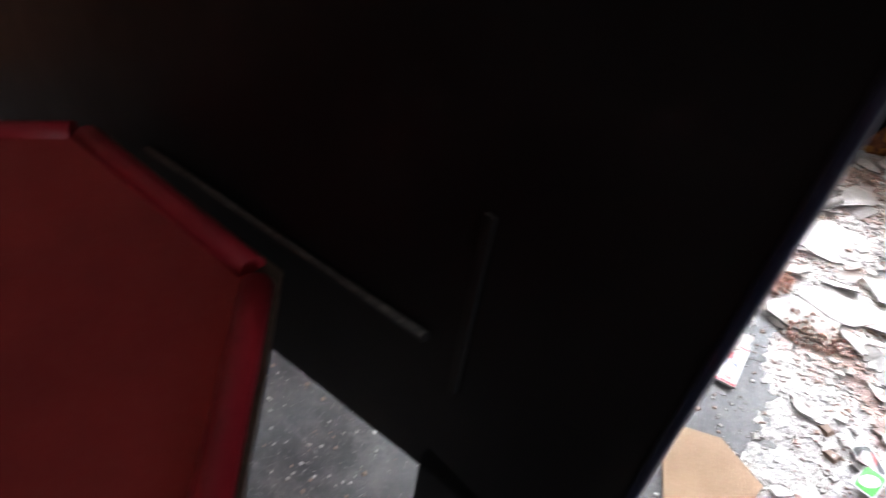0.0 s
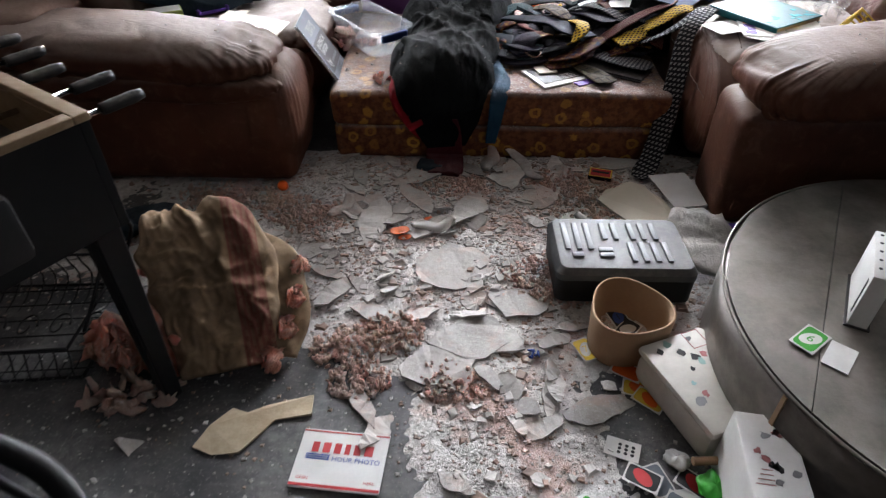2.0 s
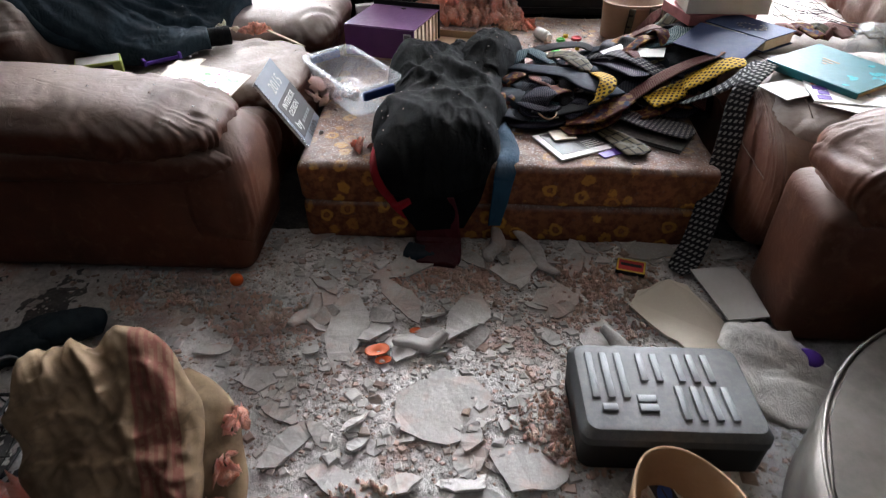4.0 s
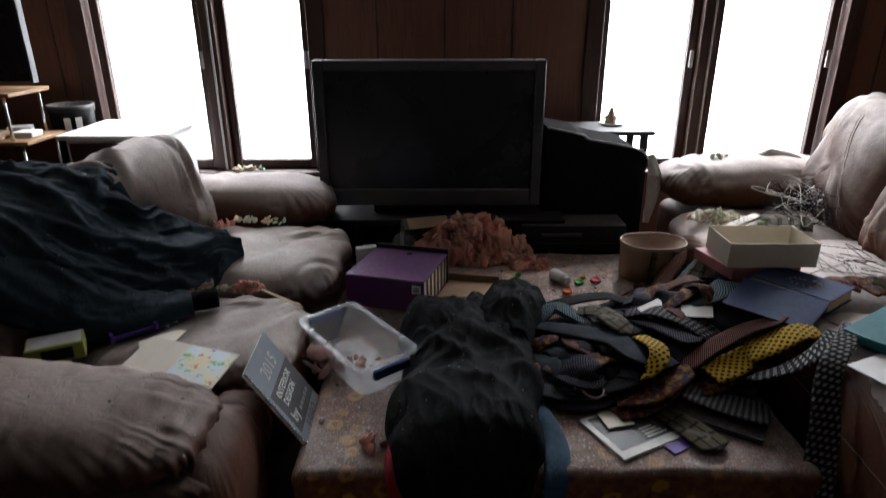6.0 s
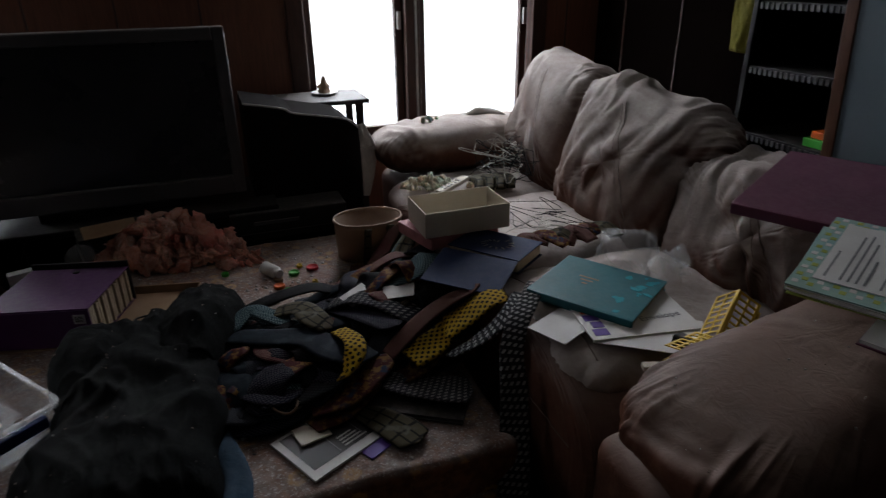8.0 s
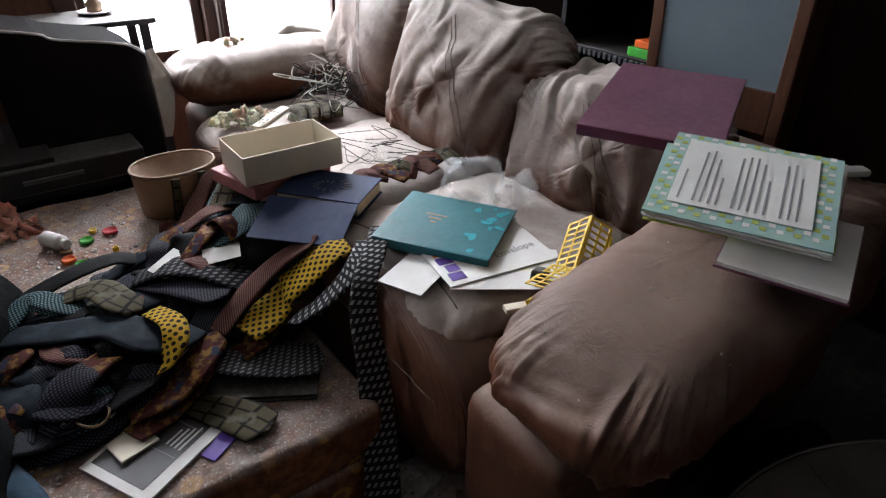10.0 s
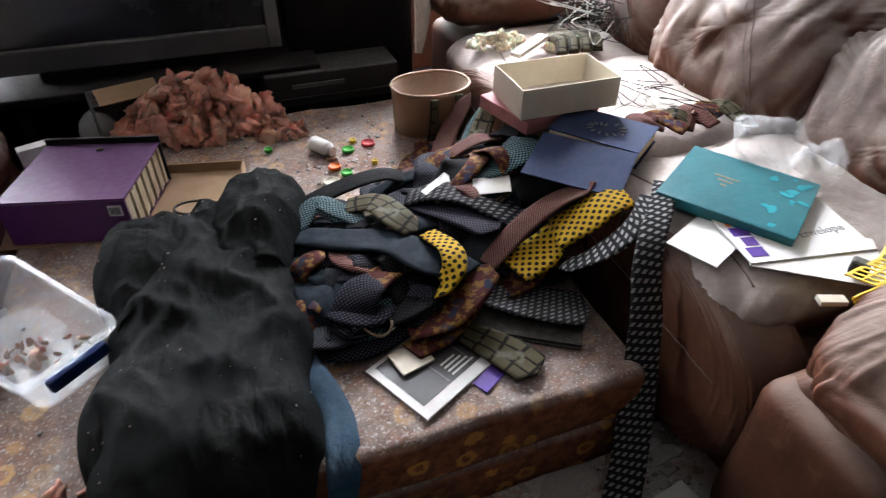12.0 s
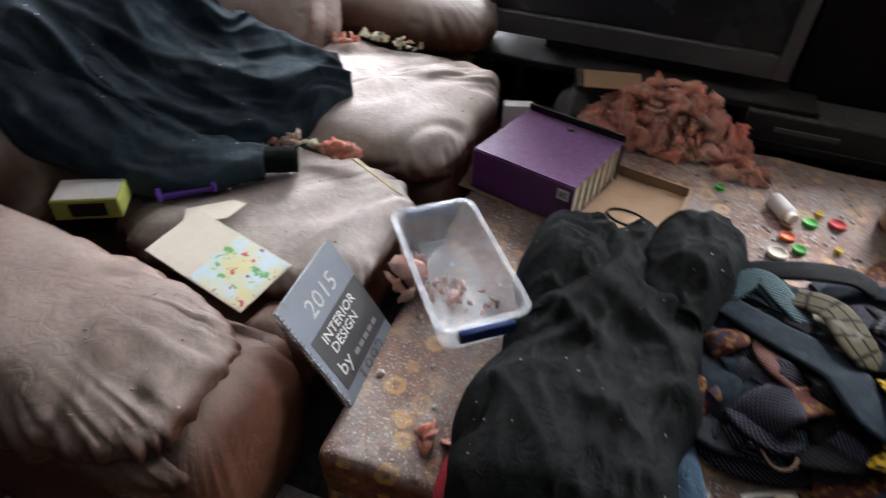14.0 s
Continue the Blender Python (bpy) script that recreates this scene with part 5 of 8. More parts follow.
single("paper_stack", a_box((-0.05, -0.02, 0), (0.05, 0.02, 0.12), 0.002, turned(0.462, 4.16, 0.325, 20)), "paper", "white papers behind the purple file", "papers")

# insulation heap, tray and dark box by the television
single("insulation_heap", fluff((0.95, 4.35, 0.322), (0.29, 0.14, 0.20), 560, 81, (0.009, 0.029), 0.65, (0.5, 0.95)), "wool", "heap of torn pink insulation on the bed", "insulation", kind="stuff")
single("insulation_heap", fluff((1.20, 4.22, 0.322), (0.10, 0.06, 0.03), 40, 82, (0.008, 0.022), 0.9), "wool", "torn strand of pink insulation on the bed", "insulation", kind="stuff")
ib = thing("open_carton", (0.68, 4.42, 0.322), "small open carton in a clear wrapper", "carton")
part("body", a_box((-0.10, -0.05, 0), (0.10, 0.05, 0.16), 0.004, turned(0.70, 4.43, 0.323, 15, 12)), "black_soft", ib)
part("flap", a_box((-0.10, -0.05, 0.165), (0.10, 0.03, 0.170), 0.0, turned(0.72, 4.44, 0.335, 15, 20)), "card", ib)
part("wrapper", puff((0.62, 4.33, 0.39), (0.06, 0.05, 0.065), 0.7, 0.03, 83, seg=(30, 20)), "bag", ib, "torn clear wrapper")

# bottle and lids
bo = thing("pill_bottle", (1.325, 4.03, 0.325), "small white plastic bottle lying on its side", "bottle")
bm = lathe([(0.020, -0.045), (0.026, -0.042), (0.026, 0.030), (0.020, 0.038), (0.017, 0.040), (0.017, 0.055), (0.002, 0.056)], 20)
bmesh.ops.transform(bm, matrix=turned(1.325, 4.03, 0.350, 30, 90), verts=bm.verts)
part("body", shade(bm), "white", bo)


def lid(x, y, r, colour, label, tilt=0):
    bm = lathe([(r * 0.9, 0.0), (r, 0.002), (r, 0.012), (r * 0.86, 0.014), (r * 0.82, 0.009), (r * 0.02, 0.009)], 24)
    bmesh.ops.transform(bm, matrix=turned(x, y, 0.325, 0, tilt), verts=bm.verts)
    return tagged(link("bottle_cap", bm, colour), label, "cap", "bottle caps on the bed")


for x, y, r, c, n in ((1.487, 4.035, 0.024, "red", "pink-red"), (1.410, 4.012, 0.021, "green", "green"), (1.344, 3.975, 0.018, "card", "brown"), (1.341, 3.915, 0.021, "orange", "orange"), (1.370, 3.865, 0.019, "green", "dark green"), (1.310, 3.825, 0.027, "cream", "cream"), (1.44, 4.07, 0.012, "yellow", "tiny yellow"), (1.476, 3.905, 0.010, "yellow", "tiny yellow"), (1.15, 4.10, 0.014, "green", "small green")):
    lid(x, y, r, c, "%s plastic bottle cap on the dusty cover" % n)

crumbs = bmesh.new()
rnd = random.Random(91)
for i in range(900):
    x, y = rnd.uniform(0.45, 1.78), rnd.uniform(2.86, 4.38)
    if rnd.random() > 0.25 + 0.75 * math.exp(-((x - 1.35) ** 2 + (y - 4.0) ** 2) / 0.12):
        continue
    s = rnd.uniform(0.002, 0.008) if rnd.random() < 0.95 else rnd.uniform(0.008, 0.011)
    made = bmesh.ops.create_icosphere(crumbs, subdivisions=1, radius=s)["verts"]
    for v in made:
        v.co = Vector((x + v.co.x * rnd.uniform(0.7, 1.4), y + v.co.y * rnd.uniform(0.7, 1.4), 0.3235 + max(v.co.z, -s * 0.3) * 0.8))
single("plaster_crumbs", crumbs, "crumb", "crumbs of plaster over the dusty cover", "debris", kind="stuff")
single("insulation_scrap", fluff((0.62, 2.93, 0.322), (0.035, 0.03, 0.02), 8, 92, (0.012, 0.022)), "wool", "small pink insulation scrap on the bed", "debris")
single("insulation_scrap", fluff((0.40, 3.33, 0.322), (0.05, 0.07, 0.07), 16, 93, (0.015, 0.03)), "old_wool", "brown insulation beside the loveseat", "debris")

# dark coat over the front edge
ct = thing("coat", (0.9, 3.2, 0.322), "charcoal fleece coat dropped over the front of the bed", "coat")
part("body", drape([(0.98, 3.66, 0.325), (0.93, 3.48, 0.325), (0.90, 3.25, 0.325), (0.88, 3.02, 0.325), (0.875, 2.87, 0.322), (0.88, 2.805, 0.29), (0.89, 2.785, 0.20), (0.895, 2.775, 0.10)], (0.22, 0.40, 0.45, 0.45, 0.42, 0.36, 0.28, 0.16), (0.08, 0.12, 0.135, 0.15, 0.13, 0.075, 0.05, 0.03), 0.040, 101, 130, 70, (1, 0.08, 0), 7.0, 0.0, (0.95, 0.85)), "coat", ct)
part("hood", drape([(1.10, 3.83, 0.325), (1.09, 3.70, 0.33), (1.05, 3.52, 0.34), (1.02, 3.34, 0.36)], (0.15, 0.26, 0.27, 0.17), (0.05, 0.14, 0.15, 0.09), 0.030, 102, 70, 40, (1, 0.25, 0), 8, 0.0, (0.9, 0.9)), "coat", ct)
part("sleeve", drape([(0.80, 3.74, 0.325), (0.79, 3.60, 0.33), (0.78, 3.42, 0.36), (0.80, 3.25, 0.38)], (0.15, 0.24, 0.25, 0.17), (0.05, 0.125, 0.125, 0.08), 0.028, 103, 70, 40, (1, -0.1, 0), 8, 0.0, (0.8, 1.1)), "coat", ct)
part("sleeve", drape([(0.76, 3.16, 0.37), (0.73, 3.02, 0.36), (0.745, 2.90, 0.33), (0.79, 2.80, 0.27)], (0.12, 0.17, 0.16, 0.10), (0.05, 0.09, 0.08, 0.04), 0.018, 104, 40, 22, (1, 0.1, 0), 10), "coat", ct)
part("lining", drape([(0.685, 2.98, 0.34), (0.70, 2.86, 0.325), (0.725, 2.80, 0.28), (0.765, 2.785, 0.20), (0.80, 2.78, 0.14)], (0.05, 0.09, 0.10, 0.08, 0.03), (0.02, 0.035, 0.03, 0.02, 0.01), 0.012, 105, 30, 14, (1, 0.2, 0)), "red_lining", ct, "bright red lining")
single("maroon_cloth", drape([(0.88, 2.79, 0.22), (0.885, 2.78, 0.12), (0.885, 2.765, 0.045), (0.885, 2.70, 0.03), (0.88, 2.66, 0.03)], (0.12, 0.15, 0.16, 0.17, 0.14), (0.02, 0.02, 0.025, 0.02, 0.01), 0.010, 106, 36, 16, (1, 0, 0)), "maroon", "dark red cloth hanging to the floor", "cloth")
single("black_cloth", drape([(0.78, 2.74, 0.03), (0.84, 2.72, 0.032), (0.90, 2.71, 0.03)], (0.07, 0.09, 0.05), (0.02, 0.025, 0.015), 0.008, 107, 24, 12), "denim", "dark cloth end on the floor", "cloth")
single("blue_strap", drape([(1.07, 3.16, 0.36), (1.10, 3.05, 0.345), (1.125, 2.95, 0.328), (1.118, 2.86, 0.325), (1.105, 2.806, 0.29), (1.095, 2.798, 0.20), (1.08, 2.79, 0.11)], (0.05, 0.06, 0.065, 0.07, 0.07, 0.06, 0.045), (0.006, 0.006, 0.006, 0.006, 0.006, 0.006, 0.005), 0.005, 108, 60, 10, (1, 0.3, 0)), "strap", "dusty blue cloth strap over the bed's edge", "strap")


def sprinkle(label, parts, n, seed, lo, hi, size, material):
    """Crumbs that have fallen on cloth, each let down on the surface under it."""
    trees = [BVHTree.FromPolygons([v.co for v in ob.data.vertices], [q.vertices[:] for q in ob.data.polygons]) for ob in parts]
    r = random.Random(seed)
    vs, fs = [], []
    for _ in range(n):
        o = Vector((r.uniform(lo[0], hi[0]), r.uniform(lo[1], hi[1]), 1.6))
        hits = [h for h in (tree.ray_cast(o, Vector((0, 0, -1))) for tree in trees) if h[0] is not None]
        if not hits:
            continue
        p = max((h[0] for h in hits), key=lambda q: q.z)
        e = size[0] + (size[1] - size[0]) * r.random() ** 3
        k, a = len(vs), r.uniform(0, 6.28)
        ring = [(e * r.uniform(0.6, 1.3) * math.cos(a + q * 1.571), e * r.uniform(0.5, 1.1) * math.sin(a + q * 1.571)) for q in range(4)]
        vs += [(p.x + x, p.y + y, p.z - 0.001) for x, y in ring] + [(p.x + x * 0.6, p.y + y * 0.6, p.z + e * 0.7) for x, y in ring]
        fs += [(k + 4, k + 5, k + 6, k + 7)] + [(k + q, k + (q + 1) % 4, k + 4 + (q + 1) % 4, k + 4 + q) for q in range(4)]
    mesh = bpy.data.meshes.new("crumbs")
    mesh.from_pydata(vs, [], fs)
    mesh.materials.append(M[material])
    return tagged(new("crumbs", mesh), label, "debris", kind="stuff")


sprinkle("pale crumbs fallen on the charcoal coat", ct.children, 110, 109, (0.66, 2.78), (1.16, 3.80), (0.0006, 0.0036), "crumb_pink")

# neckties
T = {
    "yellow": tie_material("yellow_dotted_silk", (0.29, 0.175, 0.010), (0.012, 0.009, 0.007), "dots", 42),
    "grey": tie_material("grey_woven_silk", (0.035, 0.035, 0.040), (0.22, 0.21, 0.20), "check", 75),
    "zigzag": tie_material("black_white_silk", (0.018, 0.018, 0.020), (0.24, 0.235, 0.225), "check", 62),
    "navy": tie_material("navy_silk", (0.0035, 0.0040, 0.0105), (0.042, 0.038, 0.044), "dots", 95),
    "maroon": tie_material("maroon_silk", (0.055, 0.008, 0.014), (0.120, 0.075, 0.055), "stripes", 120),
    "striped": tie_material("slate_striped_silk", (0.0073, 0.0089, 0.0149), (0.0363, 0.0380, 0.0429), "stripes", 130),
    "olive": tie_material("olive_lattice_silk", (0.0561, 0.0479, 0.0281), (0.0116, 0.0099, 0.0083), "diamonds", 30, (0.0858, 0.0792, 0.0627)),
    "rust": tie_material("rust_print_silk", (0.050, 0.013, 0.012), (0.150, 0.080, 0.022), "noise", 38, (0.020, 0.028, 0.055)),
    "slate": tie_material("slate_silk", (0.007, 0.011, 0.016), (0.012, 0.018, 0.024), "noise", 12),
    "black": tie_material("black_silk", (0.0033, 0.0033, 0.0040), (0.0116, 0.0109, 0.0116), "dots", 75),
    "teal": tie_material("teal_flecked_silk", (0.006, 0.022, 0.030), (0.110, 0.150, 0.150), "dots", 90),
    "ladder": tie_material("laddered_silk", (0.005, 0.005, 0.008), (0.085, 0.08, 0.075), "check", 60),
}
TIE_LABEL = {"yellow": "yellow silk tie with black dots", "grey": "grey woven silk tie", "zigzag": "black and white patterned tie", "navy": "navy silk tie with pale flecks", "maroon": "maroon silk tie with fine stripes", "striped": "slate-blue striped silk tie", "olive": "olive lattice-patterned tie", "rust": "rust-coloured printed silk tie", "slate": "plain slate silk tie", "black": "black silk tie with faint dots", "teal": "dark teal flecked silk tie", "ladder": "black silk tie with white squares"}


def necktie(path, widths, pattern, seed, fold=0.005, n=60, side=None, where="in a tangled heap", blunt=False):
    """A tie along a line: broad blade at the end of the line, slender at its start."""
    pointed = [along(widths, i / 39) * (1.0 if blunt else min(1.0, (39 - i) / 3.5 + 0.06)) for i in range(40)]
    bm = drape(path, pointed, (0.0025, 0.003, 0.003, 0.0025), fold * 0.55, seed, n, 8, side, 12)
    return single("necktie", bm, T[pattern], "%s %s" % (TIE_LABEL[pattern], where), "tie", "neckties")


def heap(x, y):
    """How high the tangle of clothes stands at a place on the bed."""
    a = 0.066 * math.exp(-(((x - 1.30) / 0.24) ** 2 + ((y - 3.36) / 0.20) ** 2))
    b = 0.12 * math.exp(-(((x - 1.68) / 0.20) ** 2 + ((y - 3.52) / 0.24) ** 2))
    c = 0.16 * math.exp(-(((x - 1.86) / 0.16) ** 2 + ((y - 3.45) / 0.26) ** 2))
    return 0.326 + a + b + c


for (cx, cy, hx, hy, hz, seed) in ((1.30, 3.36, 0.24, 0.20, 0.065, 111), (1.66, 3.48, 0.23, 0.24, 0.105, 112), (1.86, 3.50, 0.15, 0.28, 0.20, 113)):
    bm = puff((cx, cy, 0.322), (hx, hy, hz), 0.8, 0.028, seed, seg=(60, 30))
    for v in bm.verts:
        v.co.z = max(v.co.z, 0.3225)
    single("dark_clothes", bm, "coat", "heap of dark clothes on the bed", "clothes", "dark clothes")

rnd = random.Random(77)
pal = ["navy", "rust", "slate", "black", "navy", "teal", "rust", "maroon", "striped", "black", "navy", "slate", "olive"]
for i in range(52):
    if i < 30:
        x, y = rnd.gauss(1.31, 0.13), rnd.gauss(3.36, 0.11)
    else:
        x, y = rnd.gauss(1.66, 0.12), rnd.gauss(3.46, 0.15)
    a = rnd.uniform(0, 2 * math.pi)
    bend = rnd.uniform(-1.5, 1.5)
    pts = []
    lift = rnd.uniform(0.004, 0.040)
    for k in range(8):
        hump = lift * 0.6 + 0.028 * max(0.0, math.sin(k * rnd.uniform(0.9, 1.9))) * (0 < k < 7)
        pts.append((x, y, heap(x, y) + hump + 0.004))
        step = rnd.uniform(0.045, 0.085)
        x += math.cos(a) * step
        y += math.sin(a) * step
        a += bend * rnd.uniform(0.2, 1.2)
        if x > 1.86 or x < 1.10 or y < 3.13 or y > 3.68:
            a += 1.7
            x, y = min(max(x, 1.11), 1.85), min(max(y, 3.14), 3.67)
    k = rnd.uniform(0.80, 1.15)
    necktie(pts, (0.045 * k, 0.060 * k, 0.080 * k, 0.095 * k, 0.07 * k), pal[i % len(pal)], 200 + i, 0.007)

necktie([(1.925, 3.155, 0.560), (1.865, 3.165, 0.548), (1.80, 3.172, 0.505), (1.755, 3.176, 0.478), (1.735, 3.176, 0.452), (1.68, 3.160, 0.432), (1.625, 3.145, 0.412)], (0.085, 0.115, 0.12, 0.11, 0.10, 0.115, 0.095), "yellow", 301, 0.010, where="over the edge of the sofa", blunt=True)
necktie([(1.57, 3.195, 0.41), (1.67, 3.235, 0.465), (1.77, 3.252, 0.515), (1.88, 3.235, 0.565)], (0.055, 0.065, 0.065, 0.06), "maroon", 302, 0.005, where="beside a yellow tie")
necktie([(1.50, 3.20, 0.385), (1.58, 3.26, 0.425), (1.68, 3.34, 0.455)], (0.07, 0.08, 0.07), "striped", 303, 0.004, where="beside a maroon tie")
necktie([(1.457, 3.32, 0.45), (1.48, 3.222, 0.47), (1.47, 3.162, 0.46), (1.438, 3.142, 0.43), (1.42, 3.15, 0.40)], (0.05, 0.06, 0.06, 0.06), "yellow", 304, 0.003, where="looped over dark clothes")
necktie([(1.13, 3.50, 0.39), (1.155, 3.46, 0.415), (1.248, 3.386, 0.435), (1.364, 3.319, 0.445), (1.435, 3.223, 0.44), (1.543, 3.179, 0.43)], (0.07, 0.085, 0.10, 0.11), "slate", 411, 0.005, where="lying broad across the heap")
necktie([(1.15, 3.57, 0.36), (1.178, 3.606, 0.40), (1.30, 3.633, 0.43), (1.433, 3.648, 0.44), (1.507, 3.625, 0.42)], (0.06, 0.07, 0.07, 0.06), "black", 412, 0.005, where="round the back of the heap")
necktie([(1.331, 3.10, 0.36), (1.422, 3.093, 0.38), (1.506, 3.125, 0.41), (1.565, 3.172, 0.43)], (0.08, 0.10, 0.09, 0.07), "rust", 413, 0.004, where="across the heap's front")
necktie([(1.14, 3.46, 0.39), (1.156, 3.501, 0.42), (1.221, 3.561, 0.44), (1.272, 3.503, 0.44), (1.33, 3.44, 0.43)], (0.05, 0.06, 0.065, 0.06), "teal", 414, 0.005, where="curled on the heap")
necktie([(1.44, 3.58, 0.41), (1.53, 3.421, 0.455), (1.577, 3.339, 0.465), (1.628, 3.252, 0.465)], (0.09, 0.12, 0.12, 0.11), "navy", 415, 0.004, where="spread on the heap")
necktie([(1.295, 3.521, 0.44), (1.368, 3.49, 0.455), (1.40, 3.39, 0.465), (1.437, 3.342, 0.445)], (0.07, 0.085, 0.085, 0.07), "olive", 416, 0.006, where="crumpled on the heap")
necktie([(1.138, 3.29, 0.375), (1.177, 3.304, 0.40), (1.231, 3.301, 0.41), (1.253, 3.226, 0.395), (1.223, 3.162, 0.37)], (0.05, 0.06, 0.06, 0.06), "navy", 417, 0.004, where="looped beside a coat")
necktie([(1.55, 3.14, 0.365), (1.62, 3.09, 0.365), (1.70, 3.04, 0.365), (1.765, 3.01, 0.362)], (0.08, 0.11, 0.12, 0.11), "grey", 305, 0.003, where="on a black folder")
necktie([(1.44, 3.08, 0.345), (1.49, 3.02, 0.342), (1.535, 2.955, 0.340), (1.565, 2.89, 0.338)], (0.055, 0.085, 0.105, 0.10), "olive", 306, 0.006, where="at the bed's front edge")
necktie([(1.119, 3.166, 0.342), (1.173, 3.112, 0.344), (1.265, 3.112, 0.35), (1.324, 3.146, 0.362)], (0.08, 0.10, 0.10, 0.10), "navy", 307, 0.005, where="beside a coat")
necktie([(1.32, 3.04, 0.345), (1.40, 3.08, 0.350), (1.48, 3.14, 0.37), (1.52, 3.24, 0.40)], (0.06, 0.10, 0.11, 0.06), "rust", 308, 0.006, where="across the heap")
necktie([(2.03, 3.16, 0.577), (1.955, 3.07, 0.572), (1.885, 3.0, 0.55), (1.845, 2.945, 0.50), (1.832, 2.90, 0.43), (1.818, 2.86, 0.33), (1.79, 2.80, 0.20), (1.755, 2.74, 0.09), (1.715, 2.69, 0.035), (1.70, 2.64, 0.034)], (0.055, 0.06, 0.065, 0.075, 0.085, 0.09, 0.09), "zigzag", 309, 0.003, 90, (1, -0.45, 0), "hanging from sofa to floor")
necktie([(1.96, 3.12, 0.574), (1.89, 3.06, 0.55), (1.80, 3.06, 0.49), (1.72, 3.10, 0.43)], (0.05, 0.06, 0.06, 0.05), "zigzag", 310, 0.005, where="under a yellow tie")
for i, (p, c) in enumerate((([(1.60, 3.62, 0.37), (1.66, 3.78, 0.36), (1.74, 3.90, 0.40), (1.84, 3.96, 0.50)], "maroon"), ([(1.64, 3.56, 0.40), (1.72, 3.70, 0.41), (1.80, 3.80, 0.46), (1.88, 3.84, 0.54)], "teal"), ([(1.58, 3.70, 0.345), (1.62, 3.80, 0.345), (1.66, 3.95, 0.36)], "rust"), ([(1.70, 3.60, 0.44), (1.78, 3.74, 0.46), (1.86, 3.82, 0.53)], "olive"), ([(1.52, 3.76, 0.335), (1.60, 3.86, 0.338), (1.70, 3.90, 0.35)], "rust"))):
    necktie(p, (0.05, 0.07, 0.06), c, 320 + i, 0.007, where="beside a round case")

necktie([(1.46, 3.50, 0.44), (1.53, 3.46, 0.475), (1.60, 3.40, 0.485), (1.66, 3.33, 0.475), (1.70, 3.27, 0.455)], (0.07, 0.095, 0.10, 0.10, 0.09), "ladder", 418, 0.006, where="over the back of the heap")
necktie([(1.13, 3.60, 0.37), (1.19, 3.57, 0.42), (1.25, 3.53, 0.435), (1.29, 3.47, 0.425)], (0.05, 0.065, 0.075, 0.07), "teal", 419, 0.006, where="over the back of the heap")

# buckle, labels, papers and folder among the ties
single("belt_loop", tube(bmesh.new(), [Vector((1.265 + 0.033 * math.cos(a * 0.45), 3.115 + 0.028 * math.sin(a * 0.45), 0.375 + 0.006 * math.sin(a))) for a in range(15)], 0.0035, 6, 50), "tan_leather", "thin coiled belt on dark silk", "belt")
single("tie_label", a_box((-0.020, -0.008, 0), (0.020, 0.008, 0.0015), 0.0, turned(1.29, 3.12, 0.366, -58, 0)), "cream", "small woven label on a navy tie", "label")
mg = thing("magazine", (1.36, 3.0, 0.325), "black and white magazine with a yellow pad on it", "magazine")
MGM = turned(1.365, 3.005, 0.325, 27)
part("sheet", a_box((-0.125, -0.095, 0.0), (0.125, 0.095, 0.006), 0.0, MGM), "paper", mg)
part("print", a_box((-0.105, -0.066, 0.0062), (0.118, 0.085, 0.0068), 0.0, MGM), "dark_cover", mg, "dark printed page")
for i in range(4):
    part("print_line", a_box((0.0, -0.055 + i * 0.012, 0.0069), (0.07 - 0.008 * i, -0.050 + i * 0.012, 0.0073), 0.0, MGM), "paper", mg)
for x in (-0.02, 0.06):
    part("print_line", a_box((x, -0.06, 0.0069), (x + 0.002, 0.08, 0.0073), 0.0, MGM), "grey_ink", mg)
single("sponge", a_box((-0.042, -0.036, 0), (0.042, 0.036, 0.007), 0.0025, turned(1.316, 3.03, 0.3335, 14)), "cream", "flat cream sponge on a magazine", "sponge")
single("purple_scrap", a_box((-0.05, -0.02, 0), (0.05, 0.02, 0.004), 0.001, turned(1.475, 2.93, 0.325, 30)), "purple_ink", "purple paper under the magazine", "paper")
fo = thing("folder", (1.63, 3.06, 0.325), "thin black folder at the bed's edge", "folder")
part("cover", a_box((-0.13, -0.07, 0.0), (0.13, 0.07, 0.004), 0.001, turned(1.625, 3.055, 0.325, -32)), "black_soft", fo)
part("cover", a_box((-0.13, -0.07, 0.009), (0.13, 0.07, 0.013), 0.001, turned(1.628, 3.058, 0.325, -32)), "black_soft", fo)
part("pages", a_box((-0.125, -0.065, 0.004), (0.125, 0.065, 0.009), 0.0, turned(1.625, 3.055, 0.325, -32)), "dark_cover", fo)
for i, (x, y, z, r) in enumerate(((1.55, 3.47, 0.475, 30), (1.67, 3.40, 0.50, -20))):
    single("white_card", a_box((-0.05, -0.03, 0), (0.05, 0.03, 0.002), 0.0, turned(x, y, z, r, 14, -8)), "paper", "white card among dark clothes", "card", "white cards")

# round case
rc = thing("round_case", (1.76, 4.06, 0.325), "open tan round case with buckled straps", "case")
prof = [(0.11, 0.0), (0.118, 0.004), (0.125, 0.15), (0.127, 0.165), (0.121, 0.165), (0.112, 0.008), (0.01, 0.008)]
part("body", shade(lathe(prof, 40, (1.745, 4.10, 0.326), lambda a: 1 + 0.14 * math.cos(2 * a)), 40), "tan_leather", rc)
part("rim", tube(bmesh.new(), [Vector((1.745 + 0.125 * (1 + 0.14 * math.cos(2 * t)) * math.cos(t), 4.10 + 0.125 * (1 + 0.14 * math.cos(2 * t)) * math.sin(t), 0.492)) for t in [i * math.pi / 12 for i in range(25)]], 0.005, 6, 72), "tan_leather", rc)
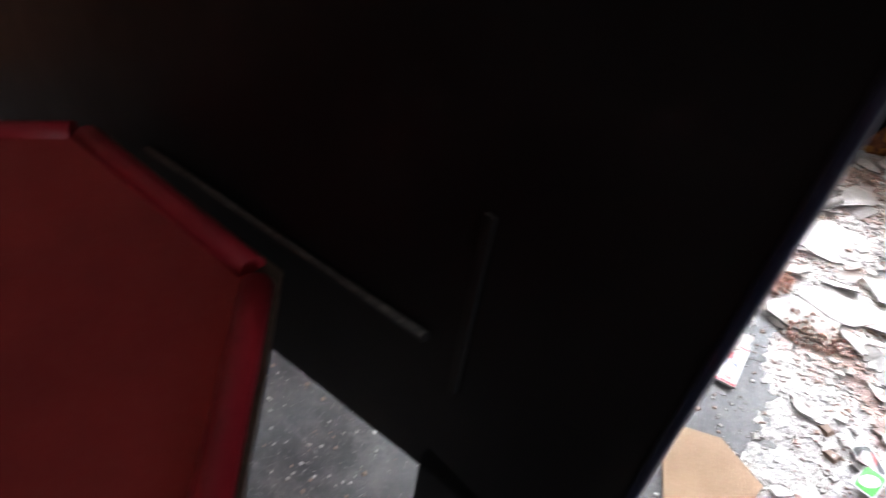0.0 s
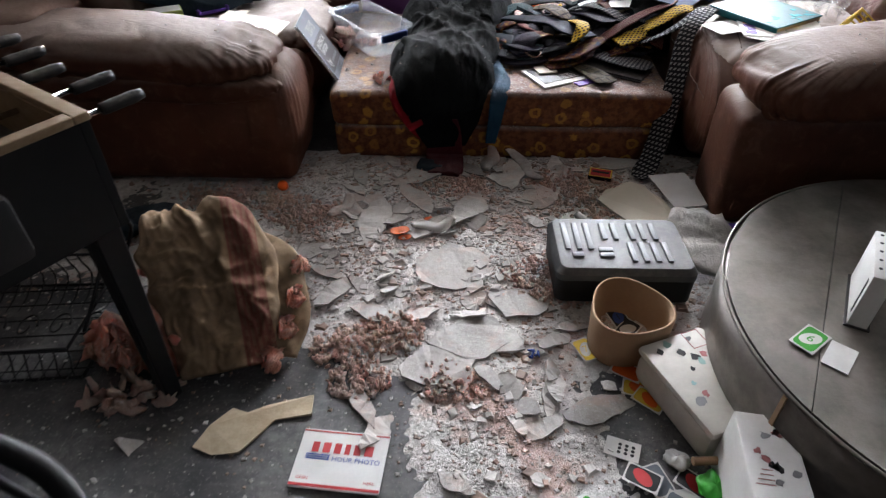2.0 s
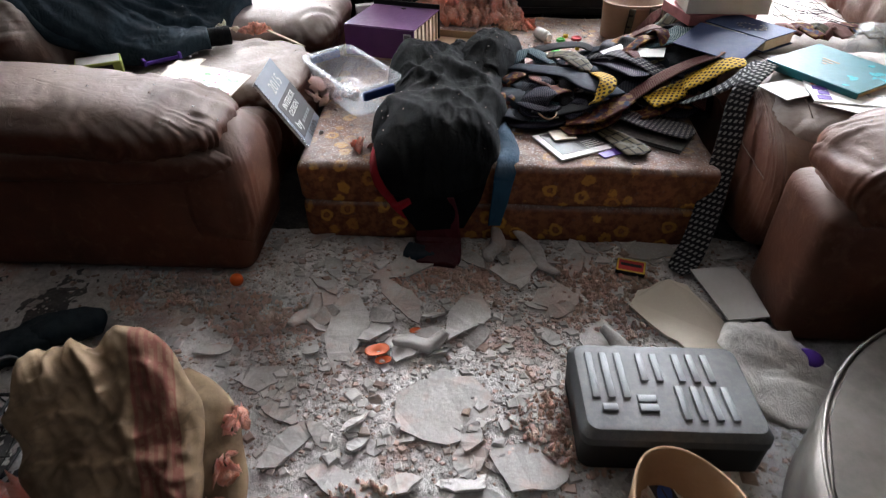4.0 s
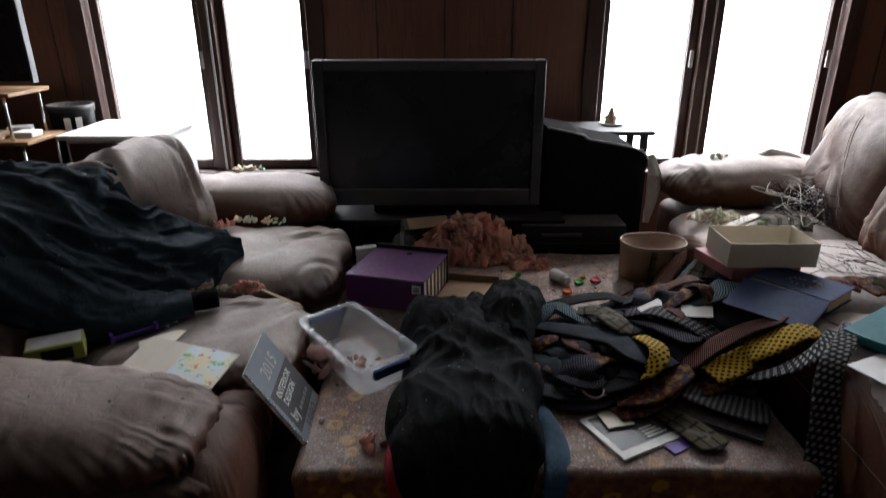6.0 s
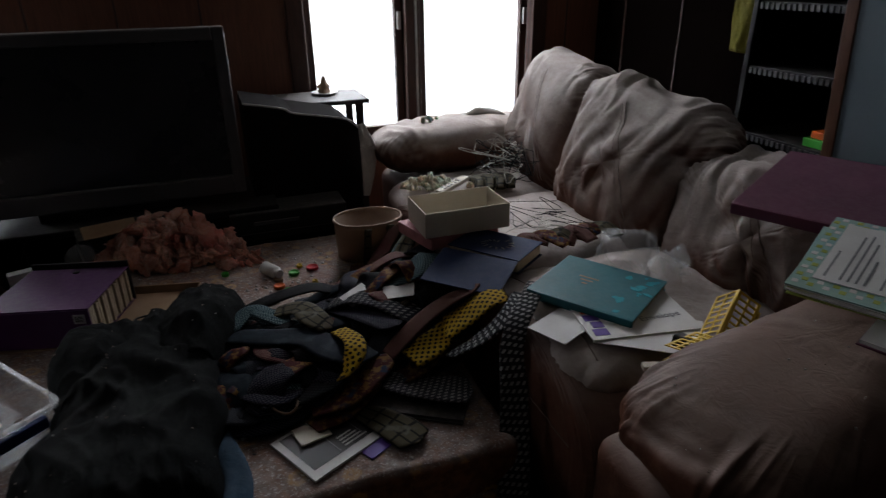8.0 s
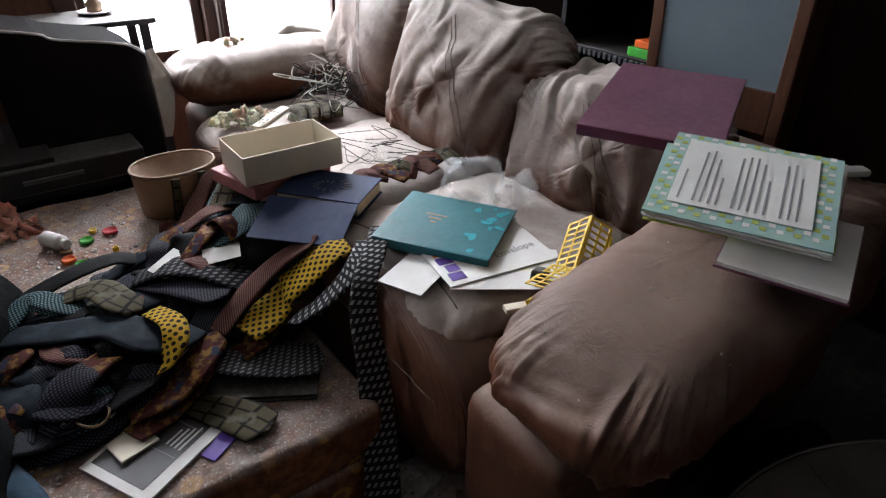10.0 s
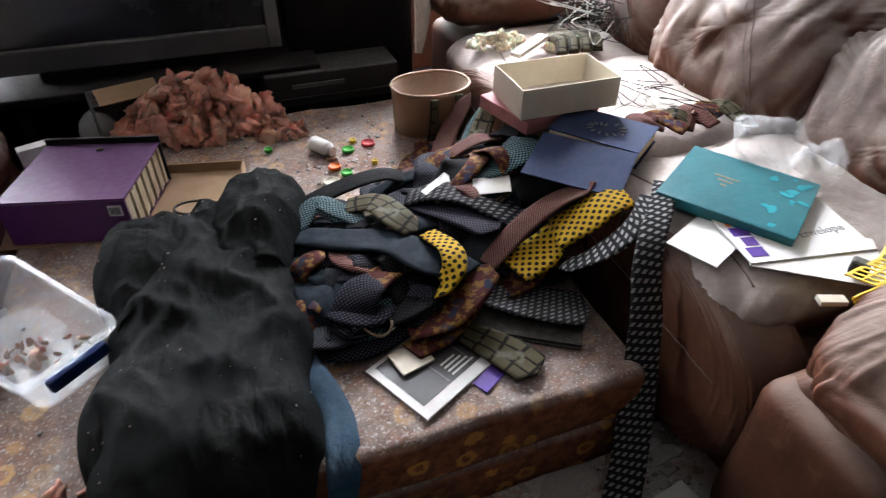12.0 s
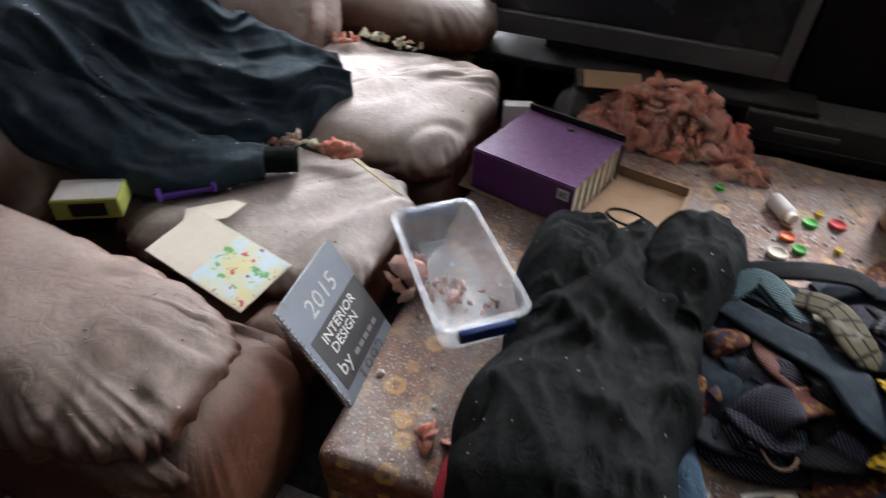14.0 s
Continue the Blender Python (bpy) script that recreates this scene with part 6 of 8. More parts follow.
part("strap", drape([(1.70, 3.965, 0.34), (1.705, 3.960, 0.40), (1.715, 3.970, 0.49)], (0.03, 0.03, 0.03), (0.004, 0.004, 0.004), 0.002, 331, 20, 6, (1, 0, 0)), T["olive"], rc, "patterned strap")
part("strap", drape([(1.80, 3.975, 0.34), (1.805, 3.972, 0.41), (1.81, 3.985, 0.49)], (0.03, 0.03, 0.03), (0.004, 0.004, 0.004), 0.002, 332, 20, 6, (1, 0, 0)), T["olive"], rc)

# ---- things on the sofa ----
wb = thing("cream_box", (1.96, 3.65, 0.575), "open cream cardboard box on a pile of books", "box")
WM = frame_of((1.965, 3.625, 0.607), (0.30, -0.004, 0.0), (0.0, 0.34, 0.0))
part("base", a_box((-0.155, -0.098, 0.0), (0.155, 0.098, 0.003), 0.0, WM), "cream", wb)
for lo, hi in (((-0.155, -0.098, 0.003), (-0.152, 0.098, 0.088)), ((0.152, -0.098, 0.003), (0.155, 0.098, 0.088)), ((-0.152, -0.098, 0.003), (0.152, -0.095, 0.088)), ((-0.152, 0.095, 0.003), (0.152, 0.098, 0.088))):
    part("wall", a_box(lo, hi, 0.0, WM), "cream", wb)
single("orange_scrap", fluff(WM @ Vector((0.02, 0.03, 0.004)), (0.015, 0.015, 0.01), 4, 341, (0.006, 0.01)), "orange", "orange scrap in the cream box", "scrap")
single("red_folder", a_box((-0.16, -0.11, 0.0), (0.13, 0.11, 0.040), 0.002, turned(1.955, 3.665, 0.562, 14, 0, 0)), "rose", "faded red folder under the cream box", "folder")
nb = thing("blue_book", (1.95, 3.32, 0.5), "thick navy book with stamped ornament, lying open", "book")
NF, NL, NS = Vector((1.906, 3.163, 0.552)), Vector((1.733, 3.356, 0.552)), Vector((2.030, 3.277, 0.592))
NM = frame_of(NF, NS - NF, NL - NF)
NR = frame_of(NS, (0.147, 0.113, -0.004), NL - NF)
part("cover", a_box((0.0, 0.0, 0.0), ((NS - NF).length, 0.262, 0.004), 0.001, NM), "navy", nb)
part("cover", a_box((0.002, 0.0, 0.0), (0.188, 0.262, 0.004), 0.001, NR), "navy", nb)
part("page_block", a_box((0.004, 0.005, -0.040), (0.183, 0.257, -0.0005), 0.004, NR), "pages", nb)
part("cover", a_box((0.002, 0.0, -0.0445), (0.188, 0.262, -0.0405), 0.001, NR), "navy", nb)
for i in range(14):
    a = i * 0.45
    part("ornament", a_box((-0.009, -0.003, 0.0), (0.009, 0.003, 0.0008), 0.0, NR @ Matrix.Translation((0.09 + 0.045 * math.cos(a) * (0.5 + 0.04 * i), 0.13 + 0.06 * math.sin(a) * (0.5 + 0.04 * i), 0.0042)) @ Matrix.Rotation(a, 4, "Z")), "tv_frame", nb)
tk = thing("teal_book", (2.185, 3.09, 0.553), "teal clothbound book with scuffed cover", "book")
KM = frame_of((1.982, 3.128, 0.556), (0.176, -0.268, -0.004), (0.217, 0.188, 0.0))
part("cover", a_box((0.0, 0.0, 0.024), (0.318, 0.28, 0.029), 0.0015, KM), "teal", tk)
part("cover", a_box((0.0, 0.0, 0.0), (0.318, 0.28, 0.004), 0.0015, KM), "teal", tk)
part("spine", shade(a_box((0.0, -0.006, 0.0), (0.318, 0.004, 0.029), 0.004, KM)), "teal", tk)
part("page_block", a_box((0.004, 0.005, 0.0045), (0.314, 0.274, 0.0235), 0.0, KM), "pages", tk)
rnd = random.Random(345)
for i in range(16):
    x, y = rnd.gauss(0.262, 0.030), rnd.uniform(0.02, 0.26)
    s = rnd.uniform(0.004, 0.016)
    x = min(max(x, 0.03), 0.30)
    part("scuff", plate([(s * math.cos(a) * rnd.uniform(0.5, 1.2), s * 1.5 * math.sin(a) * rnd.uniform(0.5, 1.2)) for a in [k * 0.9 for k in range(7)]], 0.0, 0.0006, m=KM @ Matrix.Translation((x, y, 0.0292)) @ Matrix.Rotation(i, 4, "Z")), "teal_worn", tk)
for i in range(3):
    part("stamping", a_box((0.09 + 0.012 * i, 0.16 - i * 0.02, 0.0292), (0.15 - 0.01 * i, 0.168 - i * 0.02, 0.0298), 0.0, KM), "tan_leather", tk)
en = thing("envelope", (2.2, 2.9, 0.553), "white courier envelope with purple and orange marks", "envelope")
EM = frame_of((2.026, 2.845, 0.5585), (0.288, -0.051, 0.0), (0.05, 0.2, 0.0))
part("sheet", a_box((0.0, 0.0, 0.0), (0.31, 0.225, 0.003), 0.001, EM), "paper", en)
TX = EM @ Matrix.Translation((0.036, 0.058, 0.0033)) @ Matrix.Rotation(radians(88), 4, "Z")
for lo, hi, c in (((-0.040, -0.020), (-0.008, 0.020), "purple_ink"), ((-0.002, -0.020), (0.028, 0.012), "purple_ink"), ((0.034, -0.020), (0.064, 0.022), "purple_ink"), ((0.072, -0.020), (0.098, 0.020), "orange")):
    part("mark", a_box((lo[0], lo[1], 0.0), (hi[0], hi[1], 0.0007), 0.0, TX), c, en)
lettering("lettering", "Envelope", 0.034, EM @ Matrix.Translation((0.225, 0.080, 0.0036)) @ Matrix.Rotation(radians(6), 4, "Z"), "grey_ink", en, 0.0003)
single("white_sheet", a_box((-0.14, -0.09, 0), (0.14, 0.09, 0.002), 0.0, turned(2.19, 2.835, 0.5555, -36)), "paper", "white paper under a courier envelope", "paper")
single("white_sheet", a_box((-0.12, -0.06, 0), (0.12, 0.06, 0.002), 0.0, turned(2.04, 2.97, 0.552, 24)), "paper", "white paper under a teal book", "paper")
yk = thing("yellow_basket", (2.25, 2.7, 0.54), "small yellow perforated plastic basket on its side", "basket")


def perforated(m, lx, ly, nx):
    bm = bmesh.new()
    for lo, hi in (((0, 0, 0), (lx, 0.008, 0.003)), ((0, ly - 0.008, 0), (lx, ly, 0.003)), ((0, ly / 2 - 0.003, 0), (lx, ly / 2 + 0.003, 0.003))):
        box(bm, lo, hi)
    for i in range(nx):
        x = i * (lx - 0.005) / (nx - 1)
        box(bm, (x, 0.0005, 0.0004), (x + 0.005, ly - 0.0005, 0.0026))
    bmesh.ops.transform(bm, matrix=m, verts=bm.verts)
    return bm


YA, YB, YC = Vector((2.088, 2.660, 0.602)), Vector((2.254, 2.673, 0.62)), Vector((2.358, 2.729, 0.70))
YE, YD = Vector((0.032, -0.042, -0.050)), Vector((2.299, 2.754, 0.60))
part("wall", perforated(frame_of(YA, YB - YA, YE), (YB - YA).length + 0.004, 0.066, 11), "yellow", yk)
part("wall", perforated(frame_of(YB, YC - YB, YE), (YC - YB).length, 0.066, 9), "yellow", yk)
part("base", perforated(frame_of(YB, YC - YB, YD - YB), (YC - YB).length, 0.09, 9), "yellow", yk)
part("base", perforated(frame_of(YB, YA - YB, YD - YB), 0.10, 0.07, 7), "yellow", yk)
part("rim", tube(bmesh.new(), [YA, YB, YC], 0.0035, 6, 24), "yellow", yk)
part("rim", tube(bmesh.new(), [YA + YE, YB + YE, YC + YE], 0.0035, 6, 24), "yellow", yk)
single("black_charger", a_box((-0.03, -0.018, 0), (0.03, 0.018, 0.03), 0.006, turned(2.215, 2.745, 0.56, 30, 0, 20)), "black_soft", "small black charger beside the yellow basket", "charger")
single("cream_block", a_box((-0.028, -0.012, 0), (0.028, 0.012, 0.012), 0.002, turned(2.10, 2.70, 0.552, -20)), "cream", "small cream block on the sofa", "block")
for i, (x, y, z, hx, hy, hz) in enumerate(((2.38, 3.18, 0.61, 0.10, 0.08, 0.075), (2.46, 3.08, 0.585, 0.06, 0.06, 0.05))):
    single("plastic_bag", puff((x, y, z), (hx, hy, hz), 0.85, 0.045, 350 + i, seg=(44, 28)), "bag", "crumpled clear plastic bag", "bag", "plastic bags")

# album, papers and notebook
al = thing("album", (2.7, 2.95, 0.86), "large plum-coloured album on a back pillow", "album")
AM = frame_of((2.445, 2.875, 0.868), (0.40, 0.19, 0.050), (0.16, -0.34, 0.0))
part("cover", a_box((0.0, -0.01, 0.026), (0.44, 0.33, 0.031), 0.002, AM @ Matrix.Scale(1, 4)), "plum", al)
part("page_block", a_box((0.012, 0.004, 0.005), (0.43, 0.32, 0.0255), 0.002, AM), "plum", al)
part("cover", a_box((0.0, -0.01, 0.0), (0.44, 0.33, 0.0045), 0.002, AM), "plum", al)
part("spine", shade(a_box((-0.006, -0.01, 0.0), (0.004, 0.33, 0.031), 0.004, AM)), "plum", al)
ps = thing("paper_stack", (2.5, 2.5, 0.8), "stack of printed sheets with patterned borders", "papers")
SM = frame_of((2.285, 2.55, 0.800), (0.140, -0.30, 0.004), (0.285, 0.16, 0.062))
sheets = random.Random(361)
for i in range(6):
    c = ("lime_edge", "lime", "paper", "lime_edge", "paper", "lime")[i]
    part("sheet", a_box((-0.004, -0.004, 0), (0.335, 0.315, 0.0035), 0.0, SM @ turned(sheets.uniform(-0.006, 0.006), sheets.uniform(-0.006, 0.006), i * 0.0045, sheets.uniform(-2.5, 2.5))), c, ps)
for i in range(22):
    for j in range(20):
        edge = i in (0, 1, 20, 21) or j in (0, 1, 18, 19)
        if edge and (i + j) % 2 == 0:
            part("check", a_box((0.004 + i * 0.0148, 0.004 + j * 0.0152, 0.0262), (0.016 + i * 0.0148, 0.016 + j * 0.0152, 0.0268), 0.0, SM), "lime_edge" if (i * 7 + j * 3) % 4 else "paper", ps)
top = part("printed_sheet", a_box((0.035, 0.034, 0.0272), (0.298, 0.282, 0.0285), 0.0, SM), "paper", ps, "white sheet of small print")
for i, w in enumerate((0.11, 0.0, 0.19, 0.20, 0.17, 0.10, 0.0, 0.19, 0.20, 0.20, 0.18, 0.12, 0.0, 0.19, 0.20, 0.15)):
    if w:
        part("print_line", a_box((0.05 + i * 0.0145, 0.05, 0.0286), (0.0545 + i * 0.0145, 0.05 + w, 0.0292), 0.0, SM), "grey_ink", top)
nbk = thing("notebook", (2.45, 2.35, 0.74), "white notebook with a purple edge under papers", "notebook")
NBM = frame_of((2.30, 2.385, 0.762), (0.10, -0.28, 0.0), (0.27, 0.12, 0.03))
part("page_block", a_box((0, 0, 0.004), (0.22, 0.26, 0.012), 0.0, NBM), "paper", nbk)
part("cover", a_box((-0.004, -0.004, 0), (0.224, 0.264, 0.0038), 0.001, NBM), "plum", nbk)
single("white_remote", shade(a_box((-0.07, -0.02, 0), (0.07, 0.02, 0.02), 0.008, turned(2.96, 2.45, 0.752, -30))), "white", "white handset on the sofa's back", "handset")

# tangle of cables, torn foam, remote on the far seat
cables = random.Random(371)
for i in range(22):
    cx, cy = cables.gauss(2.46, 0.07), cables.gauss(4.22, 0.07)
    pts = [(cx + cables.uniform(-0.16, 0.16) * (0.5 + 0.1 * k), cy + cables.uniform(-0.14, 0.14), 0.575 + cables.uniform(0.0, 0.14)) for k in range(7)]
    single("cable", tube(bmesh.new(), pts, cables.uniform(0.0012, 0.0022), 5, 46), "cable" if i % 4 else "cable_pale", "%s cable in a tangle on the sofa" % ("black" if i % 4 else "pale"), "cable", "tangled cables")
for i in range(9):
    x, y = cables.uniform(2.15, 2.35), cables.uniform(3.45, 3.75)
    pts = [(x + cables.uniform(-0.1, 0.15), y + cables.uniform(-0.12, 0.12), 0.565 + cables.uniform(0, 0.05)) for k in range(6)]
    single("cable", tube(bmesh.new(), pts, 0.0013, 5, 40), "cable" if i % 2 else "cable_pale", "thin %s cable on the sofa seat" % ("black" if i % 2 else "pale"), "cable", "tangled cables")
single("torn_foam", fluff((2.06, 4.22, 0.55), (0.12, 0.07, 0.035), 90, 381, (0.006, 0.015), 0.55, (0.5, 0.9)), "tan_fluff", "crumbled yellow foam on the sofa seat", "foam")
single("torn_foam", fluff((2.30, 4.12, 0.55), (0.09, 0.06, 0.035), 70, 382, (0.006, 0.014), 0.55, (0.5, 0.9)), "tan_fluff", "crumbled yellow foam under cables", "foam")
rm = thing("remote_control", (2.12, 4.1, 0.56), "cream remote control on the sofa seat", "remote")
RMM = turned(2.13, 4.10, 0.575, 28, 0, -8)
part("body", shade(a_box((-0.09, -0.022, 0), (0.09, 0.022, 0.018), 0.006, RMM)), "cream", rm)
for i in range(5):
    for j in range(2):
        part("button", a_box((-0.06 + i * 0.022, -0.012 + j * 0.016, 0.018), (-0.048 + i * 0.022, -0.004 + j * 0.016, 0.020), 0.0, RMM), "tv_frame", rm)
for i in range(4):
    single("striped_cloth", drape([(2.22 + i * 0.05, 4.02, 0.565), (2.25 + i * 0.05, 4.10, 0.585), (2.22 + i * 0.05, 4.2, 0.57)], (0.04, 0.05, 0.04), (0.012, 0.014, 0.01), 0.006, 390 + i, 20, 8), T["olive"], "yellow and black striped cloth on the seat", "cloth", "striped cloths")
single("rag", drape([(2.30, 4.60, 0.745), (2.44, 4.62, 0.765), (2.56, 4.62, 0.755), (2.64, 4.58, 0.70), (2.66, 4.52, 0.62)], (0.02, 0.03, 0.05, 0.05, 0.02), (0.006, 0.012, 0.016, 0.014, 0.008), 0.018, 395, 36, 14), "sheet", "pale torn rag on the sofa arm", "rag")
single("rag", fluff((2.20, 4.60, 0.745), (0.06, 0.03, 0.02), 12, 396, (0.008, 0.018), 0.7), "tan_fluff", "pale lint on the sofa arm", "lint")
for i in range(6):
    single("red_tie_end", drape([(2.10 + i * 0.06, 3.40 + 0.04 * (i % 3), 0.56), (2.16 + i * 0.06, 3.46, 0.585), (2.22 + i * 0.05, 3.42 - 0.04 * (i % 2), 0.57)], (0.05, 0.08, 0.06), (0.004, 0.005, 0.004), 0.007, 400 + i, 24, 10), T[("maroon", "rust", "olive")[i % 3]], "crumpled patterned tie on the sofa seat", "tie", "neckties")

# ---- things on the loveseat ----
jk = thing("jacket", (-0.35, 3.6, 0.6), "dark denim jacket thrown over the loveseat's back", "jacket")
part("body", drape([(-1.24, 3.74, 0.72), (-1.02, 3.62, 0.82), (-0.80, 3.50, 0.86), (-0.58, 3.45, 0.83), (-0.40, 3.48, 0.70), (-0.25, 3.60, 0.60), (-0.14, 3.76, 0.565), (-0.04, 3.87, 0.555)], (0.66, 0.78, 0.86, 0.84, 0.70, 0.50, 0.34, 0.16), (0.04, 0.05, 0.06, 0.06, 0.07, 0.07, 0.06, 0.03), 0.046, 411, 130, 80, (0.45, 1, 0), 6.5, 0.0, (1.7, 0.6)), "denim", jk)
part("sleeve", drape([(-0.62, 3.24, 0.80), (-0.44, 3.27, 0.68), (-0.29, 3.31, 0.55), (-0.15, 3.37, 0.505), (-0.04, 3.42, 0.505)], (0.32, 0.30, 0.25, 0.17, 0.11), (0.05, 0.06, 0.07, 0.06, 0.045), 0.024, 412, 60, 30, (0.5, 1, 0), 8), "denim", jk)
part("cuff", tube(bmesh.new(), [(-0.05, 3.415, 0.53), (0.03, 3.46, 0.528)], 0.036, 14, 8, taper=(1.0, 0.94, 1.02, 0.97, 1.0)), "coat", jk, "ribbed dark cuff")
part("fold", drape([(-0.72, 3.62, 0.86), (-0.50, 3.66, 0.80), (-0.28, 3.74, 0.64), (-0.08, 3.82, 0.545)], (0.16, 0.20, 0.17, 0.08), (0.03, 0.04, 0.04, 0.03), 0.02, 413, 44, 22, (0.6, 1, 0), 9), "denim", jk)
for i, (x, y, z, n, m) in enumerate(((-0.13, 3.52, 0.500, 46, "wool"), (-0.02, 3.55, 0.505, 20, "tan_fluff"), (0.10, 3.56, 0.505, 60, "wool"), (-0.10, 4.22, 0.545, 16, "tan_fluff"), (0.03, 4.20, 0.545, 12, "tan_fluff"), (-0.19, 4.16, 0.545, 14, "wool"))):
    single("insulation_scrap", fluff((x, y, z), (0.06, 0.025, 0.03), n, 421 + i, (0.006, 0.014), 0.6, (0.4, 0.8)), m, "%s insulation scrap between cushions" % ("pink" if m == "wool" else "tan"), "debris", kind="stuff")
sprinkle("pale crumbs fallen on the denim jacket", jk.children, 130, 414, (-1.2, 3.1), (0.06, 3.95), (0.0008, 0.004), "crumb")
sprinkle("pale crumbs on the dusty loveseat cushions", [near, far, love_arm], 300, 415, (-0.35, 2.6), (0.4, 4.3), (0.0008, 0.0045), "crumb")
sprinkle("pale crumbs on the sofa's arm", [sofa_arm], 90, 416, (1.9, 2.25), (3.0, 2.7), (0.0008, 0.004), "crumb")
single("wood_strip", plate([(-0.10, -0.012), (0.06, -0.010), (0.10, 0.0), (0.05, 0.012), (-0.09, 0.010)], 0.0, 0.003, m=turned(0.24, 3.505, 0.500, -14, 0, 18) @ Matrix.Diagonal((0.85, 0.55, 1.0, 1.0))), "pages", "thin strip of card between the cushions", "card")
mz = thing("picture_book", (0.1, 3.08, 0.5), "thin children's picture book lying open", "book")
MZM = turned(0.055, 3.07, 0.507, -12, 6, 6) @ Matrix.Diagonal((0.95, 0.82, 1.0, 1.0))
part("cover", a_box((-0.15, -0.095, 0.0), (0.15, 0.095, 0.004), 0.0, MZM), "cream", mz)
part("page", a_box((-0.01, -0.09, 0.0042), (0.145, 0.09, 0.0050), 0.0, MZM), PICTURE, mz, "bright printed picture")
gb = thing("green_packet", (-0.34, 3.10, 0.5), "small green and white packet with a dark window", "packet")
GBM = turned(-0.33, 3.12, 0.497, 28)
part("body", a_box((-0.075, -0.045, 0), (0.075, 0.045, 0.055), 0.004, GBM), "lime_edge", gb)
part("top", a_box((-0.07, -0.04, 0.0553), (0.07, 0.04, 0.0563), 0.0, GBM), "paper", gb)
part("window", a_box((-0.035, -0.0468, 0.010), (0.045, -0.0455, 0.046), 0.0, GBM), "ink", gb)
cl = thing("blue_clip", (-0.16, 3.25, 0.49), "dark blue plastic clip on the cushion", "clip")
CLM = turned(-0.165, 3.25, 0.497, 42)
part("bar", a_box((-0.07, -0.008, 0), (0.07, 0.008, 0.012), 0.003, CLM), "purple_ink", cl)
for x in (-0.065, 0.065):
    part("jaw", a_box((x - 0.006, -0.016, 0), (x + 0.006, 0.016, 0.024), 0.003, CLM), "purple_ink", cl)
single("card_scrap", plate([(-0.07, -0.02), (0.03, -0.035), (0.08, 0.01), (0.05, 0.035), (-0.06, 0.03)], 0.0, 0.003, m=turned(-0.06, 3.21, 0.500, 40)), "cream", "torn cream card on the cushion", "card")
single("foam_pellets", fluff((-0.17, 3.33, 0.49), (0.11, 0.05, 0.01), 60, 441, (0.004, 0.010), 0.4), "white", "scattered white foam pellets on the cushion", "debris", kind="stuff")
single("window_scraps", fluff((-0.42, 5.36, 0.502), (0.12, 0.03, 0.03), 14, 451, (0.008, 0.02), 0.8), "tan_fluff", "pale lint and crumbs on the sill", "debris")


# ---- things on the floor ----
def floor_height(x, y):
    """The bed of crumbled plaster: deep before the day bed, thin by the entrance."""
    far = 1 / (1 + math.exp(-(y - 1.80 - 0.25 * noise.noise(Vector((x * 2.0, 3.1, 0)))) * 9))
    left = 1 / (1 + math.exp(-(x - 0.18 + 0.3 * noise.noise(Vector((1.7, y * 2.0, 0)))) * 6))
    near = math.exp(-((x - 1.10) / 0.30) ** 2) / (1 + math.exp(-(y - 0.75) * 8))
    side = 1 / (1 + math.exp((x - 1.95) * 10))
    cover = max(far * (0.30 + 0.70 * left), 0.66 * near) * (0.35 + 0.65 * side)
    patch = noise.noise(Vector((x * 5.1, y * 5.1, 2.0))) + 0.5 * noise.noise(Vector((x * 13.0, y * 13.0, 5.0)))
    fine = noise.noise(Vector((x * 38, y * 38, 1.0))) + 0.6 * noise.noise(Vector((x * 90, y * 90, 4.0)))
    h = (cover - 0.30) * 0.030 + cover * (0.013 * patch + 0.0075 * fine)
    return h


nx, ny = 330, 215
verts, faces = [], []
for j in range(ny):
    for i in range(nx):
        x, y = -1.25 + 3.60 * i / (nx - 1), 0.55 + 2.32 * j / (ny - 1)
        verts.append((x, y, max(floor_height(x, y), -0.02)))
for j in range(ny - 1):
    for i in range(nx - 1):
        a = j * nx + i
        if max(verts[a][2], verts[a + 1][2], verts[a + nx][2], verts[a + nx + 1][2]) > -0.004:
            faces.append((a, a + 1, a + nx + 1, a + nx))
me = bpy.data.meshes.new("plaster_rubble")
me.from_pydata(verts, [], faces)
me.materials.append(M["debris"])
me.shade_smooth()
tagged(new("plaster_rubble", me), "crumbled plaster and insulation dust over the floor", "rubble", kind="stuff")


def ground(x, y):
    return max(0.0, floor_height(x, y))


def shard(seed, n=16, aspect=1.5):
    """The outline of a broken sheet of plaster, about 1 across: straight breaks with crumbled edges."""
    r = random.Random(seed)
    cuts = [(2 * math.pi * (k + r.uniform(-0.35, 0.35)) / 5, r.uniform(0.52, 0.95)) for k in range(5)]
    out = []
    for k in range(n):
        a = 2 * math.pi * (k + r.uniform(-0.3, 0.3)) / n
        q = min(1.15, min(d / max(0.12, math.cos(a - c)) for c, d in cuts)) * r.uniform(0.90, 1.06)
        out.append((0.5 * aspect ** 0.5 * q * math.cos(a), 0.5 / aspect ** 0.5 * q * math.sin(a)))
    return out


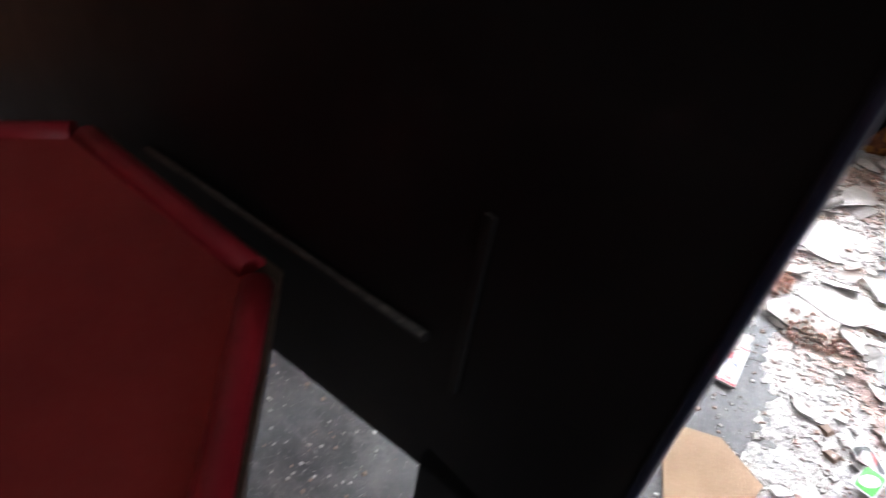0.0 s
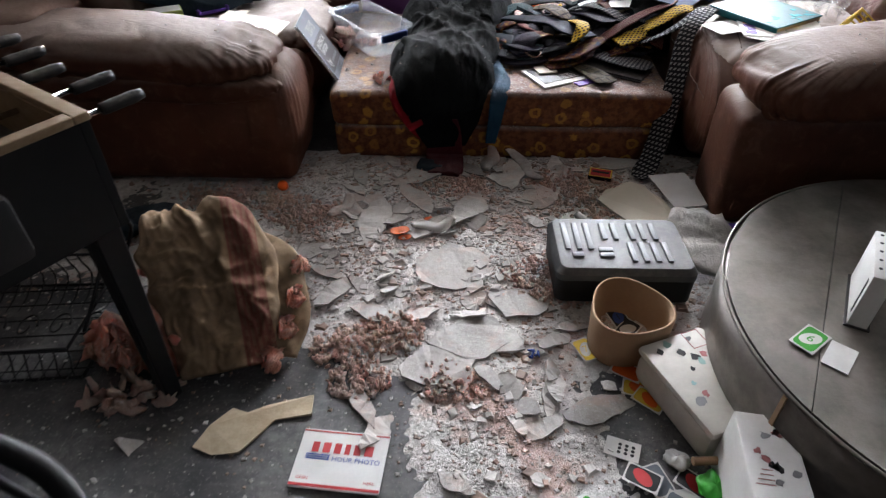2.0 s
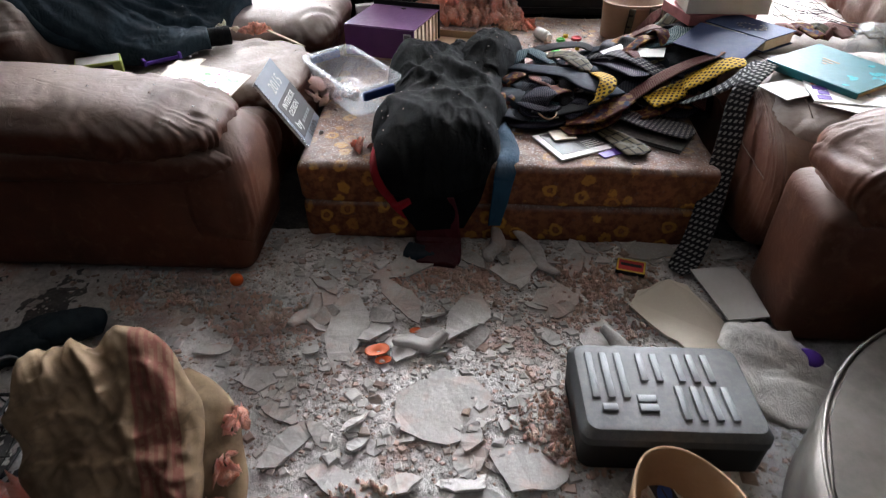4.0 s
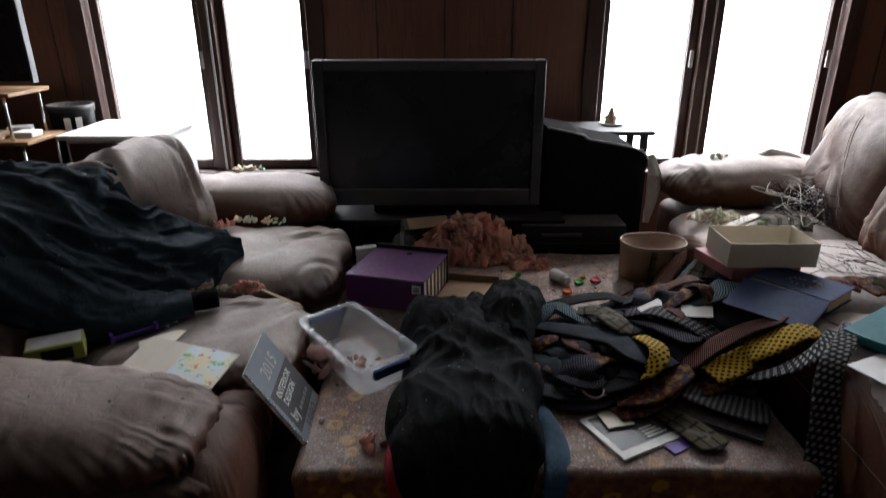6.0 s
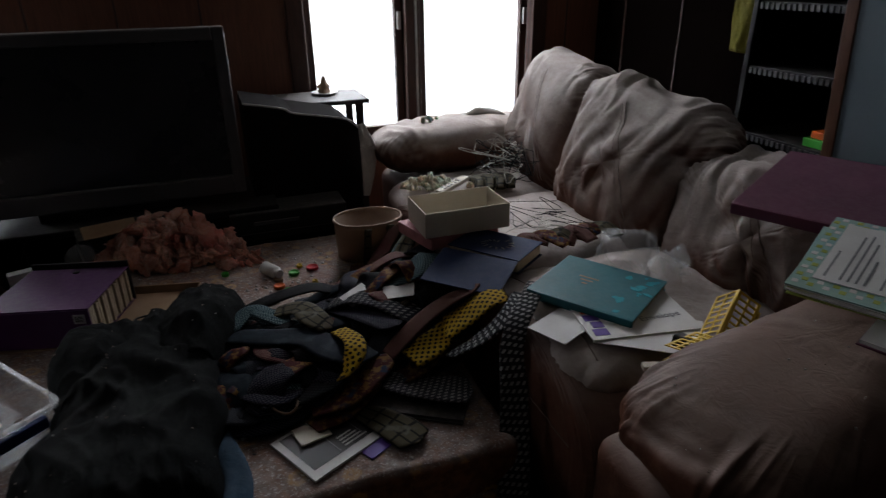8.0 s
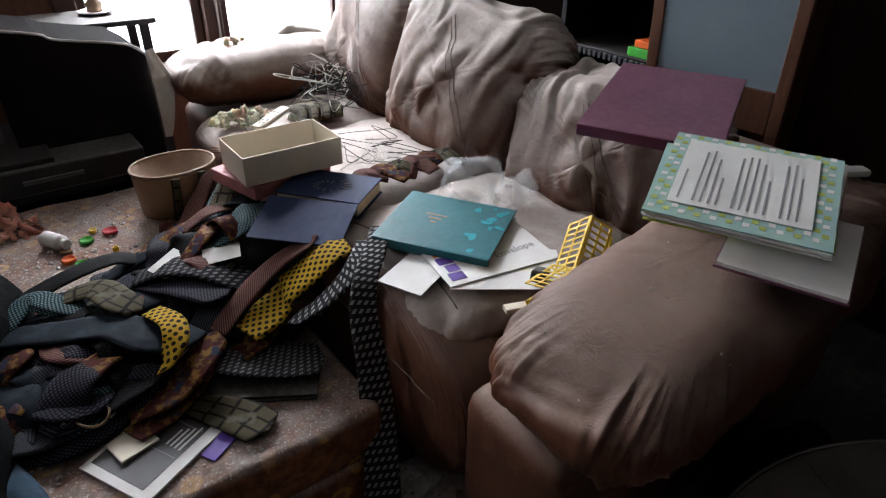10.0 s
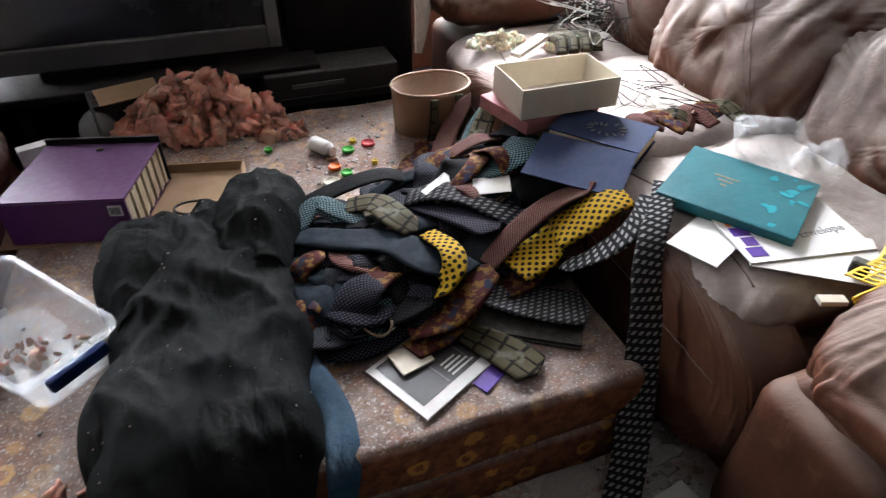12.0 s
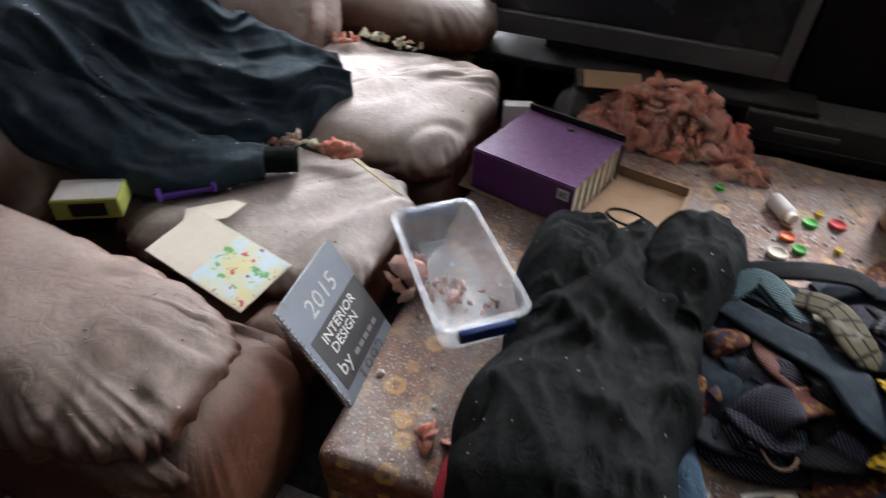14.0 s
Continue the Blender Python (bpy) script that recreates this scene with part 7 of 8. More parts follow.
fp = thing("fallen_plaster", (1.0, 2.0, 0), "broken sheets of grey-white ceiling plaster on the floor", "plaster")
shapes = []
for k in range(26):
    bm = plate(shard(500 + k, 14 + k % 5, 1.1 + 0.25 * (k % 7)), 0.0, 0.06, wobble=0.03, seed=k)
    bmesh.ops.triangulate(bm, faces=[f for f in bm.faces if len(f.verts) > 4])
    me = bpy.data.meshes.new("plaster_piece")
    bm.to_mesh(me)
    bm.free()
    me.materials.append(M["plaster"])
    shapes.append(me)


def piece(x, y, size, rz, k, tilt=(0, 0), lift=0.0, flat=1.0):
    ob = new("plaster_piece", shapes[k % len(shapes)])
    ob.parent = fp
    ob.matrix_parent_inverse = Matrix.Translation((1.0, 2.0, 0)).inverted()
    ob.matrix_basis = pose(x, y, ground(x, y) + lift, tilt[0], tilt[1], rz) @ Matrix.Diagonal((size, size, size * flat, 1))


# the large sheets
for i, (x, y, s, rz, fl) in enumerate(((0.915, 2.08, 0.36, 25, 0.35), (1.00, 1.76, 0.30, 8, 0.4), (0.915, 1.655, 0.30, -6, 0.6), (1.17, 2.66, 0.30, 70, 0.3), (0.78, 2.66, 0.22, 30, 0.4), (0.64, 2.34, 0.26, 95, 0.4), (1.35, 1.52, 0.20, 20, 0.4), (1.16, 1.92, 0.24, -30, 0.4),
                                      (0.42, 2.17, 0.18, 10, 0.5), (1.37, 2.70, 0.24, 100, 0.4), (1.62, 2.78, 0.20, 5, 0.5), (1.00, 2.42, 0.26, 60, 0.4), (0.62, 2.36, 0.20, 100, 0.5), (0.25, 2.26, 0.12, 10, 0.7), (1.10, 2.78, 0.18, -60, 0.5), (1.40, 2.36, 0.22, 40, 0.4),
                                      (0.937, 2.16, 0.14, -38, 0.8), (0.55, 1.95, 0.16, 50, 0.6), (0.70, 1.86, 0.15, -20, 0.6), (1.20, 1.45, 0.14, 30, 0.5), (0.80, 2.48, 0.20, -50, 0.4), (1.28, 2.52, 0.18, 10, 0.5))):
    piece(x, y, s * 0.86, rz, i, (random.Random(i).uniform(-5, 5), random.Random(i + 9).uniform(-5, 5)), 0.006, fl)
rnd = random.Random(611)
count = 0
while count < 275:
    x, y = rnd.uniform(-0.9, 1.95), rnd.uniform(0.75, 2.84)
    h = floor_height(x, y)
    if rnd.random() > min(1.0, max(0.04, (h + 0.004) * 40)):
        continue
    s = 0.025 + 0.10 * rnd.random() ** 2.2
    piece(x, y, s, rnd.uniform(0, 360), rnd.randrange(26), (rnd.gauss(0, 12), rnd.gauss(0, 12)), 0.002, rnd.uniform(0.7, 1.2))
    count += 1
# curled strips of torn paper facing
for i, (x, y, l, rz) in enumerate(((1.23, 2.72, 0.26, 118), (1.08, 2.74, 0.18, 80), (0.86, 2.30, 0.16, 10), (0.50, 2.40, 0.14, 60), (1.44, 2.30, 0.16, 120))):
    m = turned(x, y, ground(x, y), rz)
    bm = drape([m @ Vector((-l / 2, 0, 0.03)), m @ Vector((-l / 6, 0.01, 0.014)), m @ Vector((l / 6, -0.01, 0.016)), m @ Vector((l / 2, 0.01, 0.045))], (0.02, 0.05, 0.06, 0.03), (0.006, 0.01, 0.012, 0.006), 0.006, 620 + i, 24, 8)
    part("torn_facing", bm, "plaster", fp)


def scatter(name, label, material, n, seed, size, where, flat=0.45):
    """Thousands of small crumbs in one mesh."""
    r = random.Random(seed)
    vs, fs = [], []
    tries = 0
    made = 0
    while made < n and tries < n * 12:
        tries += 1
        x, y = r.uniform(-1.0, 2.0), r.uniform(0.35, 2.85)
        if r.random() > where(x, y):
            continue
        s = size[0] + (size[1] - size[0]) * r.random() ** 3
        a = r.uniform(0, 6.28)
        z = ground(x, y)
        k = len(vs)
        pts = [(s * r.uniform(0.6, 1.2) * math.cos(a + q * 1.571), s * r.uniform(0.5, 1.1) * math.sin(a + q * 1.571)) for q in range(4)]
        vs += [(x + px, y + py, z - 0.001) for px, py in pts]
        vs += [(x + px * r.uniform(0.5, 0.9), y + py * r.uniform(0.5, 0.9), z + s * flat * r.uniform(0.4, 1.0)) for px, py in pts]
        fs += [(k + 4, k + 5, k + 6, k + 7)] + [(k + q, k + (q + 1) % 4, k + 4 + (q + 1) % 4, k + 4 + q) for q in range(4)]
        made += 1
    mesh = bpy.data.meshes.new(name)
    mesh.from_pydata(vs, [], fs)
    mesh.materials.append(M[material])
    return tagged(new(name, mesh), label, "debris", kind="stuff")


scatter("plaster_crumbs", "pale crumbs of plaster over the floor", "crumb", 20000, 631, (0.002, 0.010), lambda x, y: min(1, max(0.05, (floor_height(x, y) + 0.006) * 30)))
scatter("plaster_chips", "broken chips of grey plaster over the floor", "crumb", 2200, 634, (0.008, 0.030), lambda x, y: min(1, max(0.0, (floor_height(x, y) + 0.002) * 26)), 0.3)
scatter("insulation_crumbs", "pink-brown crumbs of insulation over the floor", "crumb_pink", 4500, 632, (0.003, 0.015), lambda x, y: max(0.0, (floor_height(x, y)) * 26) * (0.25 + (noise.noise(Vector((x * 3, y * 3, 7))) > 0.05)))
scatter("floor_crumbs", "small pale crumbs on the bare floor", "crumb", 1500, 633, (0.002, 0.011), lambda x, y: 0.5 if floor_height(x, y) < 0 else 0.0)

# tufts of fallen insulation
tufts = random.Random(641)
for i, (x, y, r, n) in enumerate(((0.85, 2.60, 0.10, 26), (1.02, 2.60, 0.07, 16), (1.45, 2.52, 0.16, 46), (1.36, 2.62, 0.10, 24), (0.30, 2.42, 0.09, 20), (0.42, 2.36, 0.10, 22), (0.18, 2.50, 0.08, 16), (0.62, 1.72, 0.08, 22), (0.68, 1.60, 0.07, 18), (0.75, 1.78, 0.08, 20), (0.96, 1.60, 0.08, 18), (1.22, 2.05, 0.09, 20), (1.30, 1.98, 0.08, 18), (1.05, 1.20, 0.12, 34), (1.00, 1.05, 0.10, 28), (1.12, 1.32, 0.10, 26), (0.92, 1.00, 0.06, 14), (1.15, 1.02, 0.08, 18), (0.80, 1.30, 0.05, 10), (-0.05, 2.52, 0.10, 18))):
    if 13 <= i <= 18:
        continue
    single("insulation_tuft", fluff((x, y, ground(x, y) - 0.004), (r * 1.35, r * 1.1, 0.012), n * 10, 650 + i, (0.004, 0.011), 0.5, (0.5, 0.9)), "old_wool", "flattened tuft of brown-pink insulation on the floor", "insulation", "insulation tufts", "stuff")

# photo envelope
pe = thing("photo_envelope", (0.67, 1.34, 0), "white photo envelope with red and blue print, face up", "envelope")
PE = turned(0.668, 1.338, 0.004, -4.5)
part("sheet", a_box((-0.115, -0.084, 0.0), (0.115, 0.084, 0.005), 0.001, PE), "paper", pe)
for x0, x1 in ((-0.092, -0.070), (-0.064, -0.040), (-0.034, -0.012), (-0.006, 0.012), (0.018, 0.040), (0.046, 0.072)):
    part("red_mark", a_box((x0 + 0.011, 0.016, 0.0052), (x1 + 0.007, 0.046, 0.0058), 0.0, PE), "red", pe)
for i in range(3):
    part("blue_bar", a_box((-0.092, -0.004 + i * 0.006, 0.0052), (-0.030, -0.001 + i * 0.006, 0.0058), 0.0, PE), "blue", pe)
lettering("lettering", "1 HOUR PHOTO", 0.019, PE @ Matrix.Translation((0.032, 0.000, 0.0056)), "blue", pe, 0.0003)
part("red_bar", a_box((-0.114, -0.080, 0.0052), (0.114, -0.072, 0.0058), 0.0, PE), "red", pe)
part("red_bar", a_box((-0.114, 0.076, 0.0052), (0.114, 0.080, 0.0058), 0.0, PE), "red", pe)
lettering("lettering", "OPEN", 0.012, PE @ Matrix.Translation((-0.085, -0.058, 0.0056)), "red", pe, 0.0003)
lettering("lettering", "HERE", 0.012, PE @ Matrix.Translation((0.085, -0.058, 0.0056)), "red", pe, 0.0003)

# tan scrap and brown board
single("paper_scrap", plate([(0.275, 1.365), (0.300, 1.43), (0.345, 1.49), (0.39, 1.475), (0.44, 1.505), (0.56, 1.54), (0.566, 1.475), (0.47, 1.455), (0.435, 1.40), (0.40, 1.352), (0.33, 1.345)], 0.003, 0.007, wobble=0.004, seed=3), "pages", "torn yellowed sheet on the floor", "scrap")
single("brown_board", plate([(0.63, 1.03), (0.78, 1.06), (0.90, 0.98), (0.86, 0.82), (0.70, 0.80)], 0.002, 0.010, wobble=0.002, seed=4), "card", "flat piece of brown board on the floor", "board")

# kraft-faced insulation batt by the table leg
bt = thing("insulation_batt", (0.25, 1.75, 0), "kraft-paper-faced insulation batt, torn and bent", "insulation")
part("facing", drape([(0.02, 2.02, 0.06), (0.06, 1.985, 0.25), (0.13, 1.94, 0.285), (0.22, 1.84, 0.20), (0.27, 1.72, 0.12), (0.31, 1.60, 0.03)], (0.10, 0.16, 0.34, 0.38, 0.32, 0.26), (0.02, 0.02, 0.03, 0.03, 0.025, 0.015), 0.034, 701, 120, 70, (1, 0.35, 0), 9, 0.0, (1.2, 1.3)), "kraft_print", bt, "crumpled brown kraft paper")
part("facing", drape([(0.27, 1.97, 0.20), (0.36, 1.90, 0.18), (0.42, 1.80, 0.10), (0.42, 1.66, 0.03)], (0.16, 0.20, 0.18, 0.14), (0.015, 0.02, 0.02, 0.01), 0.012, 702, 50, 24, (1, 0.6, 0), 11, 0.0, (1.0, 1.7)), "kraft_print", bt)
part("wadding", fluff((0.10, 1.72, 0.0), (0.16, 0.12, 0.12), 130, 703, (0.015, 0.04), 0.9), "wool", bt, "torn pink wadding")
part("wadding", fluff((-0.01, 1.70, 0.0), (0.13, 0.08, 0.13), 150, 707, (0.012, 0.034), 0.75, (0.45, 0.85)), "wool", bt)
part("wadding", fluff((0.06, 1.92, 0.03), (0.09, 0.06, 0.20), 60, 704, (0.015, 0.035), 0.9), "wool", bt)
for x, y, z, n in ((0.45, 1.92, 0.13, 26), (0.455, 1.83, 0.085, 28), (0.445, 1.74, 0.045, 28), (0.42, 1.65, 0.015, 22)):
    part("wadding", fluff((x, y, z), (0.028, 0.05, 0.05), n, 708 + n, (0.010, 0.022), 0.8), "wool", bt)
part("wadding", fluff((0.20, 1.80, 0.0), (0.18, 0.15, 0.08), 40, 705, (0.03, 0.055), 0.6), "old_wool", bt)
part("wadding", fluff((0.05, 1.56, 0.0), (0.16, 0.10, 0.012), 30, 706, (0.015, 0.03), 0.7), "old_wool", bt)

# wire rack and slipper
wr = thing("wire_rack", (-0.3, 1.8, 0), "black wire magazine rack lying on the floor", "rack")
WRM = turned(-0.34, 1.76, 0.01, 6)
for p in ([(-0.26, -0.20, 0.0), (0.20, -0.20, 0.0), (0.24, 0.20, 0.0), (-0.26, 0.22, 0.0), (-0.26, -0.20, 0.0)], [(-0.24, -0.20, 0.12), (0.20, -0.20, 0.12), (0.24, 0.20, 0.13), (-0.24, 0.22, 0.13), (-0.24, -0.20, 0.12)]):
    for a, b in zip(p, p[1:]):
        part("wire", tube(bmesh.new(), [WRM @ Vector(a), WRM @ Vector(b)], 0.005, 6, 3), "wire", wr)
for i in range(12):
    x = -0.24 + i * 0.04
    part("wire", tube(bmesh.new(), [WRM @ Vector((x, -0.20, 0.12)), WRM @ Vector((x, -0.20, 0.0)), WRM @ Vector((x, 0.20, 0.0)), WRM @ Vector((x, 0.20, 0.13))], 0.0028, 5, 14), "wire", wr)
for i in range(6):
    y = -0.17 + i * 0.07
    part("wire", tube(bmesh.new(), [WRM @ Vector((-0.25, y, 0.004)), WRM @ Vector((0.22, y, 0.004))], 0.0028, 5, 3), "wire", wr)
for i in range(4):
    part("scroll", tube(bmesh.new(), [WRM @ Vector((-0.15 + i * 0.10 + 0.035 * math.cos(t) * (1 - t / 9), 0.01 + 0.06 * math.sin(t) * (1 - t / 9), 0.008)) for t in [k * 0.6 for k in range(12)]], 0.003, 5, 40), "wire", wr)
part("handle", tube(bmesh.new(), [WRM @ Vector((0.22, 0.20, 0.10)), WRM @ Vector((0.27, 0.23, 0.22)), WRM @ Vector((0.24, 0.16, 0.24)), WRM @ Vector((0.21, -0.12, 0.10))], 0.006, 7, 24), "wire", wr)
sl = thing("slipper", (-0.27, 2.26, 0.0), "pair of black slippers on the dusty floor", "slipper")
part("upper", puff((-0.32, 2.22, 0.05), (0.13, 0.06, 0.045), 0.7, 0.012, 721, turned(0, 0, 0, 30), (36, 22)), "denim", sl)
part("upper", puff((-0.20, 2.30, 0.055), (0.12, 0.06, 0.045), 0.7, 0.012, 722, turned(0, 0, 0, 20), (36, 22)), "denim", sl)

# ball, chips of orange
def ball(x, y, r, label):
    bm = bmesh.new()
    bmesh.ops.create_icosphere(bm, subdivisions=3, radius=r)
    for f in bm.faces:
        f.smooth = True
    bmesh.ops.transform(bm, matrix=Matrix.Translation((x, y, ground(x, y) + r * 0.9)), verts=bm.verts)
    return single("ball", bm, "orange", label, "ball")


ball(0.236, 2.555, 0.022, "small orange plastic ball on the rubble")
for i, (x, y, s) in enumerate(((0.739, 2.262, 0.030), (0.84, 2.36, 0.015), (0.76, 2.23, 0.02))):
    bm = lathe([(s * 0.3, 0.0), (s, s * 0.5), (s * 0.92, s * 0.55), (s * 0.2, s * 0.12)], 14, (x, y, ground(x, y) + 0.002), lambda a: 1 + 0.25 * math.sin(2 * a + 1))
    single("orange_fragment", bm, "orange", "broken orange plastic shell on the rubble", "fragment", "orange fragments")

# grey moulded case
ge = thing("moulded_case", (1.5, 2.05, 0), "grey ribbed plastic case with a black underside", "case")
GM = turned(1.485, 2.06, 0.0, 0.5, -3) @ Matrix.Diagonal((0.92, 0.95, 0.90, 1.0))
part("underside", shade(loft([(0.215, 0.135, 0.010), (0.235, 0.155, 0.03), (0.238, 0.158, 0.125)], 0.03, GM)), "black_soft", ge)
part("lid", shade(loft([(0.240, 0.160, 0.126), (0.240, 0.160, 0.150), (0.225, 0.145, 0.172), (0.215, 0.135, 0.174)], 0.03, GM)), "bin_grey", ge)
for i, (x, y, lx, ly) in enumerate(((-0.19, 0.03, 0.02, 0.08), (-0.15, 0.03, 0.02, 0.08), (-0.11, 0.03, 0.02, 0.08), (-0.05, 0.06, 0.02, 0.05), (-0.01, 0.06, 0.02, 0.05), (0.05, 0.06, 0.02, 0.05), (0.09, 0.06, 0.02, 0.05), (0.13, 0.06, 0.02, 0.05), (0.03, -0.06, 0.02, 0.055), (0.07, -0.06, 0.02, 0.055), (0.11, -0.06, 0.02, 0.055), (0.15, -0.06, 0.02, 0.055), (-0.06, -0.05, 0.05, 0.012), (-0.06, -0.08, 0.05, 0.012), (-0.16, -0.08, 0.04, 0.012))):
    part("rib", shade(a_box((x - lx / 2, y - ly, 0.1742), (x + lx / 2, y + ly, 0.182), 0.0035, GM)), "pale_shell", ge)

# tan band with playing cards inside
tn = thing("tan_hoop", (1.465, 1.80, 0), "tan pressed-board hoop standing on the floor", "hoop")
part("band", shade(lathe([(0.109, 0.002), (0.113, 0.004), (0.119, 0.150), (0.116, 0.153), (0.111, 0.150), (0.105, 0.004)], 44, (1.462, 1.77, 0.006), lambda a: 1 + 0.07 * math.cos(3 * a + 0.8)), 40), "card", tn)


def playing_card(x, y, z, rz, face, mark, label, digit="", pips=0, tilt=0):
    c = thing("playing_card", (x, y, z), label, "card", "playing cards")
    m = turned(x, y, z, rz, tilt)
    part("card", a_box((-0.029, -0.044, 0.0), (0.029, 0.044, 0.0012), 0.0, m), "paper", c)
    if face:
        part("face", plate([(0.025 * math.copysign(abs(math.cos(a)) ** 0.3, math.cos(a)), 0.040 * math.copysign(abs(math.sin(a)) ** 0.3, math.sin(a))) for a in [k * math.pi / 10 for k in range(20)]], 0.0013, 0.0016, m=m), face, c)
    if mark:
        part("oval", plate([(0.019 * math.cos(a) + 0.008 * math.sin(a), 0.026 * math.sin(a)) for a in [k * math.pi / 10 for k in range(20)]], 0.0017, 0.0020, m=m), mark, c)
    if digit:
        lettering("digit", digit, 0.034, m @ Matrix.Translation((0, 0, 0.0022)), face or "ink", c, 0.0002)
    for k in range(pips):
        part("pip", lathe([(0.005, 0.0), (0.005, 0.0004)], 8, m @ Vector((-0.012 + 0.012 * (k % 3), -0.026 + 0.017 * (k // 3), 0.0013))), "ink", c)
    return c


for i, (x, y, rz, f, mk, lb, d, pp) in enumerate((
        (1.393, 1.395, 70, "", "", "black club card face up on the floor", "", 9), (1.122, 1.199, 35, "ink", "red", "dark card back with a red oval", "", 0), (1.27, 1.213, -40, "green", "paper", "green number card face up on the floor", "6", 0),
        (1.30, 1.150, 80, "blue", "paper", "blue number card face up on the floor", "2", 0), (1.125, 1.130, -20, "green", "paper", "green number card face up on the floor", "1", 0), (1.463, 1.309, 20, "dial_grey", "", "grey patterned card back", "", 0),
        (1.486, 1.235, -35, "dial_grey", "paper", "grey patterned card on the floor", "", 0), (1.55, 1.30, 50, "ink", "red", "dark card back with a red oval", "", 0), (1.57, 1.215, 10, "", "red", "white card with red mark", "", 0), (1.425, 1.310, 60, "ink", "red", "dark card back with a red oval", "", 0), (1.535, 1.245, 8, "", "", "spade card face up on the floor", "", 4), (1.40, 1.19, -70, "orange", "paper", "orange number card on the floor", "", 0), (1.475, 1.155, 75, "yellow", "paper", "yellow number card on the floor", "", 0),
        (1.344, 1.725, 25, "yellow", "paper", "yellow number card beside a hoop", "7", 0), (1.452, 1.648, 60, "orange", "", "orange card face up on the floor", "", 0), (1.474, 1.592, 75, "yellow", "orange", "yellow card face up on the floor", "", 0), (1.497, 1.552, 50, "yellow", "orange", "yellow card face up on the floor", "", 0),
        (1.465, 1.86, 20, "ink", "blue", "blue number card inside the hoop", "1", 0), (1.485, 1.81, -40, "ink", "paper", "dark card inside the hoop", "", 0), (1.53, 1.17, -60, "", "rose", "white card with rose print", "", 0), (1.40, 1.10, 15, "blue", "paper", "blue number card on the floor", "4", 0), (1.23, 1.10, -15, "", "red", "white card with a red mark", "", 0))):
    playing_card(x, y, ground(x, y) + 0.004 + 0.0022 * (i % 5), rz, f, mk, lb, d, pp, (i % 3 - 1) * 2)
ub = thing("card_box", (1.53, 2.665, 0.03), "small printed card-game box on the rubble", "box")
UM = turned(1.535, 2.662, 0.034, -15, 4)
part("body", a_box((-0.047, -0.030, 0), (0.047, 0.030, 0.018), 0.002, UM), "ink", ub)
part("border", a_box((-0.046, -0.0305, 0.0182), (0.046, 0.029, 0.0188), 0.0, UM), "yellow", ub)
part("panel", a_box((-0.040, -0.024, 0.0189), (0.040, 0.023, 0.0195), 0.0, UM), "red", ub)
part("band", a_box((-0.034, -0.004, 0.0196), (0.034, 0.009, 0.0202), 0.0, UM), "ink", ub)

# printed gift box, white box, crumpled green bag, wooden stick
pb = thing("gift_box", (1.63, 1.55, 0), "white gift box printed with small figures, worn", "box")
PB = turned(1.62, 1.54, 0.0, -67)
part("body", shade(a_box((-0.153, -0.105, 0.004), (0.153, 0.105, 0.10), 0.022, PB)), "pattern_box", pb)
part("lid", shade(a_box((-0.156, -0.108, 0.101), (0.156, 0.108, 0.128), 0.012, PB)), "pattern_box", pb)
rnd = random.Random(731)
for i in range(16):
    x, y, c = rnd.uniform(-0.14, 0.14), rnd.uniform(-0.075, 0.075), ("rose", "grey_ink", "ink", "lime")[i % 4]
    s = rnd.uniform(0.008, 0.018)
    part("printed_mark", plate([(s * math.cos(a) * rnd.uniform(0.4, 1.2), s * math.sin(a) * rnd.uniform(0.4, 1.2)) for a in [k * 0.7 for k in range(9)]], 0.0, 0.0005, m=PB @ Matrix.Translation((x, y, 0.1283)) @ Matrix.Rotation(i, 4, "Z")), c, pb)
for lo, hi in (((-0.15, 0.03), (-0.09, 0.032)), ((-0.15, 0.08), (-0.09, 0.082)), ((-0.15, 0.03), (-0.148, 0.082)), ((-0.092, 0.03), (-0.09, 0.082))):
    part("printed_line", a_box((lo[0], lo[1], 0.1284), (hi[0], hi[1], 0.1289), 0.0, PB), "rose", pb)
wx = thing("white_box", (1.66, 1.25, 0), "white printed card box standing open", "box")
WX = turned(1.655, 1.255, 0.0, -8)
part("body", a_box((-0.062, -0.115, 0.002), (0.062, 0.105, 0.215), 0.003, WX), "paper", wx)
for i in range(9):
    s = rnd.uniform(0.008, 0.02)
    part("printed_mark", plate([(s * math.cos(a) * rnd.uniform(0.3, 1.2), s * math.sin(a) * rnd.uniform(0.3, 1.2)) for a in [k * 0.7 for k in range(9)]], 0.0, 0.0005, m=WX @ Matrix.Translation((rnd.uniform(-0.045, 0.045), rnd.uniform(-0.09, 0.085), 0.2153)) @ Matrix.Rotation(i, 4, "Z")), ("ink", "rose", "grey_ink")[i % 3], wx)
for i in range(4):
    part("printed_line", a_box((-0.05 + 0.006 * i, -0.08 + i * 0.012, 0.2154), (-0.01, -0.078 + i * 0.012, 0.2159), 0.0, WX), "rose", wx)
single("green_wrapper", puff((1.585, 1.275, 0.028), (0.05, 0.045, 0.026), 0.9, 0.022, 741, seg=(30, 20)), "green", "crumpled bright green wrapper on the floor", "wrapper")
single("wooden_stick", tube(bmesh.new(), [(1.545, 1.335, 0.052), (1.68, 1.34, 0.055)], 0.011, 10, 6), "shelf_wood", "short wooden stick on the floor", "stick")
single("silver_foil", puff((1.52, 1.36, 0.02), (0.035, 0.03, 0.018), 0.9, 0.02, 742, seg=(24, 16)), "foil", "crumpled silver foil on the floor", "foil")
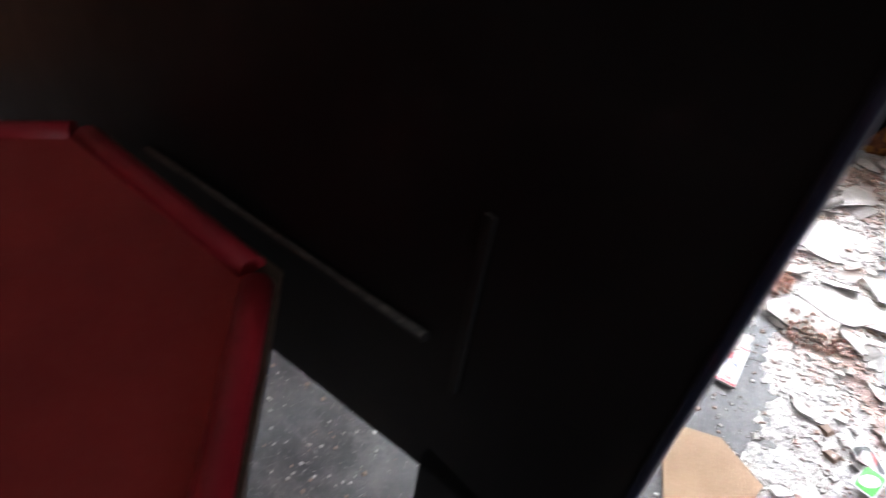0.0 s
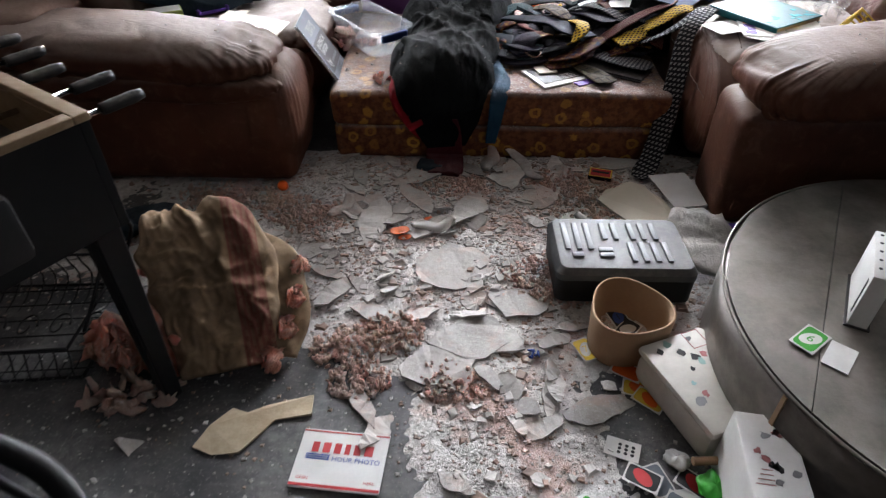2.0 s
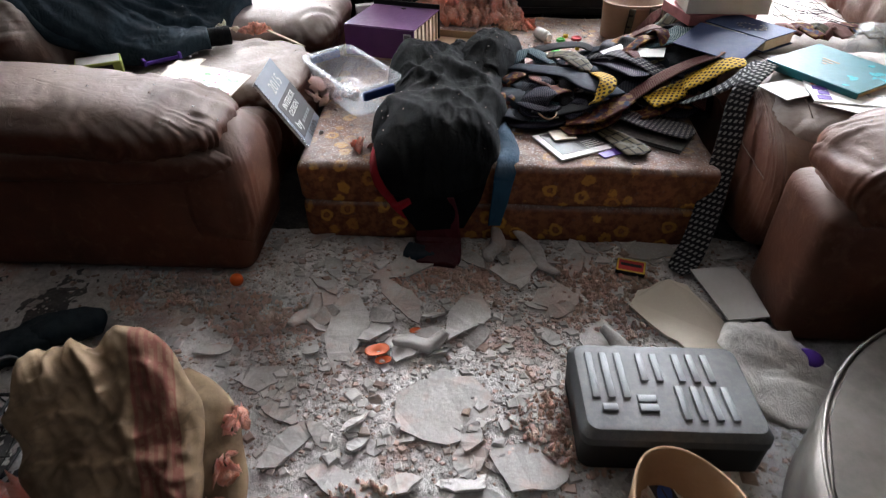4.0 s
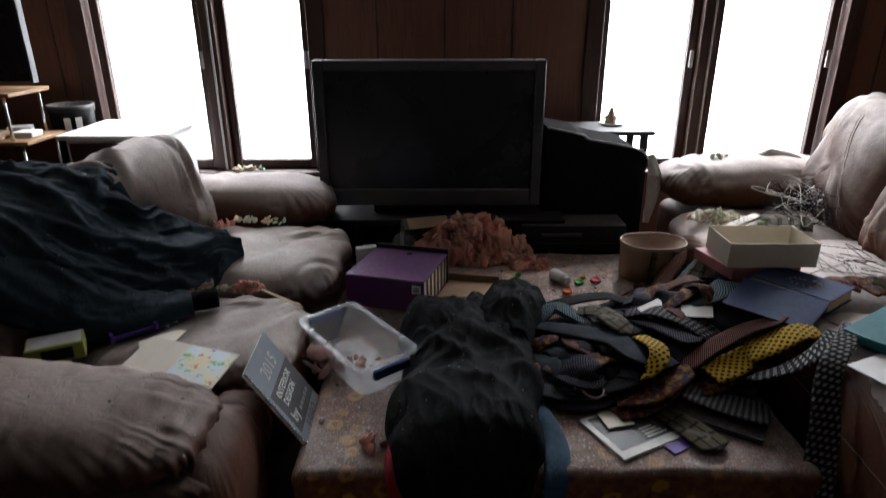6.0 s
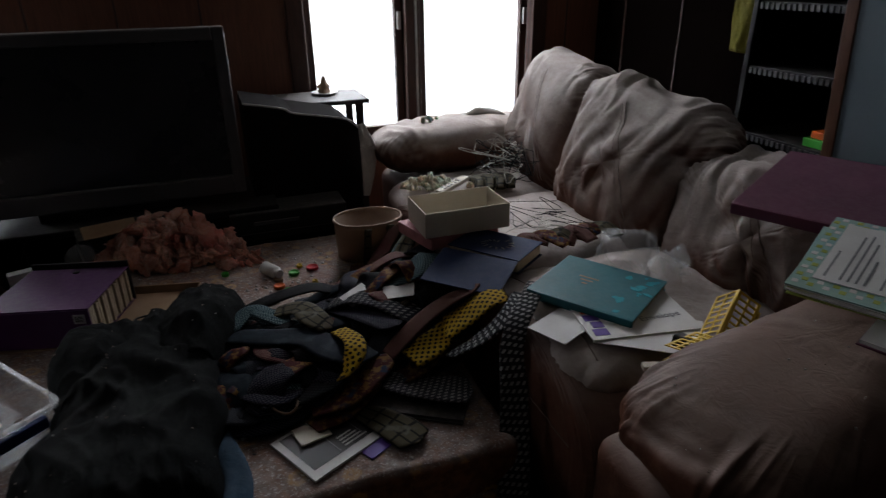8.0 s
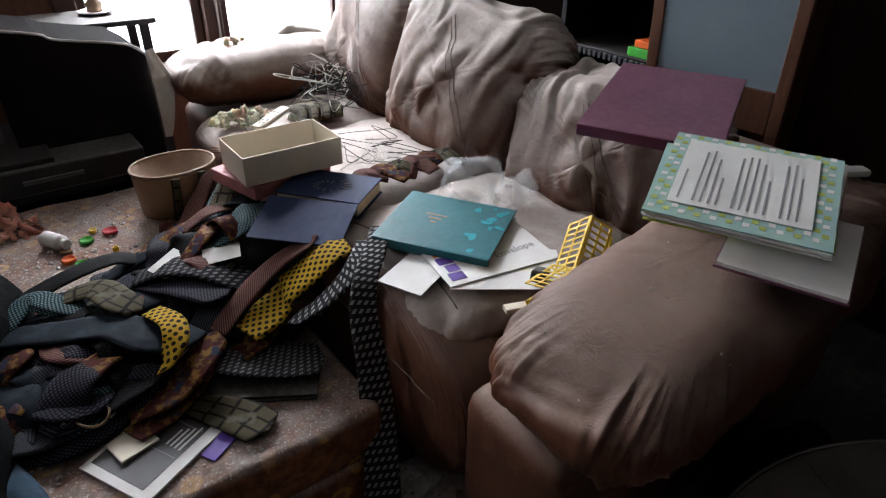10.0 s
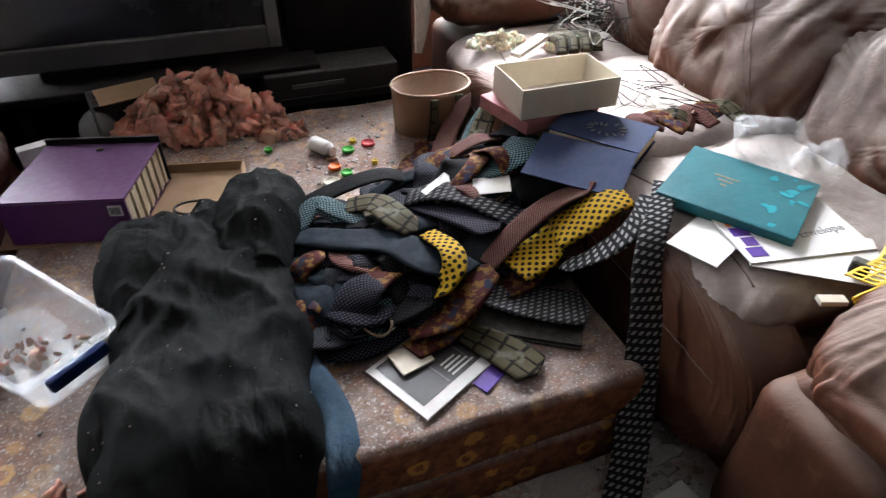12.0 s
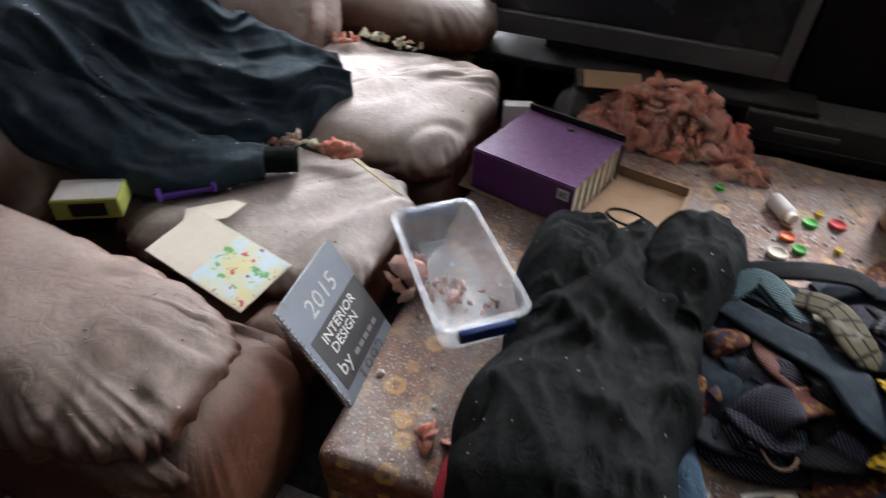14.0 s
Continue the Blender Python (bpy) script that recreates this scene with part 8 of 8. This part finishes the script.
single("blue_scrap", fluff((1.185, 1.70, ground(1.185, 1.70)), (0.022, 0.018, 0.008), 9, 743, (0.005, 0.010), 0.6), "blue", "small blue paper shred on the rubble", "scrap")

# sheet of paper, pale crumpled bag, cream sheet by the sofa
single("white_sheet", a_box((-0.078, -0.13, 0), (0.078, 0.13, 0.003), 0.0, turned(1.83, 2.55, 0.046, 9, -4)), "paper", "white folded paper leaning by the sofa", "paper")
single("plaster_sheet", plate([(x * 0.34, y * 0.40) for x, y in shard(751, 18, 0.8)], 0.0, 0.008, m=turned(1.64, 2.44, ground(1.64, 2.44) + 0.012, 20, 3), wobble=0.003), "cream", "cream sheet of plaster on the rubble", "plaster")
single("crumpled_bag", puff((1.86, 2.20, 0.04), (0.14, 0.17, 0.05), 0.85, 0.045, 752, seg=(44, 26)), "sheet", "crumpled white bag beside the case", "bag")
single("crumpled_bag", puff((1.78, 1.98, 0.035), (0.08, 0.08, 0.04), 0.85, 0.04, 753, seg=(36, 22)), "bag", "crumpled clear wrapper beside the case", "bag")
single("blue_stopper", lathe([(0.03, 0), (0.034, 0.02), (0.02, 0.03), (0.002, 0.03)], 16, (1.93, 2.24, 0.07)), "purple_ink", "dark blue plastic stopper on a white bag", "stopper")

# round metal table
RC, RR = (2.285, 1.553), 0.648
rt = thing("round_table", (RC[0], RC[1], 0), "low round table clad in worn grey metal", "table")
part("drum", shade(lathe([(RR - 0.03, 0.06), (RR - 0.006, 0.065), (RR - 0.004, 0.318), (RR - 0.02, 0.32)], 96, (*RC, 0)), 40), "tin", rt)
part("plinth", lathe([(RR - 0.10, 0.0), (RR - 0.10, 0.062)], 64, (*RC, 0)), "black", rt)
part("lip", tube(bmesh.new(), [Vector((RC[0] + (RR - 0.004) * math.cos(t), RC[1] + (RR - 0.004) * math.sin(t), 0.324)) for t in [k * math.pi / 32 for k in range(65)]], 0.005, 6, 200), "tin", rt)
for k in range(5):
    x0, x1 = -RR + 0.012 + k * 0.256, -RR + 0.010 + (k + 1) * 0.256
    out = []
    for q in range(13):
        x = min(x0 + (x1 - x0) * q / 12, RR - 0.013)
        out.append((x, math.sqrt(max(0.0, (RR - 0.012) ** 2 - x * x))))
    poly = out + [(x, -y) for x, y in out[::-1]]
    poly = [p for i, p in enumerate(poly) if i == 0 or (Vector(p) - Vector(poly[i - 1])).length > 0.002]
    part("panel", plate(poly, 0.320, 0.3285 + 0.0006 * (k % 2), m=turned(*RC, 0, -28)), "tin", rt)
for a in (200, 262):
    part("seam", a_box((RR - 0.006, -0.006, 0.07), (RR - 0.001, 0.006, 0.316), 0.001, turned(*RC, 0, a)), "card", rt, "rusty seam")
playing_card(1.79, 1.487, 0.3335, -52, "green", "paper", "green number card face up on the metal table", "6")
playing_card(1.835, 1.435, 0.3315, -40, "", "", "white card under a green one")
cn = thing("games_console", (1.96, 1.60, 0.33), "white games console with dark vents, standing on edge", "console")
CNM = turned(1.965, 1.62, 0.3295, 62)
part("body", shade(a_box((-0.10, -0.022, 0.0), (0.10, 0.022, 0.155), 0.004, CNM)), "white", cn)
part("slot", a_box((-0.085, 0.0225, 0.03), (-0.075, 0.0235, 0.13), 0.0, CNM), "ink", cn)
for i in range(10):
    part("vent", lathe([(0.0045, 0), (0.0045, 0.0006)], 8, CNM @ Vector((-0.08 + 0.018 * i, -0.008 + 0.016 * (i % 2), 0.1552))), "ink", cn)
part("base", a_box((-0.105, -0.028, -0.0005), (0.105, 0.028, 0.004), 0.001, CNM), "dark_cover", cn)
# litter behind the sofa arm
single("grey_cloth", drape([(2.35, 2.26, 0.03), (2.6, 2.28, 0.05), (2.9, 2.25, 0.03)], (0.10, 0.14, 0.10), (0.03, 0.04, 0.03), 0.02, 761, 30, 14), "coat", "dark grey cloth on the floor by the sofa", "cloth")
